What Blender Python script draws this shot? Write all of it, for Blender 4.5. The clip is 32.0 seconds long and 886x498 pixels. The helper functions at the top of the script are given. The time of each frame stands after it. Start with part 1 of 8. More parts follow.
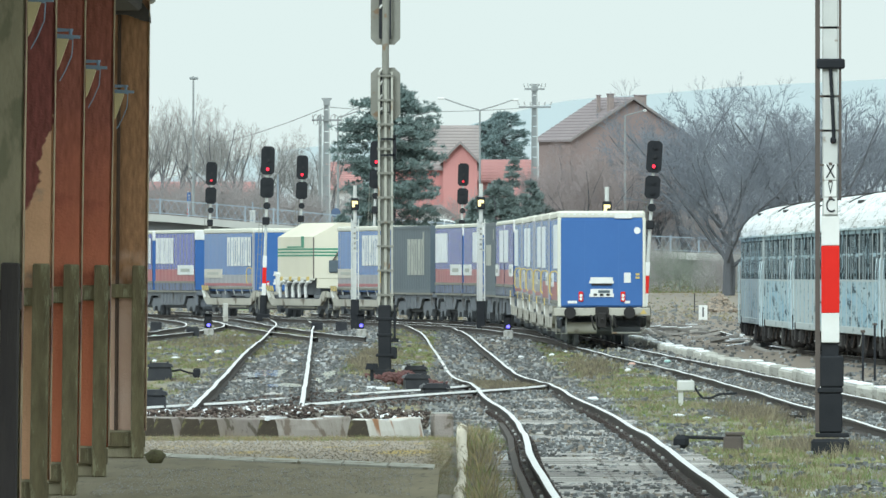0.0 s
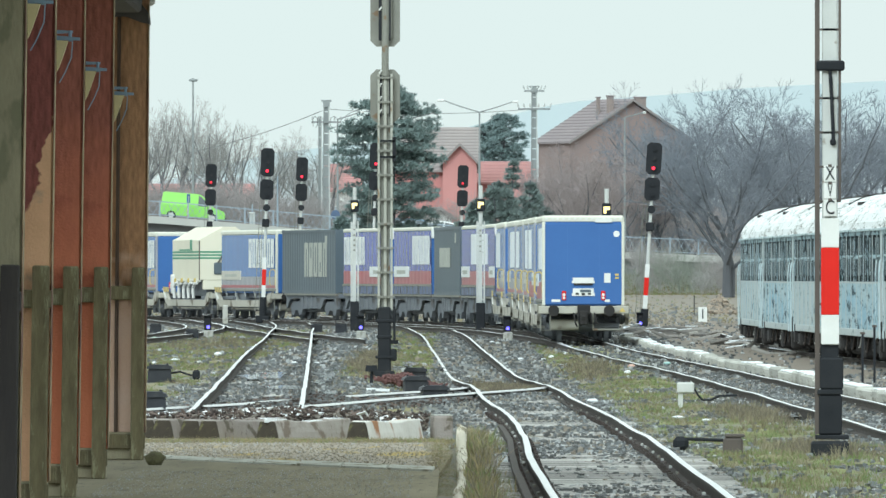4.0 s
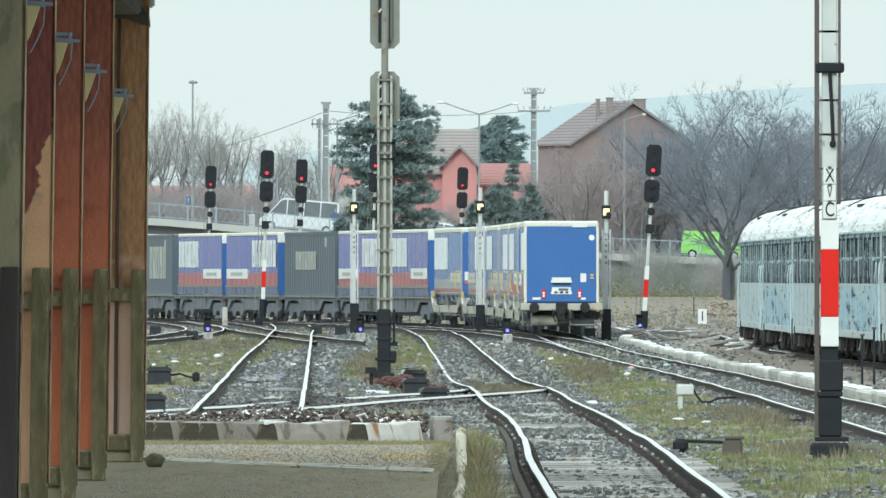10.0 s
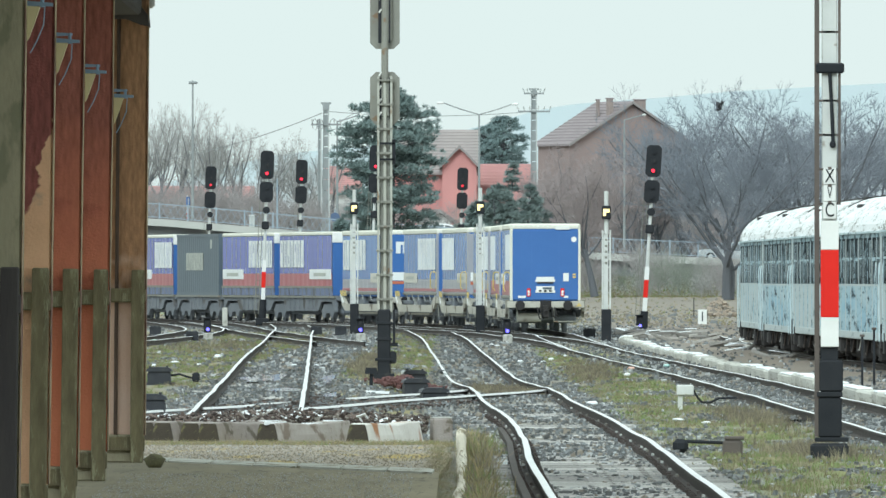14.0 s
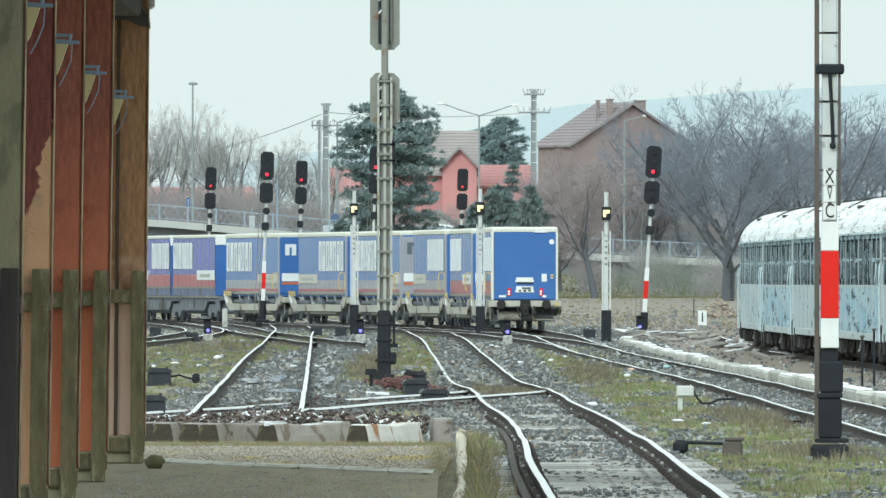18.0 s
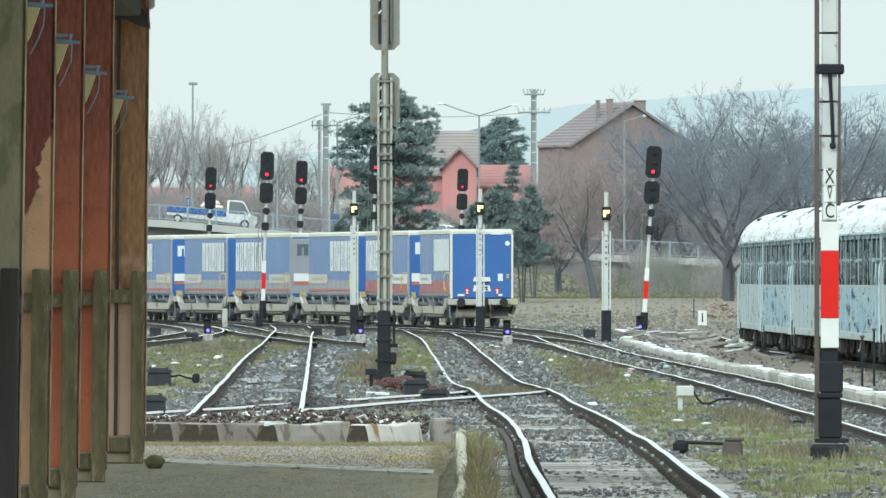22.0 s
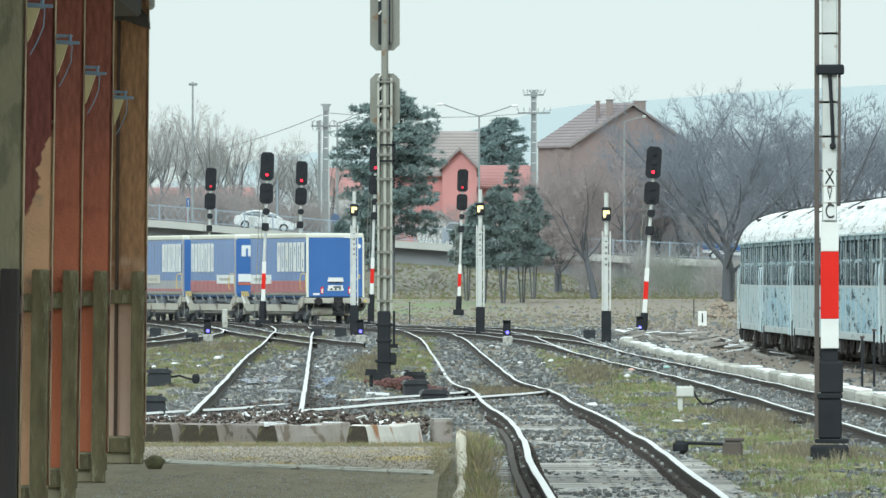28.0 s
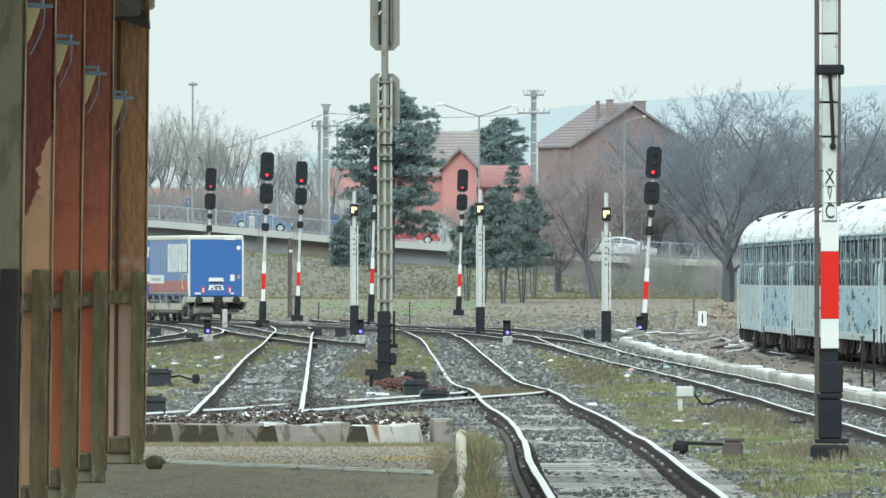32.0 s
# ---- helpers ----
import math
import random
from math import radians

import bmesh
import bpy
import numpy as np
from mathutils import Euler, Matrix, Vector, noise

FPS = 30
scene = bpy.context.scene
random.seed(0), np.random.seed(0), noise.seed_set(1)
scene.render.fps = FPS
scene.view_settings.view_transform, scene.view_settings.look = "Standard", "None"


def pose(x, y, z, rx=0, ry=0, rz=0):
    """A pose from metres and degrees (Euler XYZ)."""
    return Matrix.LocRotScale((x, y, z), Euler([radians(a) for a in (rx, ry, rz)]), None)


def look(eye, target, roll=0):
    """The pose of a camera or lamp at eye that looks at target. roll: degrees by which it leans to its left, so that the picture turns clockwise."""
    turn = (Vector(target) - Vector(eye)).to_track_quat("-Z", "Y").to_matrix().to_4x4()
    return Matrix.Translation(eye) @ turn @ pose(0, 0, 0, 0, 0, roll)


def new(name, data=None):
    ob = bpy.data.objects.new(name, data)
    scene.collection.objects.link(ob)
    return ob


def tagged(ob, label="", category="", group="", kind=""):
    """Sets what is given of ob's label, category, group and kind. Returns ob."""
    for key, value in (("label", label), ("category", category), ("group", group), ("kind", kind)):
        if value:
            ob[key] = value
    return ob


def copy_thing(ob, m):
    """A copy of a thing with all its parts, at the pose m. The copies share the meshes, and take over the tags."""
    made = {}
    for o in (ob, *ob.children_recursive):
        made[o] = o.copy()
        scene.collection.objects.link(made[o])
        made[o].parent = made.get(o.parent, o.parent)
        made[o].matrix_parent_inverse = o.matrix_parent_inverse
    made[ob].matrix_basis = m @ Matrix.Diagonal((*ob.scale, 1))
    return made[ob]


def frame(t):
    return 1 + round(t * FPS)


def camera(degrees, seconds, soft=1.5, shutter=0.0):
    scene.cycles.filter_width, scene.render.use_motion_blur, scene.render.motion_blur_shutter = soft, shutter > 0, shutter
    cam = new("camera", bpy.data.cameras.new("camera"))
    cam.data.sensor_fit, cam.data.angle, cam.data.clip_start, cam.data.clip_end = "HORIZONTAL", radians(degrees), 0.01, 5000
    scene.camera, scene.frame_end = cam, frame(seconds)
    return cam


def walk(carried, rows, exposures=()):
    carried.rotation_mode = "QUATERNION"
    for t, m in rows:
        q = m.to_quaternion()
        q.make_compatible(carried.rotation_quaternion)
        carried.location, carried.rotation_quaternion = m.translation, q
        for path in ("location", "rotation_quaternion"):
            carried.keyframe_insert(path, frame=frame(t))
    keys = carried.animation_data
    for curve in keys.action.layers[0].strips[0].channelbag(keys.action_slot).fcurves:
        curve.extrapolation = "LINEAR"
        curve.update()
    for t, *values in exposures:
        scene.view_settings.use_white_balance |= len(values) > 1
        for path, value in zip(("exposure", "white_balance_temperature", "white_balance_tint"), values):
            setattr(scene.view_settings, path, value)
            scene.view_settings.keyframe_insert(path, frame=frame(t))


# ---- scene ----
# camera: a long lens on a tripod at the end of a platform, settling by a hair during the shot
EYE_Z = 2.1
cam = camera(3.7895, 32.0, soft=1.5)
SETTLE = [(0, -10.5, 1.2), (0.5, -9.2, 0.6), (1, -9.0, 0.8), (2, -8.8, 0.4), (3, -8.0, 0.8), (5.5, -6.2, 0.2), (8, -5.2, 0.6),
          (9, -4.2, 0.0), (12, -3.2, 0.0), (14.5, -2.6, 0.0), (16.5, -1.5, 0.0), (20, -1.0, 0.0), (25, -0.8, 0.0), (27.5, -0.2, 0.0), (32, 0.0, 0.0)]
STEP = math.degrees(1 / 23700)
walk(cam, [(t, pose(0, 0, EYE_Z, 90 + (51 + up) * STEP, 0, side * STEP)) for t, up, side in SETTLE])

# daylight: a bright, even overcast sky and a weak, wide sun
world = bpy.data.worlds.new("world")
scene.world = world
world.use_nodes = True
wn, wl = world.node_tree.nodes, world.node_tree.links
sky = wn.new("ShaderNodeTexSky")
sky.sky_type, sky.sun_disc = "NISHITA", False
sky.sun_elevation, sky.sun_rotation, sky.dust_density, sky.air_density = radians(38), radians(200), 6.0, 1.0
dim = wn.new("ShaderNodeVectorMath")
dim.operation = "SCALE"
dim.inputs["Scale"].default_value = 0.10
wl.new(sky.outputs[0], dim.inputs[0])
cloud = wn.new("ShaderNodeMixRGB")
cloud.inputs[0].default_value = 0.9
cloud.inputs[2].default_value = (0.785, 0.925, 0.91, 1)
wl.new(dim.outputs[0], cloud.inputs[1])
# an overcast sky is brighter overhead than at the horizon
where, updown, lift = wn.new("ShaderNodeTexCoord"), wn.new("ShaderNodeSeparateXYZ"), wn.new("ShaderNodeMapRange")
wl.new(where.outputs["Generated"], updown.inputs[0])
wl.new(updown.outputs[2], lift.inputs[0])
lift.inputs[1].default_value, lift.inputs[2].default_value, lift.inputs[3].default_value, lift.inputs[4].default_value = 0.05, 0.9, 1.06, 1.62
wl.new(cloud.outputs[0], wn["Background"].inputs[0])
wl.new(lift.outputs[0], wn["Background"].inputs[1])
sun = new("sun", bpy.data.lights.new("sun", "SUN"))
sun.data.energy, sun.data.angle, sun.data.color = 2.0, radians(25), (0.78, 0.95, 1.0)
sun.matrix_world = look((-60, -120, 110), (0, 60, 0))
scene.view_settings.exposure = 0.0


# ---- materials ----
def mat(name, c1, c2=None, scale=6.0, rough=0.75, metal=0.0, bump=0.15, fine=40.0, spots=None, spot_scale=2.0, spot_cut=0.6, spot_rough=0.5, vary=0.0, stretch=(1, 1, 1), emit=0.0, spec=0.4):
    """Two colours mixed by coarse and fine noise, optional stains of a third, grain as bump."""
    m = bpy.data.materials.new(name)
    m.use_nodes = True
    n, l = m.node_tree.nodes, m.node_tree.links
    b = n["Principled BSDF"]
    c2 = c2 or tuple(0.78 * v for v in c1)
    tc = n.new("ShaderNodeTexCoord")
    mp = n.new("ShaderNodeMapping")
    mp.inputs["Scale"].default_value = stretch
    l.new(tc.outputs["Object"], mp.inputs[0])
    big, small = n.new("ShaderNodeTexNoise"), n.new("ShaderNodeTexNoise")
    for node, s, d in ((big, scale, 5), (small, fine, 3)):
        node.inputs["Scale"].default_value, node.inputs["Detail"].default_value = s, d
        l.new(mp.outputs[0], node.inputs["Vector"])
    mx = n.new("ShaderNodeMath")
    mx.operation = "MULTIPLY_ADD"
    mx.inputs[1].default_value = 0.35
    half = n.new("ShaderNodeMath")
    half.operation = "MULTIPLY_ADD"
    half.inputs[1].default_value, half.inputs[2].default_value = 1.5, -0.43
    l.new(big.outputs["Fac"], half.inputs[0])
    l.new(small.outputs["Fac"], mx.inputs[0])
    l.new(half.outputs[0], mx.inputs[2])
    mix = n.new("ShaderNodeMixRGB")
    mix.inputs[1].default_value, mix.inputs[2].default_value = (*c1, 1), (*c2, 1)
    l.new(mx.outputs[0], mix.inputs[0])
    out = mix.outputs[0]
    if spots:
        sp, ramp, m2 = n.new("ShaderNodeTexNoise"), n.new("ShaderNodeValToRGB"), n.new("ShaderNodeMixRGB")
        sp.inputs["Scale"].default_value, sp.inputs["Detail"].default_value, sp.inputs["Roughness"].default_value = spot_scale, 8, spot_rough
        l.new(mp.outputs[0], sp.inputs["Vector"])
        ramp.color_ramp.elements[0].position, ramp.color_ramp.elements[1].position = spot_cut - 0.03, spot_cut + 0.03
        l.new(sp.outputs["Fac"], ramp.inputs[0])
        l.new(ramp.outputs[0], m2.inputs[0])
        l.new(out, m2.inputs[1])
        m2.inputs[2].default_value = (*spots, 1)
        out = m2.outputs[0]
    if vary:
        info, hsv, rng = n.new("ShaderNodeObjectInfo"), n.new("ShaderNodeHueSaturation"), n.new("ShaderNodeMapRange")
        rng.inputs[3].default_value, rng.inputs[4].default_value = 1 - vary, 1 + vary
        l.new(info.outputs["Random"], rng.inputs[0])
        l.new(rng.outputs[0], hsv.inputs["Value"])
        l.new(out, hsv.inputs["Color"])
        out = hsv.outputs[0]
    l.new(out, b.inputs["Base Color"])
    b.inputs["Roughness"].default_value, b.inputs["Metallic"].default_value = rough, metal
    b.inputs["Specular IOR Level"].default_value = spec
    if bump:
        bp = n.new("ShaderNodeBump")
        bp.inputs["Strength"].default_value, bp.inputs["Distance"].default_value = bump, 0.02
        l.new(small.outputs["Fac"], bp.inputs["Height"])
        l.new(bp.outputs[0], b.inputs["Normal"])
    if emit:
        b.inputs["Emission Color"].default_value, b.inputs["Emission Strength"].default_value = (*c1, 1), emit
    return m


M = {
    "asphalt": mat("asphalt", (0.15, 0.13, 0.082), (0.265, 0.228, 0.148), 3.2, 0.95, fine=60, bump=0.6, spots=(0.115, 0.10, 0.065), spot_scale=6, spot_cut=0.59, spot_rough=0.8, stretch=(1, 0.08, 1)),
    "gravel_verge": mat("gravel_verge", (0.35, 0.305, 0.245), (0.24, 0.205, 0.16), 2.4, 0.95, fine=25, bump=0.6, spots=(0.36, 0.27, 0.09), spot_scale=1.3, spot_cut=0.62, stretch=(1, 0.16, 1)),
    "concrete": mat("concrete", (0.32, 0.29, 0.255), (0.20, 0.175, 0.15), 2.0, 0.9, fine=30, bump=0.3, spots=(0.16, 0.14, 0.11), spot_scale=1.5, vary=0.12),
    "pale_concrete": mat("pale_concrete", (0.50, 0.50, 0.47), (0.36, 0.35, 0.32), 2.0, 0.9, fine=30, bump=0.3, spots=(0.25, 0.24, 0.21), spot_scale=2.5, spot_cut=0.63, vary=0.1),
    "snow": mat("snow", (0.86, 0.88, 0.9), (0.74, 0.76, 0.78), 3.0, 0.6, bump=0.2, fine=15),
    "rail_head": mat("rail_head", (0.95, 0.95, 0.95), (0.8, 0.8, 0.8), 0.6, 0.34, 0.85, bump=0.05),
    "rail_side": mat("rail_side", (0.042, 0.037, 0.035), (0.075, 0.06, 0.052), 3.0, 0.85, bump=0.2),
    "sleeper": mat("sleeper", (0.52, 0.505, 0.48), (0.24, 0.23, 0.215), 2.2, 0.85, fine=25, bump=0.5, spots=(0.12, 0.11, 0.10), spot_scale=3, spot_cut=0.57, spot_rough=0.7, vary=0.4, stretch=(1, 3, 1)),
    "stone": mat("stone", (0.23, 0.243, 0.25), (0.135, 0.145, 0.147), 2.0, 0.9, fine=9, bump=0.0),
    "rubble": mat("rubble", (0.10, 0.075, 0.065), (0.20, 0.15, 0.13), 2.0, 0.9, fine=9, bump=0.2),
    "grass": mat("grass", (0.14, 0.21, 0.065), (0.20, 0.225, 0.10), 0.5, 0.9, bump=0, fine=3),
    "dry_grass": mat("dry_grass", (0.31, 0.27, 0.18), (0.20, 0.18, 0.11), 0.5, 0.9, bump=0, fine=3),
    "black_paint": mat("black_paint", (0.02, 0.022, 0.026), (0.034, 0.036, 0.04), 3.0, 0.85, bump=0.1, spots=(0.06, 0.055, 0.05), spot_scale=3, spot_cut=0.66, spec=0.15),
    "white_paint": mat("white_paint", (0.80, 0.80, 0.78), (0.66, 0.66, 0.63), 3.0, 0.5, bump=0.05),
    "red_paint": mat("red_paint", (0.74, 0.03, 0.022), (0.64, 0.026, 0.02), 3.0, 0.8, spec=0.12, bump=0.05),
    "grey_steel": mat("grey_steel", (0.27, 0.27, 0.24), (0.19, 0.185, 0.16), 3.0, 0.7, bump=0.15, spots=(0.2, 0.13, 0.08), spot_scale=4, spot_cut=0.66),
    "pale_steel": mat("pale_steel", (0.62, 0.63, 0.61), (0.48, 0.49, 0.47), 3.0, 0.6, bump=0.1, spots=(0.3, 0.26, 0.22), spot_scale=5, spot_cut=0.68),
    "rust": mat("rust", (0.14, 0.11, 0.095), (0.085, 0.075, 0.07), 3.0, 0.9),
    "red_lens": mat("red_lens", (1.0, 0.03, 0.06), (1.0, 0.03, 0.06), emit=1.8, bump=0, spec=0.1),
    "dim_red_lens": mat("dim_red_lens", (0.75, 0.03, 0.05), (0.75, 0.03, 0.05), emit=0.6, bump=0),
    "blue_lens": mat("blue_lens", (0.14, 0.12, 1.0), (0.14, 0.12, 1.0), emit=2.5, bump=0),
    "yellow_lens": mat("yellow_lens", (1.0, 0.82, 0.35), (1.0, 0.82, 0.35), emit=1.0, bump=0),
    "dark_lens": mat("dark_lens", (0.03, 0.03, 0.035), rough=0.15, bump=0),
    # Grey twig, bark and needle tones below are lifted and blued to imitate haze.
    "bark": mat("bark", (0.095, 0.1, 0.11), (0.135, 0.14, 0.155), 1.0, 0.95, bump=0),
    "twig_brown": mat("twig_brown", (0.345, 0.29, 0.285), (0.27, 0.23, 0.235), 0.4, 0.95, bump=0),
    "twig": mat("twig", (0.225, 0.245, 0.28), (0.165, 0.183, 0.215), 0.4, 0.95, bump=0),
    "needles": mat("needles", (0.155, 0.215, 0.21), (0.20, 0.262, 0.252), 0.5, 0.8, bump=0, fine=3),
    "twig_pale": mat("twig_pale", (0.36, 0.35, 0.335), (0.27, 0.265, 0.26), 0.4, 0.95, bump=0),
    # Paler, bluer copy of the needles: haze painted into the farther conifers.
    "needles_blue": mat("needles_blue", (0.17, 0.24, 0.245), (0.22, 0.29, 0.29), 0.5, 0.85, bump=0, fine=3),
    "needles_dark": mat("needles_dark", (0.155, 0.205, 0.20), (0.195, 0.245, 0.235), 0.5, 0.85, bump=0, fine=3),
    "twig_olive": mat("twig_olive", (0.26, 0.285, 0.24), (0.20, 0.22, 0.19), 0.4, 0.95, bump=0),
    "brush": mat("brush", (0.34, 0.305, 0.295), (0.27, 0.25, 0.255), 0.4, 0.95, bump=0),
}


# ---- mesh helpers ----
class Shape:
    """Vertices and faces of one mesh, gathered piece by piece; each face remembers its material slot."""

    def __init__(self):
        self.v, self.f, self.m = [], [], []

    def add(self, verts, faces, slot=0, at=None):
        k = len(self.v)
        self.v += [tuple(at @ Vector(p)) for p in verts] if at else verts
        self.f += [tuple(i + k for i in face) for face in faces]
        self.m += [slot] * len(faces)
        return self

    def box(self, x0, x1, y0, y1, z0, z1, slot=0, bevel=0.0, at=None):
        b = min(bevel, 0.45 * min(x1 - x0, y1 - y0, z1 - z0))
        if b <= 0:
            v = [(x, y, z) for z in (z0, z1) for y in (y0, y1) for x in (x0, x1)]
            return self.add(v, [(0, 2, 3, 1), (4, 5, 7, 6), (0, 1, 5, 4), (2, 6, 7, 3), (0, 4, 6, 2), (1, 3, 7, 5)], slot, at)
        v, ids = [], {}
        for i, (x, sx) in enumerate(((x0, b), (x1, -b))):
            for j, (y, sy) in enumerate(((y0, b), (y1, -b))):
                for k, (z, sz) in enumerate(((z0, b), (z1, -b))):
                    ids[i, j, k] = len(v)
                    v += [(x, y + sy, z + sz), (x + sx, y, z + sz), (x + sx, y + sy, z)]
        f = []
        for a in range(3):
            o, p = [q for q in range(3) if q != a]
            for side in (0, 1):
                ring = []
                for u, w in ((0, 0), (1, 0), (1, 1), (0, 1)):
                    key = [0, 0, 0]
                    key[a], key[o], key[p] = side, u, w
                    ring.append(ids[tuple(key)] + a)
                f.append(tuple(ring if (side == 1) == (a != 1) else ring[::-1]))
            for u in (0, 1):
                for w in (0, 1):
                    k0, k1 = [0, 0, 0], [0, 0, 0]
                    k0[a], k1[a] = 0, 1
                    k0[o] = k1[o] = u
                    k0[p] = k1[p] = w
                    i0, i1 = ids[tuple(k0)], ids[tuple(k1)]
                    q = (i0 + o, i1 + o, i1 + p, i0 + p)
                    f.append(q if (u == w) == (a != 1) else q[::-1])
        for (i, j, k), n in ids.items():
            f.append((n, n + 1, n + 2) if (i + j + k) % 2 else (n, n + 2, n + 1))
        return self.add(v, f, slot, at)

    def tube(self, p, q, r0, r1=None, n=8, slot=0, caps=True):
        r1 = r0 if r1 is None else r1
        p, q = Vector(p), Vector(q)
        d = (q - p).normalized()
        a = d.orthogonal().normalized()
        b = d.cross(a)
        ring = [math.cos(2 * math.pi * i / n) * a + math.sin(2 * math.pi * i / n) * b for i in range(n)]
        v = [tuple(p + r0 * c) for c in ring] + [tuple(q + r1 * c) for c in ring]
        f = [(i, (i + 1) % n, n + (i + 1) % n, n + i) for i in range(n)]
        if caps:
            f += [tuple(range(n))[::-1], tuple(range(n, 2 * n))]
        return self.add(v, f, slot)

    def path(self, pts, r, n=6, slot=0):
        pts = [Vector(p) for p in pts]
        v, f = [], []
        a = (pts[1] - pts[0]).orthogonal().normalized()
        for i, p in enumerate(pts):
            d = (pts[min(i + 1, len(pts) - 1)] - pts[max(i - 1, 0)]).normalized()
            a = (a - d * a.dot(d)).normalized()
            b = d.cross(a)
            v += [tuple(p + r * (math.cos(2 * math.pi * k / n) * a + math.sin(2 * math.pi * k / n) * b)) for k in range(n)]
        for i in range(len(pts) - 1):
            f += [(i * n + k, i * n + (k + 1) % n, (i + 1) * n + (k + 1) % n, (i + 1) * n + k) for k in range(n)]
        f += [tuple(range(n))[::-1], tuple(range(len(v) - n, len(v)))]
        return self.add(v, f, slot)

    def slab(self, outline, axis, lo, hi, slot=0, at=None):
        """An outline of (a, b) pairs drawn out along an axis: x takes (y, z), y takes (x, z), z takes (x, y)."""
        def put(a, b, h):
            return {"x": (h, a, b), "y": (a, h, b), "z": (a, b, h)}[axis]
        n = len(outline)
        v = [put(a, b, lo) for a, b in outline] + [put(a, b, hi) for a, b in outline]
        f = [(i, (i + 1) % n, n + (i + 1) % n, n + i) for i in range(n)] + [tuple(range(n))[::-1], tuple(range(n, 2 * n))]
        return self.add(v, f, slot, at)

    def ball(self, c, r, slot=0, squash=1.0, n=8):
        v, f = [], []
        rows = n // 2
        for i in range(rows + 1):
            a = math.pi * i / rows
            for j in range(n):
                t = 2 * math.pi * j / n
                v.append((c[0] + r * math.sin(a) * math.cos(t), c[1] + r * math.sin(a) * math.sin(t), c[2] + r * squash * math.cos(a)))
        for i in range(rows):
            for j in range(n):
                f.append((i * n + j, i * n + (j + 1) % n, (i + 1) * n + (j + 1) % n, (i + 1) * n + j)[::-1])
        return self.add(v, f, slot)


def meshed(name, shape, mats, smooth=False, fix=True):
    me = bpy.data.meshes.new(name)
    me.from_pydata(shape.v, [], shape.f)
    for m in mats if isinstance(mats, (list, tuple)) else [mats]:
        me.materials.append(M[m] if isinstance(m, str) else m)
    me.polygons.foreach_set("material_index", shape.m)
    if fix and len(shape.f) < 4000:
        bm = bmesh.new()
        bm.from_mesh(me)
        bmesh.ops.recalc_face_normals(bm, faces=bm.faces)
        bm.to_mesh(me)
        bm.free()
    if smooth:
        me.polygons.foreach_set("use_smooth", [True] * len(me.polygons))
    me.update()
    return me


def part(name, shape, mats, parent=None, label="", m=None, smooth=False):
    """Links a shape as ONE mesh object under a thing or under a part."""
    ob = new(name, meshed(name, shape, mats, smooth) if isinstance(shape, Shape) else shape)
    ob.parent = parent
    if m is not None:
        ob.matrix_basis = m
    return tagged(ob, label)


def thing(name, m, label, category, group="", kind=""):
    ob = new(name)
    ob.matrix_basis = m
    ob.empty_display_size = 0.2
    return tagged(ob, label, category, group, kind)


def lettering(name, text, size, material, parent, m, depth=0.004):
    c = bpy.data.curves.new(name, "FONT")
    c.body, c.size, c.extrude, c.align_x, c.align_y = text, size, depth, "CENTER", "CENTER"
    c.materials.append(M[material])
    ob = new(name, c)
    ob.parent, ob.matrix_basis = parent, m
    return ob


def ease(a, b, x):
    t = min(1.0, max(0.0, (x - a) / (b - a)))
    return t * t * (3 - 2 * t)


# ---- the lie of the land ----
ROAD = [(-400, 7.5), (-45, 7.3), (-30, 6.6), (-19.4, 5.98), (-12.5, 5.38), (-7.4, 4.9), (8.6, 3.75), (13.4, 3.5), (30, 2.8), (70, 1.5), (400, 1.2)]


def road_z(x):
    return float(np.interp(x, [p[0] for p in ROAD], [p[1] for p in ROAD]))


def ground_z(x, y):
    z = 0.22 * ease(-0.5, -2.0, x) * ease(470, 300, y) - 0.2 * ease(-0.5, 1.0, x) * ease(4.2, 2.9, x) * ease(230, 310, y) * ease(470, 400, y)
    z += 0.2 * ease(190, 140, y) * ease(-2, 0, x) + 0.9 * ease(780, 880, y)
    if y > 880:
        r = road_z(x)
        z += (max(r - 1.3, 0.9) - 0.9) * ease(885, 946, y)
        if y > 955:
            right = ease(-10, 30, x)
            z = r - 0.25 + (0.5 + 3.5 * right) * ease(958, 1150, y) + 2 * right * ease(1150, 1500, y)
            z += (float(np.interp(x, [-300, -150, -60, -36, 21, 90, 200, 600], [4, 7, 14, 22, 30, 40, 48, 30])) + 0.6 * math.sin(x * 0.06 + 1)) * ease(1500, 3000, y)
    return z


def smooth_line(points, step):
    """Catmull-Rom through (y, x) pairs; gives x, y every step metres of y."""
    ys, xs = [p[0] for p in points], [p[1] for p in points]
    out, y = [], ys[0]
    while y <= ys[-1]:
        i = max(j for j in range(len(ys) - 1) if ys[j] <= y + 1e-9)
        i = min(i, len(ys) - 2)
        t = (y - ys[i]) / (ys[i + 1] - ys[i])

        def slope(j):
            a, b = max(0, j - 1), min(len(ys) - 1, j + 1)
            return (xs[b] - xs[a]) / (ys[b] - ys[a])
        h = ys[i + 1] - ys[i]
        x = (2 * t**3 - 3 * t * t + 1) * xs[i] + (t**3 - 2 * t * t + t) * h * slope(i) + (3 * t * t - 2 * t**3) * xs[i + 1] + (t**3 - t * t) * h * slope(i + 1)
        out.append((x, y))
        y += step
    return out


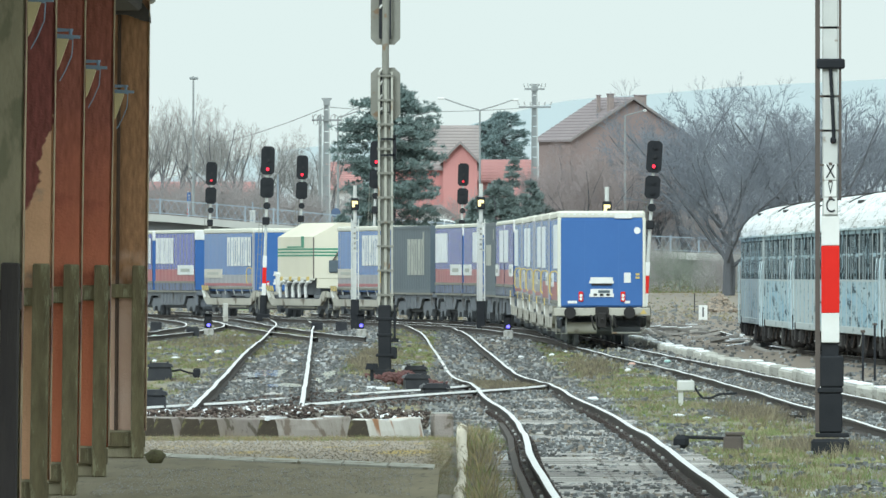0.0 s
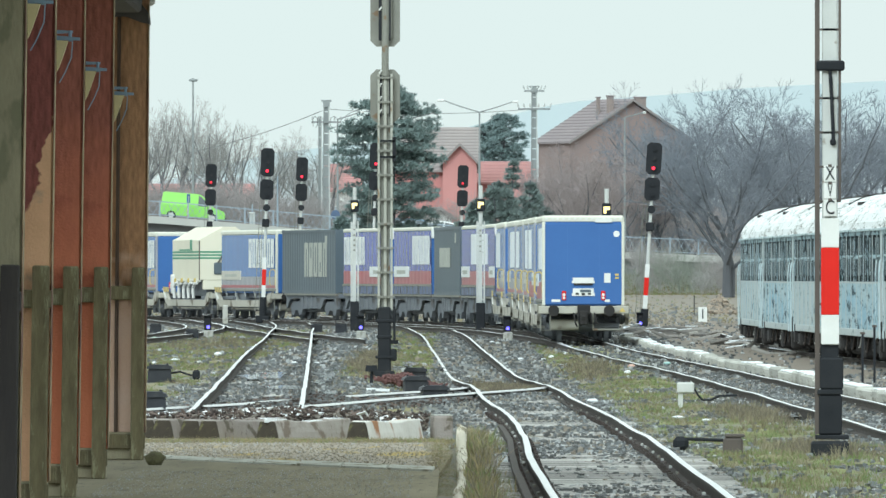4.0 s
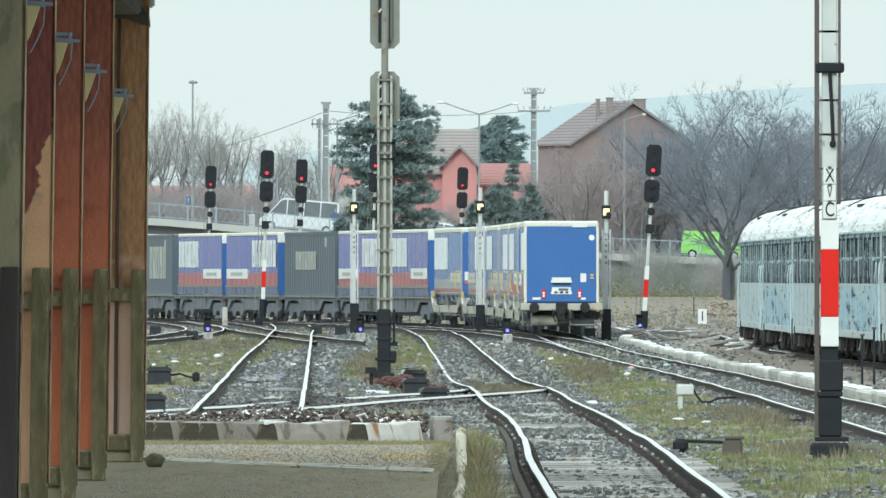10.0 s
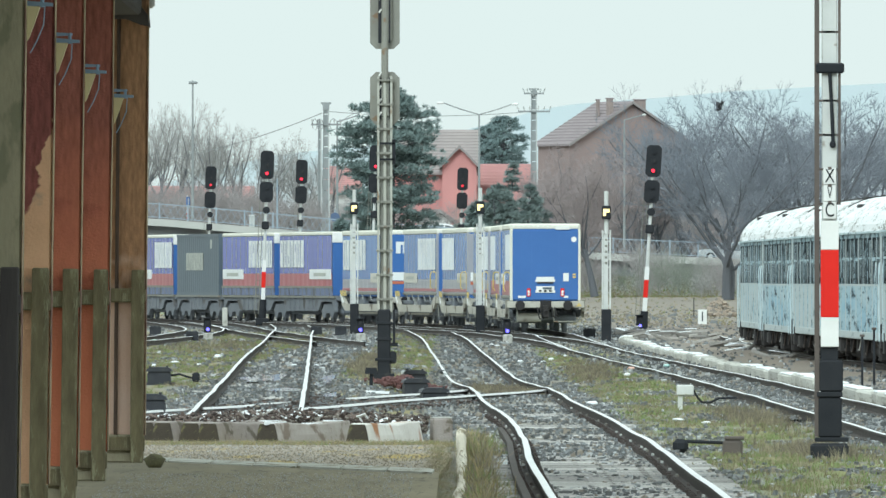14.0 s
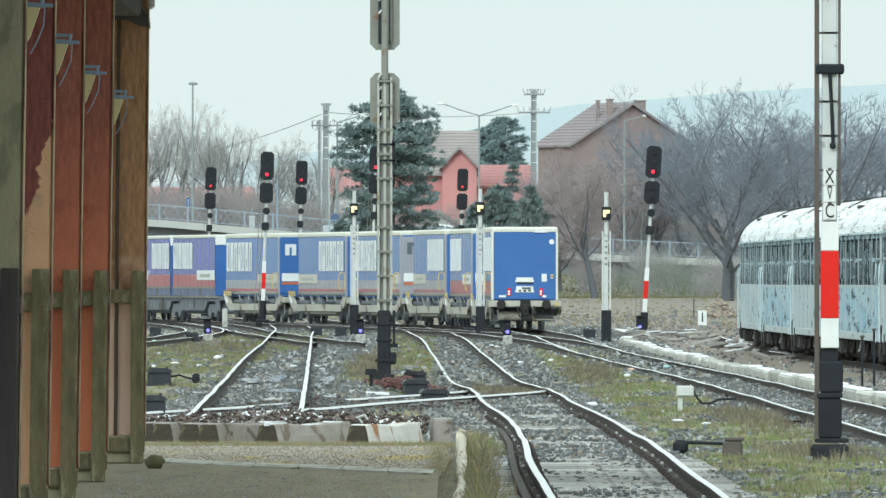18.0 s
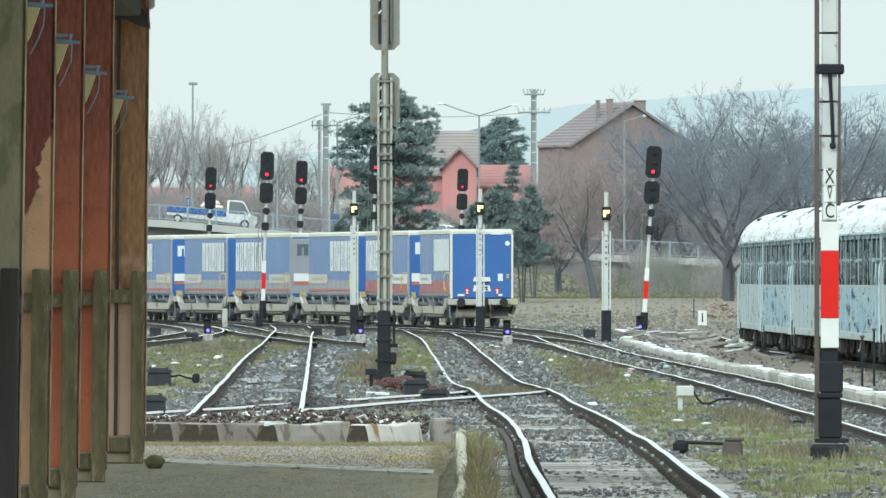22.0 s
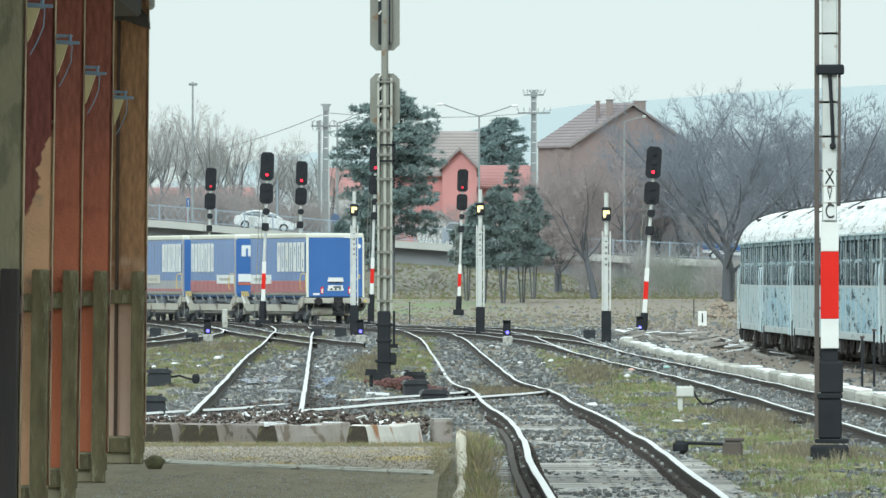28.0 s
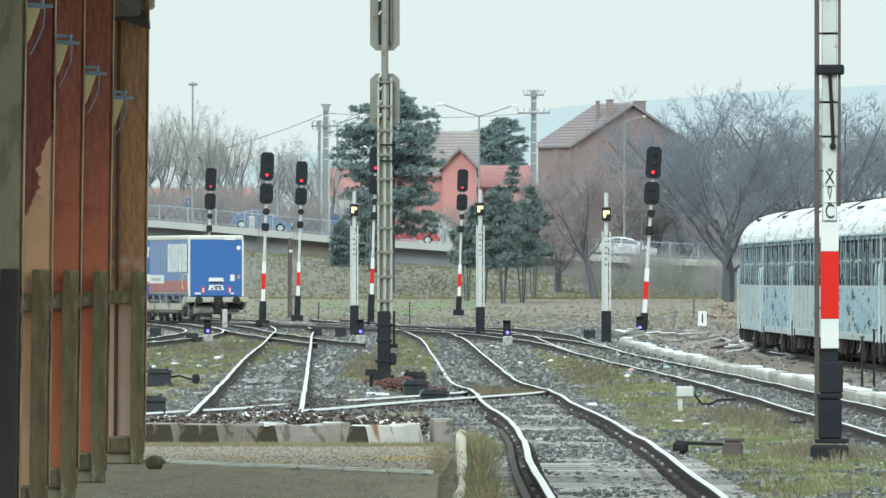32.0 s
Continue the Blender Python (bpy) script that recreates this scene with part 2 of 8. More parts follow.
# centre lines of the tracks, as (y, x)
TRAIN_LINE = [(60, 7.2), (150, 6.85), (195, 6.6), (219, 6.43), (280, 6.0), (345, 5.2), (395, 4.66), (422, 4.42), (450, 4.18), (478, 3.98), (505, 3.48),
              (519, 3.16), (533, 2.57), (548, 1.53), (562, 0.05), (576, -2.08), (590, -4.6), (605, -7.75), (619, -10.4), (640, -13.9), (680, -20.6), (760, -34), (860, -51)]
TRACKS = {
    "main": TRAIN_LINE,
    "middle": [(60, 1.72), (110, 1.7), (139, 1.66), (174, 1.77), (200, 1.72), (224, 1.45), (257, 1.3), (291, 0.95), (381, 0.5), (470, -0.1), (540, -1.0), (600, -2.6), (680, -6)],
    "left": [(176, -2.66), (191, -2.78), (256, -3.36), (479, -5.46), (560, -6.3), (640, -8.5), (720, -14)],
    "crossover": [(160, -6.3), (178, -4.75), (195, -3.35), (208, -2.37), (222, -1.4), (242, 0.12), (255, 1.0), (263, 1.38)],
    "ladder": [(395, 4.66), (440, 4.0), (480, 2.4), (520, -0.2), (560, -3.8), (600, -8.2), (660, -16)],
    "siding": [(330, -12.6), (400, -11.0), (450, -9.9), (485, -9.35), (520, -9.3), (560, -10.2), (620, -13)],
    "back": [(420, -3.2), (470, -5.3), (520, -7.4), (570, -9.0), (640, -12)],
}


def main_z(y):
    """Height of the train's rails."""
    return float(np.interp(y, [0, 150, 395, 489, 560, 900], [0.1, 0.0, -0.11, 0.03, 0.07, 0.07]))


def cross_z(y):
    """Height of the crossover's rails."""
    return 0.17 - 0.27 * min(1.0, max(0.0, (y - 190) / 72))


def bed(x, y):
    """Ballast heaped up along the crossover, so that little of its rails stands free."""
    if not 162 < y < 264:
        return 0.0
    line = TRACKS["crossover"]
    off = abs(x - float(np.interp(y, [p[0] for p in line], [p[1] for p in line])))
    return max(0.0, cross_z(y) - 0.095 - ground_z(x, y) + 0.2) * ease(1.7, 1.0, off) * ease(162, 170, y) * ease(264, 250, y)


# ground: one sheet, fine near the tracks, out to the hills
gx = np.unique(np.round(np.concatenate([np.linspace(-2500, -60, 14), np.linspace(-60, -8, 27), np.arange(-8, 10.01, 0.2), np.linspace(10, 60, 26), np.linspace(60, 2500, 14)]), 3))
gy = np.unique(np.round(np.concatenate([np.linspace(-400, 90, 8), np.arange(90, 330, 0.8), np.arange(330, 660, 2.5), np.arange(660, 1000, 5), np.linspace(1000, 1600, 31), np.linspace(1600, 4800, 25)]), 3))
soil = Shape()
for y in gy:
    for x in gx:
        near = 1.0 if 60 < y < 700 else 0.4
        lump = 0.05 * noise.noise((x * 0.9, y * 0.16, 0)) + 0.03 * noise.noise((x * 2.3, y * 0.5, 7)) if -10 < x < 14 else 0.15 * noise.noise((x * 0.1, y * 0.1, 0))
        soil.v.append((x, y, ground_z(x, y) - 0.20 + near * lump * (0.35 if bed(x, y) > 0.03 else 1.0) + bed(x, y)))
nx = len(gx)
for j in range(len(gy) - 1):
    for i in range(nx - 1):
        a = j * nx + i
        soil.f.append((a, a + 1, a + nx + 1, a + nx))
soil.m = [0] * len(soil.f)


def ground_material():
    """Grey ballast, brown earth and grass, in patches by noise; far hills paled for haze."""
    m = mat("ground", (0.225, 0.235, 0.235), (0.125, 0.13, 0.13), 0.6, 0.9, fine=14, bump=0.5)
    n, l = m.node_tree.nodes, m.node_tree.links
    b = n["Principled BSDF"]
    base = b.inputs["Base Color"].links[0].from_socket
    geo, sep = n.new("ShaderNodeNewGeometry"), n.new("ShaderNodeSeparateXYZ")
    l.new(geo.outputs["Position"], sep.inputs[0])

    def band(axis, *stops):
        r = n.new("ShaderNodeMapRange")
        r.interpolation_type = "SMOOTHSTEP"
        r.inputs[1].default_value, r.inputs[2].default_value = stops
        l.new(sep.outputs[axis], r.inputs[0])
        return r.outputs[0]

    def math_node(op, a, c):
        k = n.new("ShaderNodeMath")
        k.operation = op
        for i, v in enumerate((a, c)):
            if isinstance(v, (int, float)):
                k.inputs[i].default_value = v
            else:
                l.new(v, k.inputs[i])
        return k.outputs[0]

    def layer(below, colour, mask):
        k = n.new("ShaderNodeMixRGB")
        l.new(below, k.inputs[1])
        k.inputs[2].default_value = (*colour, 1)
        l.new(mask, k.inputs[0])
        return k.outputs[0]

    def patches(scale, cut, soft=0.08):
        k, r = n.new("ShaderNodeTexNoise"), n.new("ShaderNodeMapRange")
        mp = n.new("ShaderNodeMapping")
        mp.inputs["Scale"].default_value = (1, 0.15, 1)
        l.new(geo.outputs["Position"], mp.inputs[0])
        l.new(mp.outputs[0], k.inputs["Vector"])
        k.inputs["Scale"].default_value, k.inputs["Detail"].default_value = scale, 6
        r.inputs[1].default_value, r.inputs[2].default_value = cut - soft, cut + soft
        l.new(k.outputs["Fac"], r.inputs[0])
        return r.outputs[0]
    strip = math_node("MULTIPLY", band(0, 2.7, 3.4), band(0, 5.6, 4.7))
    left = math_node("MULTIPLY", band(0, -4.2, -4.9), band(1, 640, 500))
    between = math_node("MULTIPLY", math_node("MULTIPLY", band(0, -2.4, -1.9), band(0, 0.1, -0.5)), band(1, 600, 520))
    verge = math_node("MAXIMUM", math_node("MAXIMUM", strip, left), between)
    out = layer(base, (0.27, 0.23, 0.17), math_node("MULTIPLY", patches(0.5, 0.5), 0.55))
    out = layer(out, (0.25, 0.22, 0.11), math_node("MULTIPLY", verge, patches(0.9, 0.50)))
    out = layer(out, (0.17, 0.20, 0.06), math_node("MULTIPLY", strip, patches(1.4, 0.55)))
    out = layer(out, (0.22, 0.18, 0.145), math_node("MULTIPLY", math_node("MULTIPLY", band(0, 7.2, 8.4), band(1, 240, 320)), patches(0.5, 0.36)))
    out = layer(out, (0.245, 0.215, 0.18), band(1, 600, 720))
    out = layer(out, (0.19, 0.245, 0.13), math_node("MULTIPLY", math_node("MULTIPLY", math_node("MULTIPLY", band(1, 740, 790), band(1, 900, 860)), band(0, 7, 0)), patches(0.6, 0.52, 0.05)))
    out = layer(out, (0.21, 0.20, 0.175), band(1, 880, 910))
    # Hills and fields painted pale blue-grey with distance, standing for haze.
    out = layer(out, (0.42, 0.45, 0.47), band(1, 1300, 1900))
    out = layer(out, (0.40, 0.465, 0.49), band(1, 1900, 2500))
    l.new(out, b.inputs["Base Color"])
    return m


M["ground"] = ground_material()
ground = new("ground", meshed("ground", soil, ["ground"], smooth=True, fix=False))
tagged(ground, "grey ballast and earth with patches of thin grass", "ground", kind="structure")


def railway_track(points, z_of, label, step=1.5, sides=(-0.7525, 0.7525), mats=("rail_side", "rail_head")):
    """Two rails with worn bright heads on half-buried sleepers."""
    line = smooth_line(points, step)
    tr = thing("railway_track", Matrix(), label, "railway track", "tracks of the yard", "structure")
    profile = [(-0.07, -0.16), (0.07, -0.16), (0.07, -0.145), (0.012, -0.125), (0.012, -0.045), (0.036, -0.035), (0.036, -0.004), (0.03, 0.0), (-0.03, 0.0), (-0.036, -0.004), (-0.036, -0.035), (-0.012, -0.045), (-0.012, -0.125), (-0.07, -0.145)]
    if points is TRACKS["crossover"]:
        profile[6:10] = [(0.036, -0.028), (0.019, 0.0), (-0.019, 0.0), (-0.036, -0.028)]
    k, head = len(profile), 5 if points is TRACKS["crossover"] else 6
    for side in sides:
        s = Shape()
        for i, (x, y) in enumerate(line):
            x2, y2 = line[min(i + 1, len(line) - 1)]
            x1, y1 = line[max(i - 1, 0)]
            d = Vector((x2 - x1, y2 - y1, 0)).normalized()
            r = Vector((d.y, -d.x, 0))
            wave = 0.6 if points is TRACKS["crossover"] else 1.0
            off = side + wave * 0.014 * noise.noise((y * 0.11, side * 5, len(points)))
            z = z_of(x, y) + wave * 0.022 * noise.noise((y * 0.09, side * 3, 2.0 + len(points)))
            for a, b in profile:
                s.v.append((x + r.x * (off + a), y + r.y * (off + a), z + b))
        for i in range(len(line) - 1):
            for j in range(k):
                s.f.append((i * k + j, i * k + (j + 1) % k, (i + 1) * k + (j + 1) % k, (i + 1) * k + j))
                s.m.append(1 if head <= j <= 14 - head else 0)
        part("rail", s, list(mats), tr)
    return tr, line


def plain_z(x, y):
    return ground_z(x, y)


LINES = {}
for key, pts in TRACKS.items():
    zf = (lambda x, y: main_z(y)) if key in ("main", "ladder") else plain_z
    if key == "crossover":
        zf = lambda x, y: cross_z(y)
    LINES[key] = railway_track(pts, zf, "worn wet steel rails on old sleepers in grey ballast")

# a rusty spare rail lying outside the middle track, and bolted clips on the rails
railway_track([(112, 1.68), (139, 1.66), (174, 1.77), (192, 1.74)], lambda x, y: ground_z(x, y) - 0.05, "rusty spare rail lying beside the track", 1.5, (-0.93,), ("rail_side", "rail_side"))
clip = [meshed("rail_clip", Shape().box(-0.016, 0.016, -0.07, 0.07, -0.014, 0.014, bevel=0.005), k) for k in ("grey_steel", "rust", "pale_steel")]
rng = random.Random(19)
for key, y0, y1, every in (("middle", 112, 300, 3.1), ("main", 196, 372, 5.0)):
    tr, line = LINES[key]
    for side in (-0.7525, 0.7525):
        y = y0
        while y < y1:
            x = float(np.interp(y, [q[1] for q in line], [q[0] for q in line])) + side
            part("rail_clip", rng.choice(clip), None, tr, m=pose(x - 0.06, y, (main_z(y) if key == "main" else ground_z(x, y)) - 0.10))
            y += every * rng.uniform(0.5, 2.0)


# ---- platform end and canopy columns ----
M["kerb"] = mat("kerb", (0.46, 0.46, 0.41), (0.33, 0.325, 0.28), 5, 0.9, fine=20, bump=0.2, spots=(0.21, 0.19, 0.135), spot_scale=5, spot_cut=0.56, stretch=(1, 0.3, 1))
M["wall_lime"] = mat("wall_lime", (0.56, 0.555, 0.51), (0.38, 0.37, 0.33), 4, 0.95, fine=30, bump=0.5, spots=(0.24, 0.22, 0.18), spot_scale=3, spot_cut=0.57, spot_rough=0.7, vary=0.18, stretch=(1, 0.06, 1))
M["edge_lime"] = mat("edge_lime", (0.70, 0.66, 0.56), (0.42, 0.37, 0.28), 6, 0.95, fine=30, bump=0.5, spots=(0.2, 0.165, 0.1), spot_scale=5, spot_cut=0.56, spot_rough=0.7, vary=0.15, stretch=(1, 0.02, 1))
platform = thing("platform", Matrix(), "worn asphalt platform end with a broken concrete edge", "platform", kind="structure")
s = Shape().slab([(-14, 60), (-0.12, 60), (-0.04, 136.6), (-3.1, 146), (-14, 179)], "z", -0.4, 0.10)
part("platform_surface", s, "asphalt", platform)
s = Shape().slab([(-14, 181), (-3.1, 146.2), (-0.04, 136.8), (0.1, 152), (0.0, 163.6), (-14, 183)], "z", -0.4, 0.06)
part("platform_verge", s, "gravel_verge", platform)
rng = random.Random(4)
for i in range(9):
    f0, f1 = i / 9 + 0.002, (i + 1) / 9 - 0.002
    xa, ya, xb, yb = -4.4 + 4.3 * f0, 150 - 13.1 * f0, -4.4 + 4.3 * f1, 150 - 13.1 * f1
    s = Shape().slab([(xa, ya - 1.7), (xb, yb - 1.7), (xb + 0.02, yb + 0.75), (xa + 0.02, ya + 0.75)], "z", -0.1, 0.118 + rng.uniform(-0.006, 0.006))
    part("kerb_stone", s, "kerb", platform)
# the broken lime-white rim, ragged in line and height, and heaved up at its far end
for i in range(9):
    s, y0 = Shape(), 106 + i * 6.5
    for k in range(23):
        y = y0 + k * 6.46 / 22
        x = 0.14 + 0.0022 * (y - 120) + 0.05 * noise.noise((y * 0.045, 1, 0)) + 0.035 * noise.noise((y * 0.14, 4, 0))
        w = 0.05 + 0.03 * noise.noise((y * 0.1, 9, 0)) + 0.02 * ease(140, 160, y)
        z = 0.10 + 0.15 * ease(138, 162, y) + 0.05 * noise.noise((y * 0.1, 7, 2))
        s.v += [(x - w, y, -0.4), (x - w * 0.9, y, z - 0.05), (x - w * 0.2, y, z), (x + w * 0.7, y, z - 0.03), (x + w * 1.25, y, -0.4)]
    for k in range(22):
        for j in range(4):
            s.f.append((k * 5 + j, k * 5 + j + 1, k * 5 + j + 6, k * 5 + j + 5))
    s.f += [(0, 1, 2, 3, 4), (110, 111, 112, 113, 114)]
    s.m = [0] * len(s.f)
    part("edge_stone", s, "edge_lime", platform, smooth=True)

COLUMN_PAINT = {
    "peeled": mat("peeled", (0.44, 0.35, 0.21), (0.30, 0.21, 0.13), 3, 0.85, bump=0.4, spots=(0.16, 0.08, 0.06), spot_scale=2.5, spot_cut=0.52, stretch=(1, 1, 0.6)),
    "dark_timber": mat("dark_timber", (0.40, 0.36, 0.25), (0.24, 0.215, 0.15), 5.0, 0.9, bump=0.5, spots=(0.22, 0.21, 0.14), spot_scale=5, spot_cut=0.56, stretch=(1, 1, 0.35)),
    "mossy_timber": mat("mossy_timber", (0.215, 0.185, 0.105), (0.085, 0.07, 0.042), 9.0, 0.9, bump=0.8, spots=(0.25, 0.24, 0.15), spot_scale=8, spot_cut=0.6, spot_rough=0.75, stretch=(1.6, 1, 0.3), vary=0.12),
    "lamp_blue": mat("lamp_blue", (0.30, 0.44, 0.60), (0.2, 0.29, 0.4), 5, 0.5, bump=0.1),
    "lamp_cream": mat("lamp_cream", (0.80, 0.72, 0.42), (0.68, 0.58, 0.34), 5, 0.5, bump=0.1),
    "soot": mat("soot", (0.07, 0.062, 0.06), (0.10, 0.088, 0.08), 2, 0.9),
    "blackened": mat("blackened", (0.042, 0.038, 0.042), (0.07, 0.062, 0.06), 6, 0.9, bump=0.4, stretch=(1.5, 1, 0.2)),
}
M.update(COLUMN_PAINT)


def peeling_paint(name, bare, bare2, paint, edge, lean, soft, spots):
    """Paint flaked off below a ragged edge, baring plaster; a wide soft edge paints shade instead."""
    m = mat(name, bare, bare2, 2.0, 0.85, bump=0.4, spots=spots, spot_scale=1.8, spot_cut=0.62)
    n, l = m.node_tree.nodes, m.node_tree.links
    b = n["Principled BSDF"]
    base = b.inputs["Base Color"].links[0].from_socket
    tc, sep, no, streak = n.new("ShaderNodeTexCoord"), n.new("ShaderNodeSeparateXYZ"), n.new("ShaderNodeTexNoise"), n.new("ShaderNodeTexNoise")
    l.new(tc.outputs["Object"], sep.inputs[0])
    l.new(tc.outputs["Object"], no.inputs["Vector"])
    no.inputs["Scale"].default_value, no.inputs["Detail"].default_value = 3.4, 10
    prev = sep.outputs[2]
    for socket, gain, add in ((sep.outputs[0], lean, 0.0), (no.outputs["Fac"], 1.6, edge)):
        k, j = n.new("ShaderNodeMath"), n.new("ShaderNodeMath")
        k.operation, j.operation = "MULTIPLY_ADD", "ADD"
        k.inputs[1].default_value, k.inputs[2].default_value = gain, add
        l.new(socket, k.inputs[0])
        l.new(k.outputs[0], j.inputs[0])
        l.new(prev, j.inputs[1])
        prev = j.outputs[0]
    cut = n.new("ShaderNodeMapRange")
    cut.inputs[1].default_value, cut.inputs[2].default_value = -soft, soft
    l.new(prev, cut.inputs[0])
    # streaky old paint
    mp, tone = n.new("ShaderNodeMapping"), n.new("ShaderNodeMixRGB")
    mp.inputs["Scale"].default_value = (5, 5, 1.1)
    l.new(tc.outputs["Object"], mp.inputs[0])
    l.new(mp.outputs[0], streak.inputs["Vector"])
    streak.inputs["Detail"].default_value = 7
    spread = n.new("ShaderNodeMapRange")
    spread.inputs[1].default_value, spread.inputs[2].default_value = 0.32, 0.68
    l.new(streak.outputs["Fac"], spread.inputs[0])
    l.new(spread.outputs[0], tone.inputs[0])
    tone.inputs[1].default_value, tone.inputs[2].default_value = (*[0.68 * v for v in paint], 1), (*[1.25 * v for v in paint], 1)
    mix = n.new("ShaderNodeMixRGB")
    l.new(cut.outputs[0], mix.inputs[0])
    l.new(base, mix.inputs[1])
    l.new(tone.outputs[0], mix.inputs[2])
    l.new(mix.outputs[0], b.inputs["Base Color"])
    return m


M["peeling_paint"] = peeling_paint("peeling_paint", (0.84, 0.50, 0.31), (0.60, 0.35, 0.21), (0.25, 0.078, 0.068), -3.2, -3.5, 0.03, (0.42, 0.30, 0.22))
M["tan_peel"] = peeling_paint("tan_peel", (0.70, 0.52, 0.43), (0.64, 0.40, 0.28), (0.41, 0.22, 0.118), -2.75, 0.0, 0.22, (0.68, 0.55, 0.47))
# Canopy shade put into the red: dark at the top, brighter towards the foot.
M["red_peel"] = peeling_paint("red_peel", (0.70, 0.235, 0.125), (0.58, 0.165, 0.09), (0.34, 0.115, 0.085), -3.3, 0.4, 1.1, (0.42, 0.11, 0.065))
M["pipe_brown"] = mat("pipe_brown", (0.10, 0.06, 0.042), (0.06, 0.04, 0.03), 4, 0.8)


def canopy_column(y, paint, label, right=-3.18, width=0.42, lamp=4.0, lean=0.8, guard="mossy_timber"):
    c = thing("canopy_column", pose(right - width / 2, y, 0.1, 0, lean, 0), label, "column", "canopy columns")
    w = width / 2
    s = Shape().box(-w, w, -0.2, 0.2, 0.28, 5.0, bevel=0.025)
    part("shaft", s, paint, c)
    s = Shape().box(w - 0.003, w + 0.003, -0.205, 0.205, 0.3, 4.9)
    part("corner_strip", s, "peeled", c, "narrow pale corner strip")
    part("gutter_pipe", Shape().tube((w - 0.315, -0.235, 0.3), (w - 0.315, -0.235, 4.8), 0.02), "pipe_brown", c, "dark downpipe")
    part("plinth", Shape().box(-w - 0.02, w - 0.015, -0.24, 0.24, 0, 0.3, bevel=0.015), "dark_timber", c)
    for px in (w - 0.085,):
        part("guard_post", Shape().box(px - 0.07, px + 0.07, -0.33, -0.22, 0.0, 2.07, bevel=0.012), guard, c, "mossy grey-green timber guard")
    part("guard_rail", Shape().box(-w, w, -0.30, -0.225, 1.72, 1.87, bevel=0.012), guard, c)
    part("guard_foot", Shape().box(-w, w, -0.30, -0.225, 0.12, 0.28, bevel=0.012), guard, c)
    if lamp:
        a = thing("platform_lamp", pose(right + 0.012 + 0.05, y + 0.1, lamp), "cream lamp shade on a blue bracket fixed to a column", "wall lamp", "platform lamps")
        part("bracket", Shape().slab([(0, -0.01), (0.19, -0.012), (0.19, 0.012), (0, 0.028)], "y", -0.04, 0.04).slab([(0, 0.045), (0.13, 0.05), (0.13, 0.068), (0, 0.075)], "y", 0.0, 0.08).tube((0.11, 0, -0.02), (0.11, 0, 0.07), 0.014), "lamp_blue", a)
        part("shade", Shape().slab([(0, -0.01), (0.095, -0.015), (0.06, -0.12), (0.02, -0.23), (0, -0.27)], "y", -0.05, 0.05), "lamp_cream", a, "cream-painted tapering shade")
        part("cable", Shape().path([(0.13, 0, 0), (0.12, 0, -0.15), (0.07, 0, -0.27), (0.02, 0, -0.36)], 0.005, 5), "lamp_blue", a)
    return c


canopy_column(144, "tan_peel", "tan-brown canopy column with timber guards at its foot", right=-3.205, lamp=0, lean=0.5)
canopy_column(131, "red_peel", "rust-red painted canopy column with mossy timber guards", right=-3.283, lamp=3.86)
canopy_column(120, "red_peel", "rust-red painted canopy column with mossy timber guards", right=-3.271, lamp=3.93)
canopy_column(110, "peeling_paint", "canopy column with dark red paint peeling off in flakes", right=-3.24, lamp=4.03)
canopy_column(99.5, "dark_timber", "dark grey canopy column with a blackened foot", right=-3.153, lamp=4.12, guard="blackened")
canopy = thing("platform_canopy", Matrix(), "dark sooty timber canopy, extended unseen to shade the columns", "canopy", kind="structure")
part("canopy_beam", Shape().box(-3.75, -3.235, -60, 144.6, 4.9, 5.45, bevel=0.03), "soot", canopy)
# Roof's right overhang and reach to y = -60 are unseen, added for shade.
part("canopy_roof", Shape().slab([(-8, 6.0), (-1.6, 5.45), (-1.6, 5.57), (-8, 6.15)], "y", -60, 146), "soot", canopy)
part("corbel", Shape().slab([(-3.75, 5.0), (-3.24, 5.0), (-3.165, 4.9), (-3.155, 4.78), (-3.25, 4.8), (-3.4, 4.86), (-3.75, 4.86)], "y", 143.5, 144.5), "soot", canopy)
part("gutter_end", Shape().box(-3.25, -3.13, 145.2, 145.5, 5.01, 5.3, bevel=0.03), "pale_steel", canopy, "pale end of a rain gutter")
part("canopy_gutter", Shape().box(-1.64, -1.48, -60, 146, 5.43, 5.57, bevel=0.02), "pale_steel", canopy)

# ---- the row of concrete blocks behind the platform ----
M["sleeper_end"] = mat("sleeper_end", (0.065, 0.053, 0.038), (0.036, 0.03, 0.024), 7, 0.95, bump=0.5, fine=30, spots=(0.13, 0.12, 0.06), spot_scale=9, spot_cut=0.6)
M["brown_concrete"] = mat("brown_concrete", (0.36, 0.325, 0.30), (0.22, 0.185, 0.165), 4, 0.9, fine=40, bump=0.5, spots=(0.13, 0.11, 0.085), spot_scale=5, spot_cut=0.57, vary=0.1)
M["stained_concrete"] = mat("stained_concrete", (0.43, 0.395, 0.365), (0.27, 0.235, 0.21), 4, 0.9, fine=30, bump=0.5, spots=(0.2, 0.16, 0.13), spot_scale=4, spot_cut=0.57)
M["lime_concrete"] = mat("lime_concrete", (0.74, 0.72, 0.68), (0.50, 0.47, 0.43), 4, 0.9, fine=30, bump=0.5, spots=(0.36, 0.18, 0.095), spot_scale=3.2, spot_cut=0.58, stretch=(1, 1, 0.35))
rng = random.Random(11)
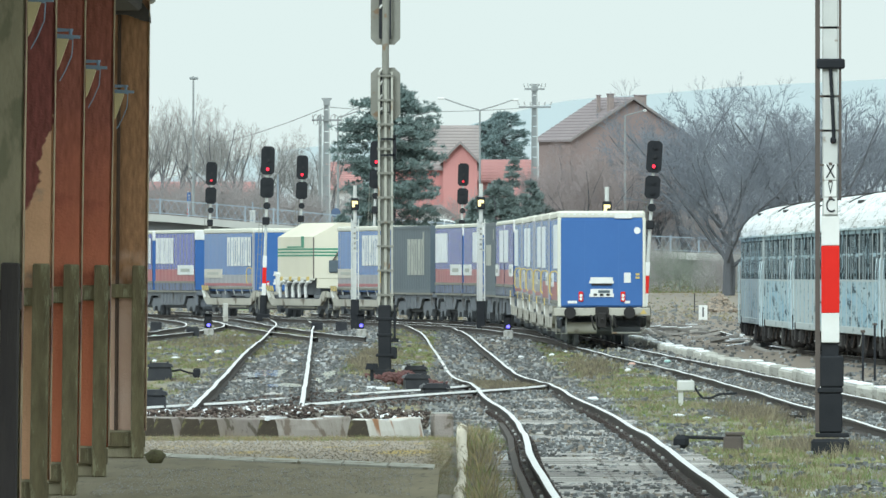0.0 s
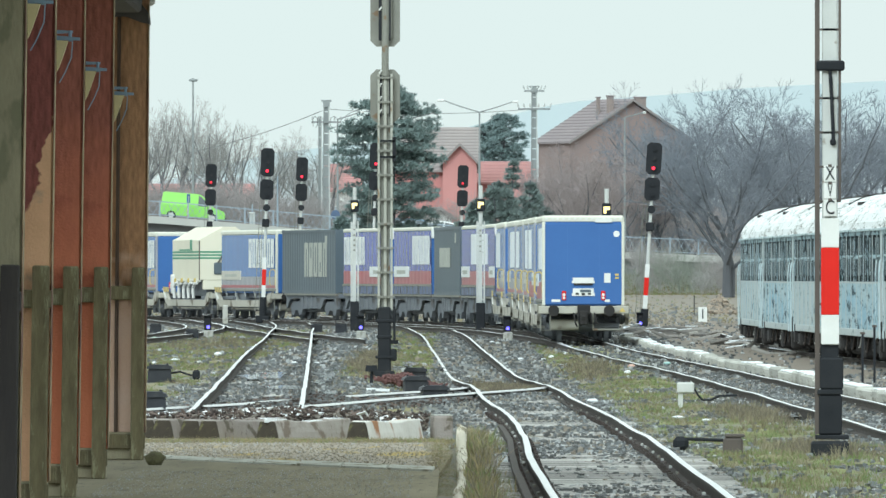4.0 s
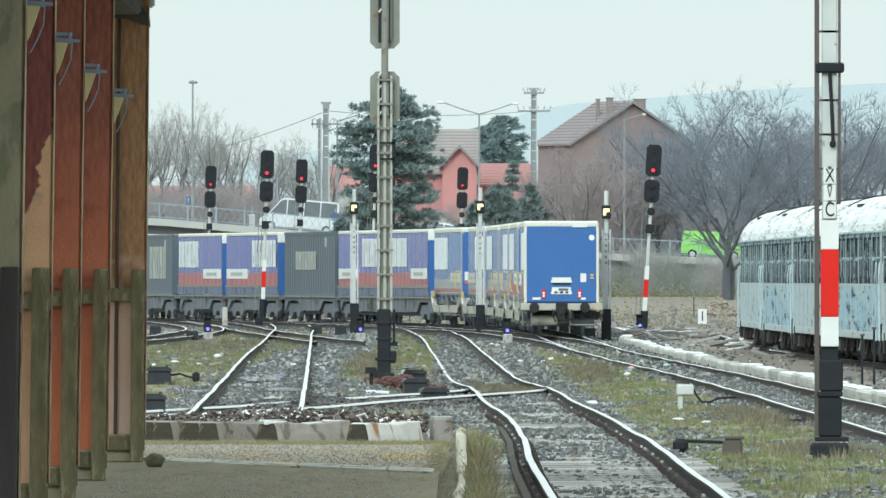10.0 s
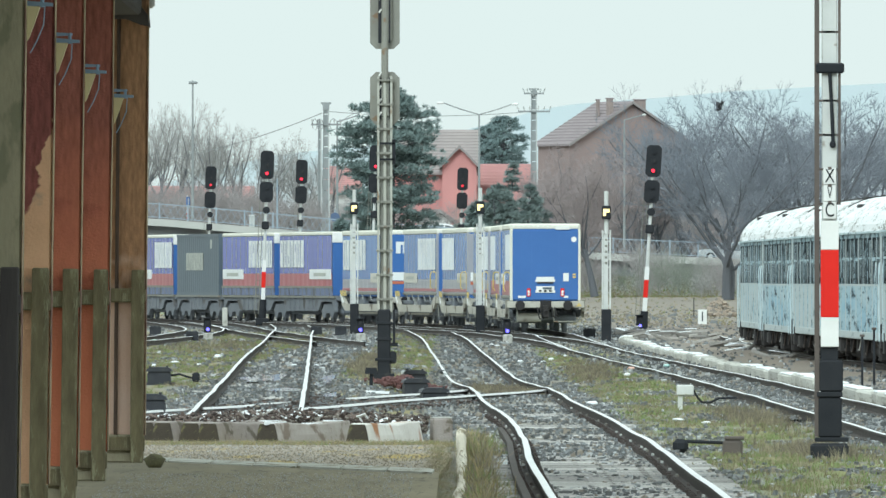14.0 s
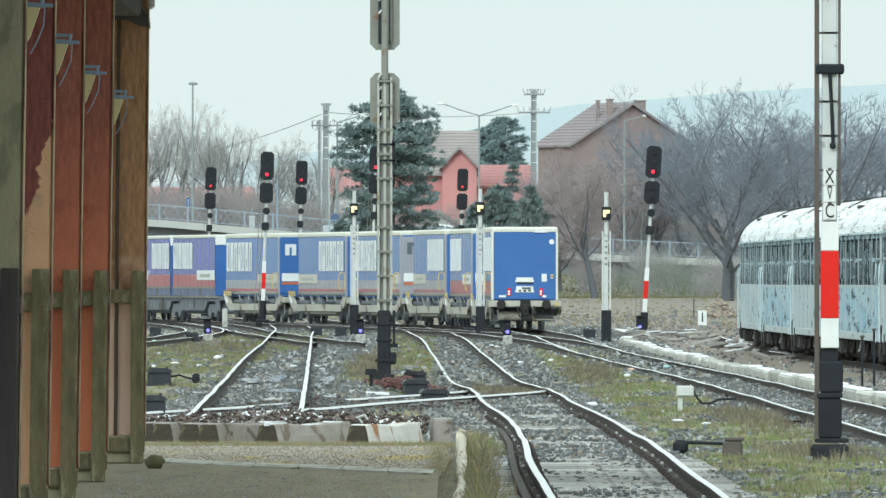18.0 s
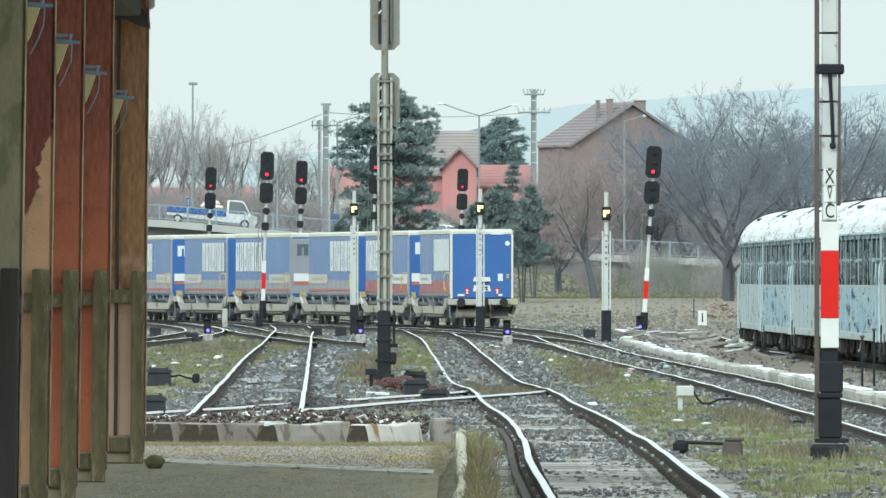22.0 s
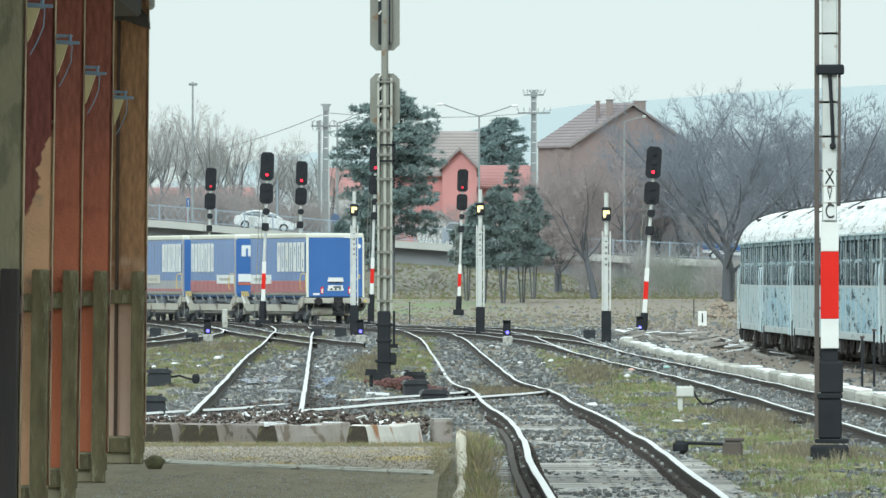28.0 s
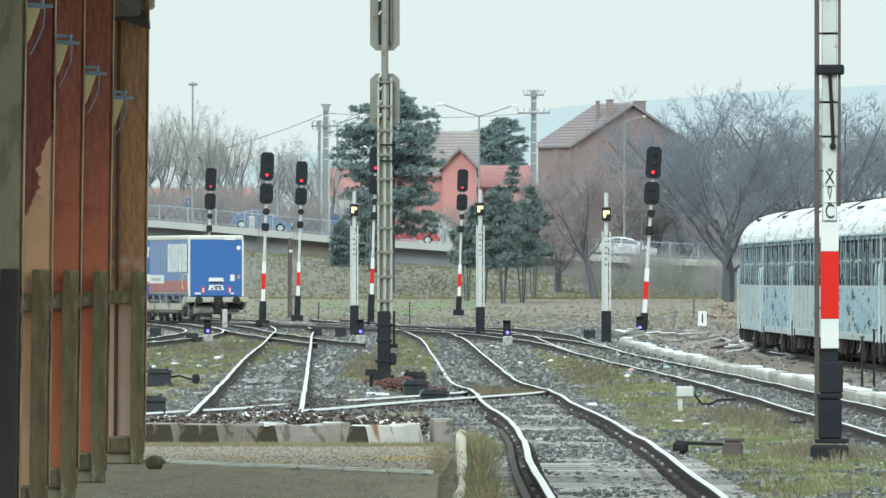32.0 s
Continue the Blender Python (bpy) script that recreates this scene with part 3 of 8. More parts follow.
for px, d, turn, length, face, caps in ((236, 166.2, -24, 2.4, "brown_concrete", ()), (266, 165.8, -22, 2.4, "brown_concrete", ()), (315, 165.3, -22, 2.4, "brown_concrete", ()), (347, 164.9, -22, 2.4, "brown_concrete", (2.0,)),
                                        (451, 164.4, -22, 2.4, "stained_concrete", (0.25, 1.4, 2.1)), (611, 163.9, -20, 1.9, "lime_concrete", (0.7,))):
    b = thing("concrete_sleeper", pose((px - 784) * d / 23700 + 0.15, d, 0.055, 0, rng.uniform(-1, 1), turn), "old concrete sleeper laid down, mossy dark end" if face != "lime_concrete" else "lime-white concrete sleeper with rust streaks", "concrete sleeper", "row of old sleepers")
    beam = Shape()
    cut = [(-0.16, 0.0), (0.165, 0.0), (0.148, 0.09), (0.131, 0.17), (0.114, 0.235), (0.1, 0.25), (-0.09, 0.252), (-0.105, 0.237), (-0.122, 0.17), (-0.142, 0.08)]
    steps = 18
    for k in range(steps + 1):
        y = length * k / steps
        sag = 0.03 * math.sin(math.pi * min(1.0, y / length)) ** 2 + 0.012 * noise.noise((y * 3, px, 0))
        worn = 0.025 * ease(0.12, 0.0, y)
        beam.v += [(cx * (1 - worn * 2 + 0.05 * noise.noise((y * 4, cz * 9, px))), y, cz * (1 - worn * 3) - (sag if cz > 0.1 else 0.0)) for cx, cz in cut]
    m = len(cut)
    beam.f = [(k * m + j, k * m + (j + 1) % m, (k + 1) * m + (j + 1) % m, (k + 1) * m + j) for k in range(steps) for j in range(m)] + [tuple(range(m - 1, -1, -1)), tuple(range(steps * m, steps * m + m))]
    beam.m = [0] * len(beam.f)
    part("beam", beam, face, b)
    part("end_face", Shape().slab([(cx * 0.93, 0.004 + cz * 0.9) for cx, cz in cut], "y", -0.014, -0.001), "sleeper_end", b, "mossy dark end")
    for y in caps:
        lift = 0.252 - 0.03 * math.sin(math.pi * min(1.0, y / length)) ** 2
        rim = [(0.012 + 0.085 * math.cos(a) * rng.uniform(0.75, 1.1), y + 0.3 * math.sin(a) * rng.uniform(0.7, 1.15)) for a in [0.5236 * q for q in range(12)]]
        part("snow_cap", Shape().slab(rim, "z", lift - 0.03, lift + 0.008), "snow", b, "patch of old snow")
b = thing("concrete_block", pose(-0.021, 168, 0.09, 0, 0, 4), "grey concrete block standing beside the sleepers", "concrete block")
part("block", Shape().box(-0.125, 0.125, -0.3, 0.3, -0.1, 0.23, bevel=0.02), "brown_concrete", b)
part("cap", Shape().box(-0.12, 0.12, -0.28, 0.28, 0.23, 0.245, bevel=0.005), "pale_concrete", b)

# ---- signals ----
def head_plate(w, h, y0, y1, chamfer=0.25):
    c = w * chamfer
    return Shape().slab([(-w / 2 + c, -h / 2), (w / 2 - c, -h / 2), (w / 2, -h / 2 + c), (w / 2, h / 2 - c), (w / 2 - c, h / 2), (-w / 2 + c, h / 2), (-w / 2, h / 2 - c), (-w / 2, -h / 2 + c)], "y", y0, y1)


def colour_signal(x, y, z, top, label, lens="red_lens", lower=True, plate_from=1.0, lean=1.8):
    g = thing("light_signal", pose(x, y, z, 0, lean, 0), label, "railway signal", "signals of the yard")
    part("sheath", Shape().tube((0, 0, 0), (0, 0, plate_from), 0.17, 0.15, 12).box(-0.3, 0.3, -0.3, 0.3, -0.2, 0.12, bevel=0.03), "black_paint", g, "black base sheath")
    part("mast", Shape().tube((0, 0, plate_from), (0, 0, top - 0.1), 0.075, 0.06, 10), "pale_steel", g)
    lad = Shape()
    for dx in (-0.36, -0.18):
        lad.tube((dx, 0.1, 0.3), (dx * 0.75, 0.1, top - 1.9), 0.016, n=5)
    k = 0.5
    while k < top - 2:
        lad.tube((-0.35, 0.1, k), (-0.15, 0.1, k), 0.011, n=4)
        k += 0.32
    part("ladder", lad, "grey_steel", g)
    for z0, z1, m in ((0.0, 0.53, "white_paint"), (0.53, 1.23, "red_paint"), (1.23, 1.75, "white_paint")):
        part("marker_plate", Shape().box(-0.09, 0.09, -0.11, -0.085, plate_from + z0, plate_from + z1 - 0.004, bevel=0.008), m, g, "red marker plate" if m == "red_paint" else "white marker plate")
    hz = top - 0.65
    h1 = part("upper_head", head_plate(0.6, 1.25, -0.05, 0.06, 0.2), "black_paint", g, "black head with a lit red lamp", pose(0, -0.1, hz))
    for k, dz in enumerate((0.38, 0.02, -0.38)):
        part("hood", Shape().tube((0, -0.05, dz), (0, -0.14, dz), 0.1, 0.1, 12), "black_paint", h1)
        if k == 2:
            part("lens", Shape().tube((0, -0.141, dz), (0, -0.16, dz), 0.068, n=12), lens, h1, "lit red lens")
    if lower:
        h2 = part("lower_head", head_plate(0.6, 0.9, -0.05, 0.06, 0.2), "black_paint", g, "", pose(0, -0.1, hz - 1.2))
        for dz in (0.2, -0.2):
            part("hood", Shape().tube((0, -0.05, dz), (0, -0.14, dz), 0.1, 0.1, 12), "black_paint", h2)
        part("round_plate", Shape().tube((0.02, -0.16, hz - 2.0), (0.02, -0.1, hz - 2.0), 0.16, n=16), "black_paint", g)
        part("relay_box", Shape().box(-0.16, 0.16, -0.25, -0.08, hz - 2.85, hz - 2.5, bevel=0.04), "black_paint", g)
    return g


colour_signal(-7.985, 592, 0.127, 7.55, "tall light signal showing red, red and white marker plate", plate_from=0.94)
colour_signal(-7.587, 697, 0.041, 8.15, "tall light signal showing red, red and white marker plate", plate_from=1.12)
colour_signal(-12.87, 729, 0.008, 8.1, "tall light signal showing dim red", "dim_red_lens")
colour_signal(-3.457, 640, -0.114, 8.5, "tall light signal showing red, red and white marker plate", plate_from=1.42)
colour_signal(0.86, 740, 0.227, 7.9, "tall light signal showing dim red", "dim_red_lens", plate_from=0.86)
colour_signal(7.85, 525, -0.071, 7.35, "tall light signal showing red beside the outer track", plate_from=0.8, lean=3.5)


def indicator_post(x, y, z, top, label):
    """A slim lattice post with a route indicator box."""
    g = thing("indicator_post", pose(x, y, z), label, "signal post", "indicator posts")
    part("sheath", Shape().box(-0.17, 0.17, -0.14, 0.14, -0.2, 1.0, bevel=0.03), "black_paint", g, "black base")
    lat = Shape()
    for dx in (-0.16, 0.11):
        lat.box(dx, dx + 0.05, -0.05, 0.05, 1.0, top - 1.35)
    k = 1.1
    while k < top - 1.4:
        lat.box(-0.16, 0.16, -0.03, 0.03, k, k + 0.04)
        k += 0.45
    part("lattice", lat, "pale_steel", g)
    part("web", Shape().box(-0.1, 0.06, -0.012, 0.012, 1.0, top - 1.4), "pale_steel", g)
    part("pole", Shape().tube((0, 0, top - 1.5), (0, 0, top), 0.075, n=10), "pale_steel", g)
    bx = part("indicator_box", Shape().box(-0.16, 0.16, -0.22, -0.04, top - 0.98, top - 0.5, bevel=0.04), "black_paint", g)
    part("lens", Shape().box(-0.11, 0.11, -0.235, -0.222, top - 0.74, top - 0.62).box(-0.11, -0.01, -0.235, -0.222, top - 0.86, top - 0.74), "yellow_lens", bx, "lit pale yellow angle")
    for k in range(5):
        part("plate_mark", Shape().box(-0.05, 0.03, -0.024, -0.014, top - 1.75 - k * 0.2, top - 1.67 - k * 0.2), "grey_steel", g)
    return g


indicator_post(-3.544, 535, 0.001, 5.55, "pale lattice post with a lit route indicator")
indicator_post(1.415, 508, -0.001, 5.45, "pale lattice post with a lit route indicator")
indicator_post(5.707, 468, -0.052, 5.12, "pale lattice post with a lit route indicator")


def dwarf_signal(x, y, z, label="black dwarf signal with a lit blue lamp on a pale footing"):
    g = thing("dwarf_signal", pose(x, y, z), label, "dwarf signal", "dwarf signals")
    part("footing", Shape().box(-0.14, 0.2, -0.15, 0.15, -0.25, 0.1, bevel=0.04), "pale_concrete", g)
    hd = part("head", Shape().box(-0.13, 0.13, -0.08, 0.1, 0.1, 0.62, bevel=0.03).box(-0.16, 0.16, -0.22, 0.08, 0.6, 0.64, bevel=0.01), "black_paint", g)
    part("lens", Shape().tube((0.02, -0.09, 0.22), (0.02, -0.11, 0.22), 0.06, n=12), "blue_lens", hd, "lit blue lens")
    part("lens", Shape().tube((0.02, -0.09, 0.46), (0.02, -0.11, 0.46), 0.07, n=12), "dark_lens", hd)


dwarf_signal(-8.34, 474, 0)
dwarf_signal(-2.912, 469.527, 0)
dwarf_signal(2.204, 462.307, -0.007)
dwarf_signal(7.457, 507.857, 0)

# near mast, seen from behind
mast = thing("signal_mast", pose(-1.195, 275, 0.058), "tall grey signal mast seen from behind, black foot", "railway signal")
lat = Shape()
for dx in (-0.155, 0.11):
    lat.box(dx, dx + 0.045, -0.09, 0.09, 1.3, 6.15)
M["mast_pale"] = mat("mast_pale", (0.46, 0.46, 0.41), (0.34, 0.335, 0.29), 3, 0.75, bump=0.15, spots=(0.24, 0.17, 0.11), spot_scale=4, spot_cut=0.63, stretch=(1, 1, 0.4))
part("mast_legs", lat, "mast_pale", mast)
part("mast_web", Shape().box(-0.1, 0.1, 0.02, 0.06, 1.3, 6.15), "grey_steel", mast)
part("cable_duct", Shape().box(-0.03, 0.035, -0.05, 0.02, 1.3, 6.1, bevel=0.01), "mast_pale", mast)
for i in range(10):
    part("rung", Shape().box(-0.175, 0.175, -0.11, -0.06, 1.55 + 0.5 * i, 1.59 + 0.5 * i), "grey_steel", mast)
part("mast_foot", Shape().box(-0.15, 0.12, -0.15, 0.15, 0.0, 1.36, bevel=0.03).box(0.12, 0.27, -0.1, 0.1, 0.6, 0.68).tube((0.19, -0.12, 0.68), (0.19, -0.12, 1.36), 0.025).box(-0.24, 0.2, -0.16, 0.16, -0.2, 0.05, bevel=0.02), "black_paint", mast, "black tarred foot")
for z0, w0 in ((0.3, 0.2), (0.72, 0.18), (1.05, 0.19)):
    part("foot_band", Shape().box(-w0, w0 - 0.03, -0.17, 0.17, z0, z0 + 0.06, bevel=0.01), "black_paint", mast)
part("foot_box", Shape().box(0.1, 0.24, -0.14, 0.1, 0.25, 0.5, bevel=0.03), "black_paint", mast)
part("top_pole", Shape().tube((0, 0, 6.1), (0, 0, 8.6), 0.075, n=12), "grey_steel", mast)
for z0, z1 in ((5.15, 6.24), (6.71, 8.9)):
    bp = part("backplate", head_plate(0.61, z1 - z0, 0.13, 0.17, 0.2), "grey_steel", mast, "grey plate seen from behind", pose(0, 0, (z0 + z1) / 2))
    part("lamp_housing", Shape().box(-0.14, 0.14, -0.02, 0.128, -(z1 - z0) / 2 + 0.15, (z1 - z0) / 2 - 0.1, bevel=0.04), "grey_steel", bp)
    part("cable_slot", Shape().box(-0.135, -0.07, -0.028, -0.016, -(z1 - z0) / 2 + 0.12, (z1 - z0) / 2 - 0.12).box(0.08, 0.115, -0.028, -0.016, -(z1 - z0) / 2 + 0.12, (z1 - z0) / 2 - 0.12), "black_paint", bp, "dark slot beside the pole")
    for k in range(4):
        part("clip", Shape().tube((-0.12, -0.03, -0.35 + 0.27 * k), (-0.07, -0.05, -0.28 + 0.27 * k), 0.02, n=6), "white_paint", bp)
part("bracket", Shape().box(-0.1, 0.2, -0.12, -0.09, 4.42, 4.46).box(0.15, 0.22, -0.12, -0.05, 4.35, 4.85).box(-0.1, 0.2, -0.12, -0.09, 4.75, 4.79), "black_paint", mast)

# mast beside the outer track, with its plates
xm = thing("signal_mast", pose(4.502, 156, 0.033), "pale signal mast with red and white plate and name plates", "railway signal")
part("foot", Shape().box(-0.22, 0.22, -0.2, 0.2, -0.3, 0.12, bevel=0.03), "black_paint", xm, "tarred concrete foot")
part("base_flange", Shape().box(-0.17, 0.22, -0.15, 0.15, 0.14, 0.19, bevel=0.01), "black_paint", xm)
part("sheath", Shape().box(-0.13, 0.14, -0.12, 0.12, 0.19, 0.66, bevel=0.02).box(-0.15, 0.15, -0.14, 0.14, 0.66, 0.72, bevel=0.01).box(-0.12, 0.155, -0.13, 0.13, 0.72, 1.09, bevel=0.02), "black_paint", xm)
part("mast_foot", Shape().box(-0.105, 0.1, -0.06, 0.06, 1.05, 1.24, bevel=0.01), "black_paint", xm)
part("mast", Shape().box(-0.09, 0.09, -0.05, 0.05, 1.1, 6.2, bevel=0.01), "pale_steel", xm)
part("ladder_rail", Shape().box(-0.175, -0.12, -0.08, 0.0, 0.2, 6.2), "rust", xm, "rusty ladder rail")
part("edge_rail", Shape().box(0.10, 0.13, -0.06, 0.02, 2.9, 6.2), "rust", xm)
for i in range(12):
    part("rung", Shape().box(-0.15, 0.12, -0.05, -0.03, 1.3 + 0.4 * i, 1.325 + 0.4 * i), "rust", xm)
for z0, z1, m in ((1.245, 1.59, "white_paint"), (1.59, 2.375, "red_paint"), (2.375, 2.715, "white_paint")):
    part("marker_plate", Shape().box(-0.105, 0.105, -0.12, -0.1, z0, z1 - 0.003, bevel=0.006), m, xm, "red marker plate" if m == "red_paint" else "white marker plate")
for t, z0, z1, w in (("X", 3.135, 3.325, 0.074), ("V", 2.94, 3.125, 0.072), ("C", 2.735, 2.93, 0.078)):
    pl = part("name_plate", Shape().box(-w, w, -0.12, -0.1, z0, z1, bevel=0.006), "white_paint", xm, "white plate with black letters")
    lettering("letters", t, (z1 - z0) * (1.15 if t != "V" else 1.05), "black_paint", pl, Matrix.Translation((0, -0.124, (z0 + z1) / 2)) @ pose(0, 0, 0, 90) @ Matrix.Diagonal((0.72 if t != "V" else 0.5, 1.05, 1, 1)))
    part("clamp", Shape().box(-0.022, 0.022, -0.128, -0.12, z1 - 0.018, z1 + 0.016, bevel=0.004), "rust", pl)
part("cable", Shape().path([(0.0, -0.09, 4.45), (0.02, -0.09, 4.1), (0.035, -0.09, 3.75), (0.04, -0.09, 3.62)], 0.022, 6).box(0.0, 0.07, -0.12, -0.06, 3.56, 3.64, bevel=0.02), "black_paint", xm)
part("crosspiece", Shape().box(-0.16, 0.17, -0.13, 0.0, 4.43, 4.55, bevel=0.02), "black_paint", xm)

board = thing("number_board", pose(11.214, 579, -0.001), "white board with the figure one on a short post", "sign")
part("plate", Shape().box(-0.19, 0.19, -0.02, 0.02, 0.02, 0.66, bevel=0.01), "white_paint", board)
lettering("figure", "1", 0.6, "black_paint", board, Matrix.Translation((0, -0.03, 0.34)) @ pose(0, 0, 0, 90))

# ---- old coaches on the siding ----
M["flaked_blue"] = mat("flaked_blue", (0.27, 0.43, 0.52), (0.50, 0.56, 0.56), 2.0, 0.8, bump=0.3, fine=14, spots=(0.05, 0.075, 0.085), spot_scale=7, spot_cut=0.52, spot_rough=0.8, stretch=(1, 0.06, 0.5), spec=0.1)
M["pale_blue"] = mat("pale_blue", (0.43, 0.50, 0.52), (0.54, 0.57, 0.55), 0.9, 0.8, bump=0.2, fine=14, spots=(0.20, 0.27, 0.29), spot_scale=6, spot_cut=0.595, spot_rough=0.8, stretch=(1, 0.05, 0.5), spec=0.1)
M["worn_side"] = mat("worn_side", (0.25, 0.44, 0.56), (0.50, 0.58, 0.58), 2.4, 0.8, bump=0.2, fine=14, spots=(0.05, 0.08, 0.095), spot_scale=8, spot_cut=0.55, spot_rough=0.85, stretch=(1, 0.05, 0.45), spec=0.1)
M["snowy_roof"] = mat("snowy_roof", (0.88, 0.90, 0.91), (0.78, 0.81, 0.82), 1.5, 0.7, bump=0.2, fine=12, spots=(0.20, 0.20, 0.18), spot_scale=3.4, spot_cut=0.545, spot_rough=0.9, stretch=(1, 0.07, 1))
M["broken_glass"] = mat("broken_glass", (0.02, 0.026, 0.03), (0.055, 0.065, 0.07), 1.5, 1.0, bump=0, spec=0.0, spots=(0.30, 0.42, 0.45), spot_scale=5.5, spot_cut=0.61, spot_rough=0.85, stretch=(1, 0.14, 0.6))
M["rust_frame"] = mat("rust_frame", (0.09, 0.07, 0.06), (0.05, 0.045, 0.042), 5, 0.95, bump=0.3)
M["underframe"] = mat("underframe", (0.02, 0.02, 0.022), (0.04, 0.035, 0.032), 2, 0.9)


M["window_white"] = mat("window_white", (0.60, 0.68, 0.69), (0.44, 0.56, 0.61), 1.5, 0.8, fine=14, spots=(0.12, 0.2, 0.23), spot_scale=5, spot_cut=0.58, spot_rough=0.85, stretch=(1, 0.12, 0.6), spec=0.1)


def old_coach(m, label, length=23.6, worn=False):
    g = thing("railway_coach", m, label, "railway coach", "abandoned coaches")
    h = length / 2
    part("lower_side", Shape().box(-1.4, -1.34, -h, h, 0.72, 1.95, bevel=0.02), "worn_side" if worn else "pale_blue", g, "pale blue flaking side panels")
    for k in range(9):
        part("side_rib", Shape().box(-1.408, -1.4, -h + 1.4 + k * 2.55, -h + 1.65 + k * 2.55, 0.78, 1.93), "pale_blue" if worn else "worn_side", g)
    part("sole_bar", Shape().box(-1.412, -1.3, -h, h, 0.62, 0.80, bevel=0.01), "pale_blue", g)
    part("window_strip", Shape().box(-1.394, -1.32, -h + 0.2, h - 0.2, 1.95, 3.1), "broken_glass", g, "dark broken windows")
    for k in range(12):
        y0 = -h + 0.05 + k * (length - 0.75) / 11
        part("window_post", Shape().box(-1.401, -1.34, y0, y0 + (0.2, 0.13, 0.26)[k % 3], 1.95, 3.1), ("window_white", "flaked_blue", "pale_blue")[(k * 2 + int(worn)) % 3], g, "flaking pale window pillar")
        if k < 11:
            for q in range(2):
                yb = y0 + 0.75 + 0.65 * q + 0.1 * math.sin(5 * k + 3 * q + length * worn)
                part("window_bar", Shape().box(-1.3985 - 0.001 * q, -1.35, yb, yb + (0.07, 0.04, 0.055)[(k + q) % 3], 1.97 + 0.15 * ((k + q) % 2), 3.04 - 0.25 * ((k * q) % 2)), ("window_white", "flaked_blue")[(k + 2 * q) % 4 == 3], g)
            part("vent_rail", Shape().box(-1.397, -1.35, y0 + 0.6, y0 + 2.1, 2.57 - 0.04 * (k % 2), 2.62), "flaked_blue", g)
    part("window_sill", Shape().box(-1.406, -1.34, -h, h, 1.92, 1.97), "pale_blue", g)
    part("cornice", Shape().box(-1.403, -1.33, -h, h, 3.1, 3.22), "flaked_blue", g)
    part("end_pillar", Shape().box(-1.405, -1.32, -h, -h + 0.7, 0.72, 3.2), "pale_blue", g)
    for k in range(5):
        y0 = -h + 1.5 + k * 4.7
        part("roof_vent", Shape().box(-0.2, 0.5, y0, y0 + 2.6, 4.17, 4.24, bevel=0.02), "underframe", g)
    part("ridge_walk", Shape().box(-0.3, 0.3, -h + 0.4, h - 0.4, 4.165, 4.2), "underframe", g, "dark walkway along the ridge")
    # Dark arcs drawn for the shaded gaps between neighbouring roofs.
    for y0 in (-h - 0.03, h - 0.05):
        part("roof_rim", Shape().path([(1.425 * math.cos(a), y0 + 0.04, 3.2 + 1.01 * math.sin(a)) for a in [math.pi * (0.38 + 0.36 * k / 8) for k in range(9)]], 0.02, 5), "underframe", g)
    for y0 in (-h - 0.24, h - 0.06):
        part("buffer_beam", Shape().box(-1.43, 1.35, y0, y0 + 0.3, 0.42, 1.02, bevel=0.03), "underframe", g, "rusty dark buffer beam")
        part("gangway", Shape().box(-0.6, 0.6, y0 + 0.06, y0 + 0.24, 1.02, 3.15, bevel=0.05), "underframe", g)
    part("roof_hatch", Shape().box(-1.02, -0.88, h - 7, h - 5.0, 3.86, 3.97), "underframe", g)
    part("gutter", Shape().box(-1.45, -1.38, -h, h, 3.2, 3.25), "window_white", g)
    roof = [(1.42 * math.cos(a), 3.2 + 1.0 * math.sin(a)) for a in [math.pi * k / 14 for k in range(15)]]
    part("roof", Shape().slab(roof, "y", -h, h), "snowy_roof", g, "snow-dusted curved roof")
    # This end wall is near-black to paint the shade between coaches.
    part("end_wall", Shape().box(-1.38, 1.4, -h, -h + 0.06, 0.72, 3.25), "underframe", g)
    part("end_wall", Shape().box(-1.38, 1.4, h - 0.06, h, 0.72, 3.25), "flaked_blue", g)
    part("far_side", Shape().box(1.34, 1.4, -h, h, 0.72, 3.22), "pale_blue", g)
    part("brake_rigging", Shape().box(-1.0, 0.9, -h + 0.6, h - 0.6, 0.12, 0.62, bevel=0.1), "underframe", g)
    part("floor_frame", Shape().box(-1.35, 1.35, -h, h, 0.6, 0.74), "underframe", g)
    for y0 in (-h + 0.3, h - 1.2):
        for dy in (-0.6, 0.9):
            part("handrail", Shape().path([(-1.47, y0 + dy, 0.6), (-1.49, y0 + dy, 2.15), (-1.46, y0 + dy + 0.3, 2.4), (-1.42, y0 + dy + 0.8, 2.48)], 0.013, 6), "window_white", g)
        part("step", Shape().box(-1.43, -1.2, y0 - 0.3, y0 + 0.3, 0.3, 0.8, bevel=0.02), "underframe", g)
    for y0 in (-h + 3.4, h - 3.4):
        bg = part("bogie", Shape().box(-1.1, 1.1, y0 - 1.7, y0 + 1.7, 0.35, 0.6, bevel=0.05), "underframe", g)
        for yy in (y0 - 1.25, y0 + 1.25):
            for sx in (-0.8, 0.7):
                part("wheel", Shape().tube((sx, yy, 0.46), (sx + 0.12, yy, 0.46), 0.46, n=20), "underframe", bg)
        for yy in (y0 - 1.25, y0 + 1.25):
            part("axle_box", Shape().box(-1.22, -1.0, yy - 0.16, yy + 0.16, 0.34, 0.62, bevel=0.05), "underframe", bg)
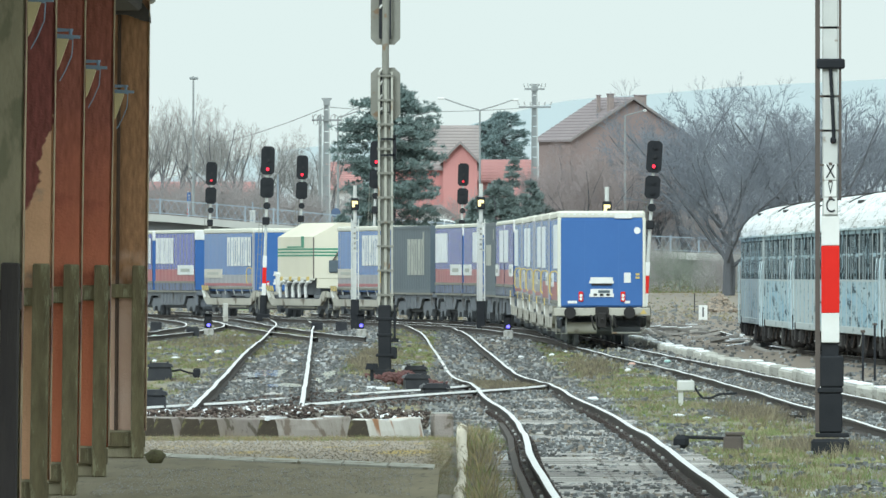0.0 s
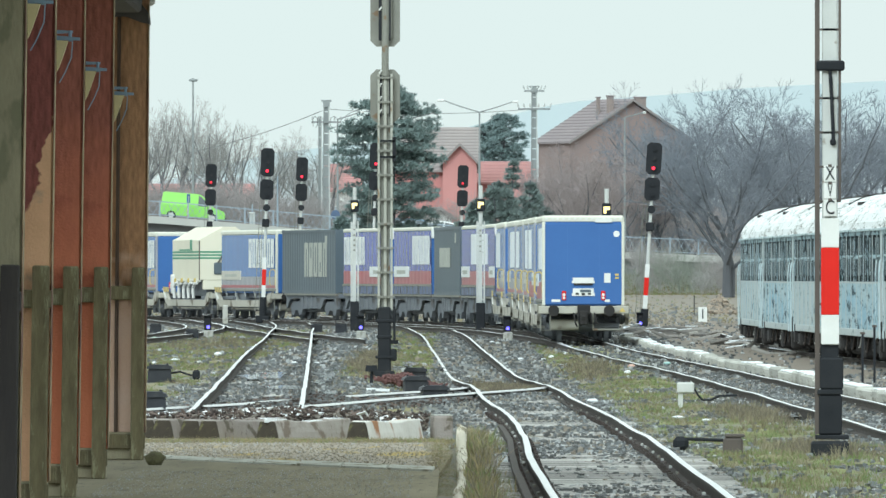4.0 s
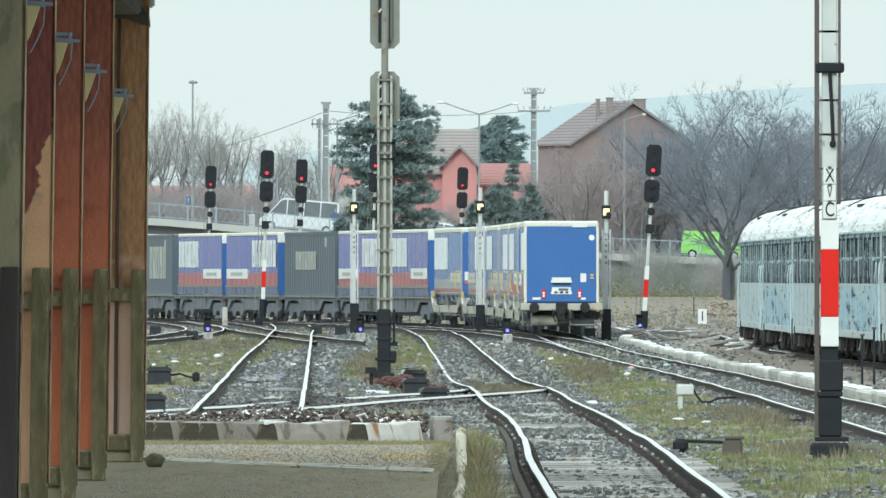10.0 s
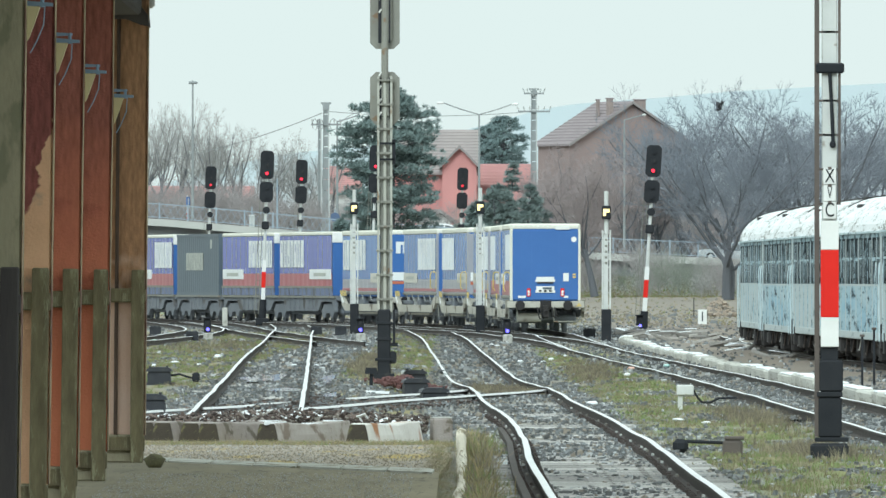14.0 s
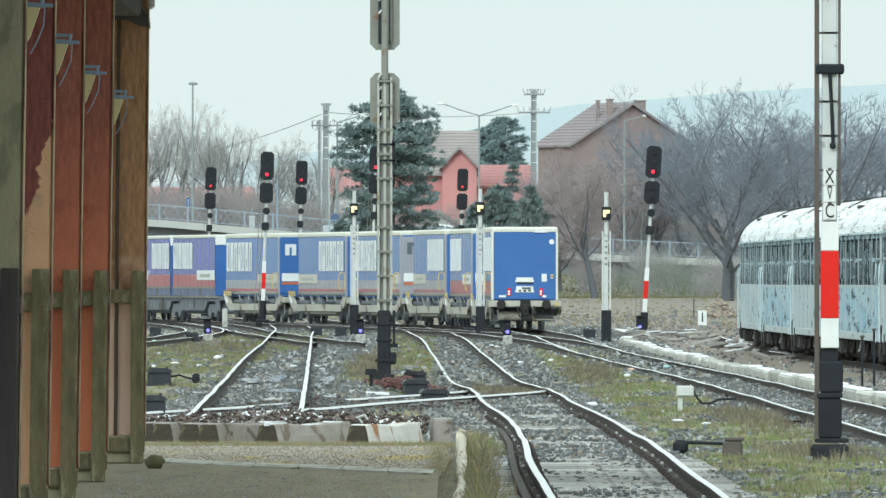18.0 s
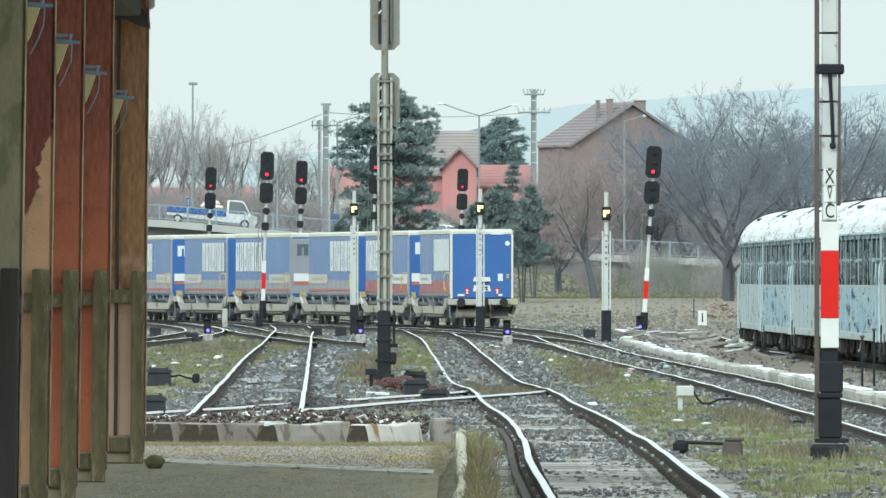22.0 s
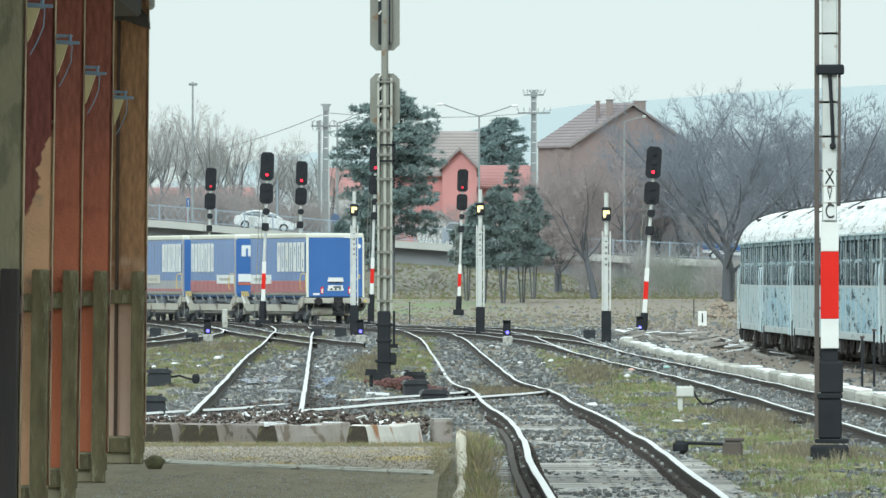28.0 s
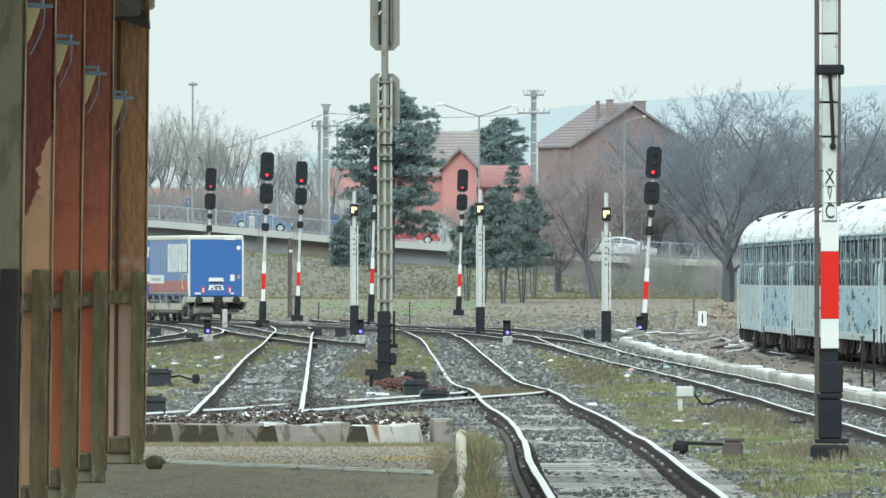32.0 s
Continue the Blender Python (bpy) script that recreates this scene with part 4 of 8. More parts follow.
            part("spring", Shape().slab([(yy - 0.6, 0.5), (yy - 0.2, 0.64), (yy + 0.2, 0.64), (yy + 0.6, 0.5), (yy + 0.55, 0.44), (yy, 0.54), (yy - 0.55, 0.44)], "x", -1.27, -1.15), "rust_frame", bg)
        part("side_beam", Shape().slab([(y0 - 1.75, 0.42), (y0 - 0.9, 0.3), (y0 + 0.9, 0.3), (y0 + 1.75, 0.42), (y0 + 1.75, 0.52), (y0 - 1.75, 0.52)], "x", -1.14, -1.06), "underframe", bg)
    for k in range(7):
        y0 = -h + 1.0 + 3.35 * k
        part("brake_pipe", Shape().path([(-1.3, y0, 0.62), (-1.34, y0 + 0.3, 0.34 - 0.05 * (k % 3)), (-1.33, y0 + 1.0, 0.28 + 0.06 * (k % 2)), (-1.3, y0 + 1.5, 0.6)], 0.018, 5), ("pale_steel", "rust_frame", "rust_frame")[k % 3], g)
        part("hanger", Shape().box(-1.36, -1.3, y0 + 0.8, y0 + 0.9, 0.3, 0.64), "underframe", g)
    for k in (0, 2, 5):
        y0 = -h + 1.2 + k * 3.7
        part("brake_part", Shape().box(-1.38, -1.0, y0, y0 + 0.5 + 0.4 * (k % 3), 0.1 + 0.12 * (k % 2), 0.6, bevel=0.06), "underframe", g)
    for y0 in (-4, 0.5, 4.5):
        part("underfloor_box", Shape().box(-1.1, 0.9, y0 - 1.2, y0 + 1.2, 0.2, 0.62, bevel=0.05), "underframe", g)
    return g


COACH_LINE = [(230, 11.9), (300, 10.95 + 1.4), (324, 10.33 + 1.4), (345, 9.93 + 1.4), (367, 9.585 + 1.4), (391, 9.34 + 1.4), (415, 9.2 + 1.4), (470, 10.4)]
for y0, y1 in ((391.3, 414.8), (367.2, 390.8), (343.2, 366.8), (319.4, 342.8), (295.5, 319)):
    (xa, xb) = (np.interp(v, [p[0] for p in COACH_LINE], [p[1] for p in COACH_LINE]) for v in (y0, y1))
    ym = (y0 + y1) / 2
    old_coach(pose((xa + xb) / 2, ym, main_z(ym) + 0.02, 0, 0, math.degrees(math.atan2(-(xb - xa), y1 - y0))), "abandoned pale blue coach, flaking paint, snow-dusted roof", worn=int(y0) in (319, 367))
railway_track(COACH_LINE, lambda x, y: main_z(y) + 0.02, "rusty siding under the abandoned coaches", 3.0)

# low wall beside the outer track
wall = thing("low_wall", Matrix(), "low concrete edge wall with snow on its top", "low wall", kind="structure")
WALL = [(200, 9.0), (236, 7.807), (251, 7.583), (283, 7.356), (319, 6.945), (374, 6.565), (455, 6.105)]
rng = random.Random(5)
y = 204.0
while y < 452:
    n = rng.choice((2.2, 3.0, 4.4, 6.0, 8.0))
    xa, xb = (np.interp(v, [p[0] for p in WALL], [p[1] for p in WALL]) for v in (y, y + n - 0.1))
    dz = main_z(y) + rng.uniform(-0.02, 0.015)
    m = pose((xa + xb) / 2, y + n / 2, dz, 0, rng.uniform(-1.5, 1.5), math.degrees(math.atan2(xa - xb, n)) + rng.uniform(-0.25, 0.25))
    lift = rng.uniform(-0.035, 0.03)
    st = part("edge_slab", Shape().box(-0.14, 0.2, -n / 2 + 0.03, n / 2 - 0.03, -0.35, 0.10 + lift, bevel=0.04), "wall_lime", wall, m=m)
    if rng.random() < 0.6:
        part("snow_cap", Shape().box(-0.12, 0.19, -n / 2 + n * rng.uniform(0.05, 0.3), n / 2 - n * rng.uniform(0.05, 0.4), 0.08 + lift, 0.125 + lift, bevel=0.02), "snow", st, "thin snow")
    y += n

# ---- the road on its embankment ----
M["road_edge"] = mat("road_edge", (0.50, 0.50, 0.47), (0.40, 0.40, 0.38), 0.5, 0.9)
M["road_asphalt"] = mat("road_asphalt", (0.07, 0.07, 0.07), (0.10, 0.10, 0.10), 0.3, 0.85)
M["dark_wall"] = mat("dark_wall", (0.28, 0.285, 0.295), (0.21, 0.215, 0.225), 0.4, 0.9, spots=(0.2, 0.18, 0.15), spot_scale=0.3)
M["railing_blue"] = mat("railing_blue", (0.33, 0.40, 0.46), (0.27, 0.32, 0.37), 1.0, 0.6, bump=0)
road = thing("road", Matrix(), "road on a ramp with a pale concrete edge beam", "road", kind="structure")
xs = [-400, -120, -45, -37, -30, -24, -19.4, -16, -12.5, -7.4, -2, 3, 8.6, 13.4, 22, 30, 50, 70, 130, 400]
deck, edge, wl2 = Shape(), Shape(), Shape()
for a, b in zip(xs, xs[1:]):
    za, zb = road_z(a), road_z(b)
    deck.add([(a, 945, za), (b, 945, zb), (b, 956.5, zb), (a, 956.5, za), (a, 945, za - 0.4), (b, 945, zb - 0.4), (b, 956.5, zb - 0.4), (a, 956.5, za - 0.4)],
             [(0, 1, 2, 3), (7, 6, 5, 4), (0, 4, 5, 1), (3, 2, 6, 7)])
    edge.add([(a, 944.2, za + 0.12), (b, 944.2, zb + 0.12), (b, 945, zb + 0.12), (a, 945, za + 0.12), (a, 944.2, za - 0.38), (b, 944.2, zb - 0.38), (b, 945, zb - 0.38), (a, 945, za - 0.38)],
             [(0, 1, 2, 3), (7, 6, 5, 4), (0, 4, 5, 1), (3, 2, 6, 7)])
    wl2.add([(a, 945.2, za - 0.38), (b, 945.2, zb - 0.38), (b, 946, zb - 0.38), (a, 946, za - 0.38), (a, 945.2, -1), (b, 945.2, -1), (b, 946, -1), (a, 946, -1)],
            [(0, 1, 2, 3), (0, 4, 5, 1), (3, 2, 6, 7)])
part("deck", deck, "road_asphalt", road)
part("edge_beam", edge, "road_edge", road, "pale concrete edge beam")
part("retaining_wall", wl2, "dark_wall", road)


# ---- the train ----
M["tarp_blue"] = mat("tarp_blue", (0.042, 0.14, 0.385), (0.034, 0.115, 0.33), 0.8, 0.55, bump=0.1, fine=6)
M["side_blue"] = mat("side_blue", (0.095, 0.215, 0.50), (0.075, 0.175, 0.42), 0.5, 0.24, bump=0.12, fine=2.5, stretch=(1, 1, 0.15), spec=0.8)
M["side_purple"] = mat("side_purple", (0.105, 0.13, 0.44), (0.085, 0.105, 0.37), 0.5, 0.22, bump=0.12, fine=2.5, stretch=(1, 1, 0.15), spec=0.9)
M["side_grey"] = mat("side_grey", (0.34, 0.34, 0.37), (0.28, 0.29, 0.33), 0.5, 0.3, bump=0.1, spec=0.6)
M["side_red"] = mat("side_red", (0.42, 0.08, 0.10), (0.34, 0.07, 0.09), 0.5, 0.3, bump=0.1, spec=0.6)
M["dark_box"] = mat("dark_box", (0.11, 0.14, 0.165), (0.085, 0.11, 0.13), 0.5, 0.5, bump=0.2)
M["cream"] = mat("cream", (0.74, 0.70, 0.57), (0.66, 0.62, 0.5), 0.6, 0.55, bump=0.1)
M["roof_cream"] = mat("roof_cream", (0.72, 0.71, 0.62), (0.6, 0.59, 0.52), 0.6, 0.7, bump=0.1)
M["green_stripe"] = mat("green_stripe", (0.05, 0.28, 0.17), (0.04, 0.24, 0.15), 0.6, 0.5)
M["wagon_cream"] = mat("wagon_cream", (0.50, 0.48, 0.42), (0.36, 0.34, 0.29), 0.7, 0.7, bump=0.2, spots=(0.17, 0.14, 0.11), spot_scale=0.9, spot_cut=0.6)
# Both wagon greys are raised towards blue in place of haze.
M["wagon_dark"] = mat("wagon_dark", (0.135, 0.15, 0.17), (0.18, 0.19, 0.205), 1, 0.9)
M["frame_grey"] = mat("frame_grey", (0.19, 0.205, 0.225), (0.14, 0.15, 0.165), 0.8, 0.85, spots=(0.09, 0.085, 0.08), spot_scale=0.7, spot_cut=0.58)
M["skirt_blue"] = mat("skirt_blue", (0.16, 0.19, 0.30), (0.12, 0.145, 0.22), 0.8, 0.7, spots=(0.1, 0.105, 0.12), spot_scale=0.8, spot_cut=0.58)
M["yellow"] = mat("yellow", (0.66, 0.50, 0.16), (0.55, 0.40, 0.12), 2, 0.6)
M["panel_cream"] = mat("panel_cream", (0.60, 0.57, 0.50), (0.50, 0.48, 0.43), 1, 0.6)
M["faded_orange"] = mat("faded_orange", (0.52, 0.15, 0.075), (0.42, 0.12, 0.07), 1, 0.6)
M["faded_letter"] = mat("faded_letter", (0.46, 0.47, 0.42), (0.36, 0.37, 0.34), 1, 0.6)
M["white_letter"] = mat("white_letter", (0.76, 0.78, 0.76), (0.68, 0.70, 0.7), 1, 0.5, bump=0.05)


def lettering_bars(shape, x, y0, y1, z0, z1, n, seed):
    """Plain upright blocks with slots in place of a haulier's lettering on the side facing -x, from y0 to y1."""
    w, hgt = (y1 - y0) / n, z1 - z0
    for k in range(n):
        a, kind = y0 + k * w + 0.13 * w, (k + seed) % 4
        b = a + 0.74 * w
        t = (b - a) * 0.33
        lo, hi = ((0.12, 0.88), (0.55, 0.86), (0.0, 0.82), (0.14, 0.42))[kind]
        shape.box(x - 0.02, x, a, a + t, z0, z1).box(x - 0.02, x, b - t, b, z0, z1)
        shape.box(x - 0.019, x, a + t, b - t, z0 + hi * hgt, z1)
        if lo:
            shape.box(x - 0.019, x, a + t, b - t, z0, z0 + lo * hgt)


def curtain_side(length, z0, z1, x=-1.27):
    """A curtain with shallow upright folds."""
    s = Shape()
    n = int(length / 0.34)
    for k in range(n + 1):
        y = -length / 2 + length * k / n
        d = 0.010 * math.sin(k * 1.9) + 0.008 * math.sin(k * 0.7)
        for z in (z0, z0 + 0.15, (z0 + z1) / 2, z1 - 0.1, z1):
            s.v.append((x + d, y, z))
    for k in range(n):
        for j in range(4):
            s.f.append((k * 5 + j, (k + 1) * 5 + j, (k + 1) * 5 + j + 1, k * 5 + j + 1))
            s.m.append(0)
    return s


TOP = 4.0


def semi_trailer(length, rear, colours, letters_at, label, seed):
    """A curtain-sided trailer; y runs towards the head of the train, the rails lie at z = 0."""
    g = thing("semi_trailer", Matrix(), label, "semi-trailer", "trailers of the train")
    h = length / 2
    up, mid = colours
    part("box", Shape().box(-1.25, 1.25, -h + 0.02, h - 0.02, 1.16, TOP - 0.08, bevel=0.02), "tarp_blue", g)
    cs = part("curtain", curtain_side(length - 0.3, 1.9, TOP - 0.22), up, g, "hanging side curtain")
    part("lower_curtain", curtain_side(length - 0.3, 1.36, 1.9), mid, g, "lower band of the side curtain")
    p0, p1 = (h - 4.9, h - 0.3) if letters_at < 0 else (-h + 0.3, -h + 4.9)
    pp = part("pale_panel", Shape().box(-1.305, -1.27, p0, p1, 1.76, 2.16), "white_letter" if mid == "side_red" else "panel_cream", g, "pale panel")
    part("panel_mark", Shape().box(-1.31, -1.304, p0 + 0.9, p1 - 0.8, 1.9, 2.02), "faded_letter", pp, "plain bar of small lettering")
    part("red_stripe", Shape().box(-1.285, -1.265, -h + 0.15, h - 0.15, 1.40, 1.52), "side_red", g, "thin red stripe")
    bars = Shape()
    a = -h + 0.4 if letters_at < 0 else h - 6.6
    lettering_bars(bars, -1.29, a, a + 6.2, 2.3, 3.6, 7, seed)
    part("lettering", bars, "white_letter", cs, "tall white bars of lettering")
    part("roof", Shape().box(-1.29, 1.29, -h, h, TOP - 0.24, TOP, bevel=0.06), "roof_cream", g, "pale cream roof rim")
    part("side_rail", Shape().box(-1.31, -1.2, -h, h, 1.24, 1.36, bevel=0.02), "grey_steel", g)
    part("corner_post", Shape().box(-1.3, -1.19, -h - 0.01, -h + 0.13, 1.16, TOP - 0.2, bevel=0.02), "roof_cream" if seed % 3 == 0 else "side_grey", g)
    part("corner_post", Shape().box(1.2, 1.3, -h - 0.035, -h + 0.1, 1.16, TOP - 0.2, bevel=0.02), "roof_cream", g)
    for k in range(14):
        part("roof_stud", Shape().box(-1.2 + k * 0.18, -1.12 + k * 0.18, -h - 0.015, -h + 0.01, TOP - 0.13, TOP - 0.08), "white_paint", g)
    if rear == "doors":
        d = part("rear_door", Shape().box(-1.2, 1.22, -h - 0.03, -h + 0.03, 1.2, TOP - 0.26, bevel=0.015), "tarp_blue", g, "plain bright blue tarpaulin rear")
        part("roof_plate", Shape().box(0.38, 0.9, -h - 0.045, -h - 0.02, TOP - 0.22, TOP - 0.1), "white_paint", d)
        part("round_sticker", Shape().tube((1.05, -h - 0.04, 3.42), (1.05, -h - 0.03, 3.42), 0.1, n=16), "white_paint", d)
        part("plate_bracket", Shape().box(-0.36, 0.36, -h - 0.06, -h - 0.03, 1.86, 1.94).box(-0.33, 0.33, -h - 0.05, -h - 0.03, 1.94, 2.04), "white_paint", d)
        part("plate_bracket", Shape().box(-0.36, 0.36, -h - 0.06, -h - 0.03, 1.46, 1.56).box(-0.33, 0.33, -h - 0.05, -h - 0.03, 1.56, 1.7), "white_paint", d)
        part("plate_bars", Shape().box(-0.1, 0.24, -h - 0.065, -h - 0.05, 1.58, 1.66), "dark_box", d)
        part("lamp_cluster", Shape().box(-0.24, -0.14, -h - 0.09, -h - 0.06, 1.5, 1.56, bevel=0.01).box(-0.05, 0.05, -h - 0.09, -h - 0.06, 1.49, 1.56, bevel=0.01).box(0.14, 0.24, -h - 0.09, -h - 0.06, 1.5, 1.56, bevel=0.01).box(-0.3, 0.3, -h - 0.07, -h - 0.03, 1.8, 1.86), "underframe", d)
        part("seam", Shape().box(-0.5, -0.49, -h - 0.034, -h - 0.03, 1.75, TOP - 0.3).box(0.5, 0.51, -h - 0.034, -h - 0.03, 1.75, TOP - 0.3), "side_blue", d)
        part("sticker", Shape().box(0.66, 0.86, -h - 0.045, -h - 0.03, 1.88, 2.18), "white_paint", d)
        part("marker", Shape().box(-1.0, -0.72, -h - 0.045, -h - 0.03, 1.27, 1.35).box(0.68, 0.84, -h - 0.045, -h - 0.03, 1.27, 1.35), "white_paint", d)
        part("marker", Shape().box(1.0, 1.12, -h - 0.045, -h - 0.03, 2.0, 2.06).box(1.0, 1.12, -h - 0.045, -h - 0.03, 2.1, 2.16), "yellow", d)
        for sx in (-0.68, 0.56):
            part("tail_light", Shape().box(sx, sx + 0.14, -h - 0.09, -h - 0.03, 1.32, 1.62, bevel=0.03).tube((sx + 0.07, -h - 0.1, 1.5), (sx + 0.07, -h - 0.09, 1.5), 0.05, n=10, slot=1).tube((sx + 0.07, -h - 0.1, 1.4), (sx + 0.07, -h - 0.09, 1.4), 0.045, n=10, slot=1), ["red_paint", "white_paint"], d, "red and white tail light")
        part("mudguard", Shape().box(-1.1, -0.65, -h - 0.02, -h + 0.3, 0.78, 1.2, bevel=0.1), "underframe", g, "black rubber tyre")
        part("mudguard", Shape().box(0.6, 1.05, -h - 0.02, -h + 0.3, 0.78, 1.2, bevel=0.1), "underframe", g, "black rubber tyre")
    else:
        d = part("bulkhead", Shape().box(-1.24, 1.24, -h - 0.03, -h + 0.03, 1.3, TOP - 0.26, bevel=0.015), "tarp_blue" if rear == "bulkhead" else "side_grey", g, "front bulkhead of a trailer loaded backwards")
        b2 = Shape()
        for k in range(3):
            a = -1.0 + 0.62 * k
            b2.box(a, a + 0.2, -h - 0.05, -h - 0.03, 3.0, 3.5).box(a + 0.3, a + 0.5, -h - 0.05, -h - 0.03, 3.0, 3.5).box(a + 0.2, a + 0.3, -h - 0.049, -h - 0.03, 3.36 - 0.2 * (k % 2), 3.5)
        part("lettering", b2, "white_letter" if rear == "bulkhead" else "dark_box", d, "large bars of lettering")
        part("panel", Shape().box(-1.15, 1.15, -h - 0.045, -h - 0.03, 1.85, 2.2), "white_letter", d, "white panel")
        part("panel", Shape().box(-1.15, 1.15, -h - 0.045, -h - 0.03, 1.7, 1.82), "faded_orange", d, "faded orange-red stripe")
    part("hoop", Shape().path([(-1.29, -h + 0.2, 1.5), (-1.29, -h + 0.2, 2.15), (-1.36, -h + 0.25, 2.22), (-1.48, -h + 0.3, 2.2), (-1.52, -h + 0.35, 2.1), (-1.52, -h + 0.35, 1.6), (-1.46, -h + 0.3, 1.5)], 0.022, 6), "yellow", g, "yellow guard hoop")
    part("running_gear", Shape().box(-1.2, 1.2, -h + 1.4, -h + 5.4, 0.75, 1.2, bevel=0.2), "wagon_dark", g)
    part("chassis", Shape().box(-1.05, 1.05, -h + 0.3, h - 0.3, 0.95, 1.18), "wagon_dark", g)
    for k in range(6):
        y0 = -h + 0.8 + k * (length - 2) / 5
        part("strap", Shape().tube((-1.28, y0, 1.3), (-1.2, y0 + 0.1, 1.02), 0.035, n=5), "pale_steel", g)
    part("tool_box", Shape().box(-1.22, -0.7, h - 5.6, h - 4.4, 0.72, 1.16, bevel=0.04), "wagon_dark", g)
    part("landing_leg", Shape().box(-1.15, -0.95, h - 3.0, h - 2.75, 0.6, 1.2), "pale_steel", g)
    return g


def pocket_wagon(length, label):
    """Half of a low pocket wagon with boat-shaped side beams."""
    g = thing("pocket_wagon", Matrix(), label, "railway wagon", "wagons of the train")
    h = length / 2
    side = [(-h + 0.7, 1.2), (-h + 1.15, 0.78), (-h + 2.0, 0.54), (h - 2.0, 0.54), (h - 1.15, 0.78), (h - 0.7, 1.2), (h - 1.5, 1.16), (h - 2.2, 0.84), (-h + 2.2, 0.84), (-h + 1.5, 1.16)]
    for sx in (-1.45, 1.33):
        part("side_beam", Shape().slab(side, "x", sx, sx + 0.12), "wagon_cream", g, "cream boat-shaped side beam")
    for k in range(2):
        y0 = -h + 1.5 if k == 0 else h - 4.4
        part("end_deck", Shape().box(-1.25, 1.25, y0, y0 + 2.9, 0.86, 1.02, bevel=0.02), "wagon_dark", g)
        bg = part("bogie", Shape().box(-1.15, 1.15, y0 - 0.3, y0 + 2.9, 0.42, 0.62, bevel=0.05).slab([(y0 - 0.1, 0.55), (y0 + 0.25, 0.2), (y0 + 0.7, 0.2), (y0 + 1.0, 0.42), (y0 + 1.7, 0.42), (y0 + 2.0, 0.2), (y0 + 2.5, 0.2), (y0 + 2.8, 0.55), (y0 + 2.3, 0.8), (y0 + 0.4, 0.8)], "x", -1.16, -0.96), "wagon_dark", g)
        for yy in (y0 + 0.4, y0 + 2.2):
            for sx in (-0.8, 0.68):
                part("wheel", Shape().tube((sx, yy, 0.46), (sx + 0.13, yy, 0.46), 0.46, n=20), "wagon_dark", bg)
    flap = part("hatched_guard", Shape().slab([(h - 2.6, 1.18), (h - 0.9, 1.18), (h - 0.6, 1.42), (h - 2.3, 1.42)], "x", -1.47, -1.45), "wagon_dark", g, "yellow and black hatched guard flap")
    for k in range(4):
        y0 = h - 2.55 + k * 0.43
        part("yellow_stripe", Shape().slab([(y0, 1.185), (y0 + 0.24, 1.185), (y0 + 0.5, 1.415), (y0 + 0.26, 1.415)], "x", -1.478, -1.468), "yellow", flap)
    part("end_plate", Shape().slab([(h - 0.75, 1.24), (h - 1.05, 1.24), (h - 1.75, 0.9), (h - 1.3, 0.84)], "x", -1.475, -1.45), "white_paint", g, "pale end plate of the beam")
    part("belly", Shape().box(-1.15, 1.15, -h + 1.6, h - 1.6, 0.34, 0.86, bevel=0.1), "wagon_dark", g)
    part("pocket_floor", Shape().box(-1.3, 1.3, -h + 4, h - 4, 0.42, 0.5), "wagon_cream", g)
    beam = part("buffer_beam", Shape().box(-1.42, 1.42, -h + 0.25, -h + 1.6, 0.9, 1.14, bevel=0.02), "wagon_cream", g)
    part("air_tank", Shape().tube((-1.05, -h + 0.9, 0.55), (-0.15, -h + 0.9, 0.55), 0.17, n=14), "wagon_cream", g)
    for sx in (-0.95, 0.8):
        part("buffer", Shape().tube((sx, -h + 0.3, 1.0), (sx, -h - 0.1, 1.0), 0.13, n=12).tube((sx, -h - 0.1, 1.0), (sx, -h - 0.16, 1.0), 0.175, n=16), "underframe", beam)
    part("coupling", Shape().tube((0, -h + 0.3, 0.95), (0, -h - 0.1, 0.75), 0.07, n=8).box(-0.12, 0.12, -h - 0.05, -h + 0.2, 0.55, 1.0, bevel=0.03), "underframe", beam)
    for k, sx in enumerate((-0.32, -0.2, 0.22, 0.34)):
        part("brake_hose", Shape().path([(sx, -h + 0.26, 0.92), (sx + 0.03, -h + 0.12, 0.8), (sx + 0.05, -h + 0.1, 0.62), (sx + 0.12, -h + 0.2, 0.5 + 0.03 * k)], 0.028, 6), "underframe", beam, "black brake hose")
    part("hazard_mark", Shape().slab([(1.12, 0.96), (1.32, 0.96), (1.22, 1.1)], "y", -h + 0.235, -h + 0.248), "yellow", beam, "small yellow triangle")
    part("corner_step", Shape().path([(-1.35, -h + 0.5, 0.92), (-1.35, -h + 0.5, 0.38), (-1.05, -h + 0.5, 0.38), (-1.05, -h + 0.5, 0.92)], 0.025, 6), "grey_steel", beam)
    part("draw_hook", Shape().box(-0.2, 0.2, -h + 0.2, -h + 0.26, 0.84, 1.18, bevel=0.02), "underframe", beam)
    part("step_frame", Shape().path([(0.3, -h + 0.3, 0.9), (0.3, -h + 0.3, 0.4), (1.15, -h + 0.3, 0.4), (1.3, -h + 0.3, 0.6)], 0.035, 6), "grey_steel", beam)
    return g


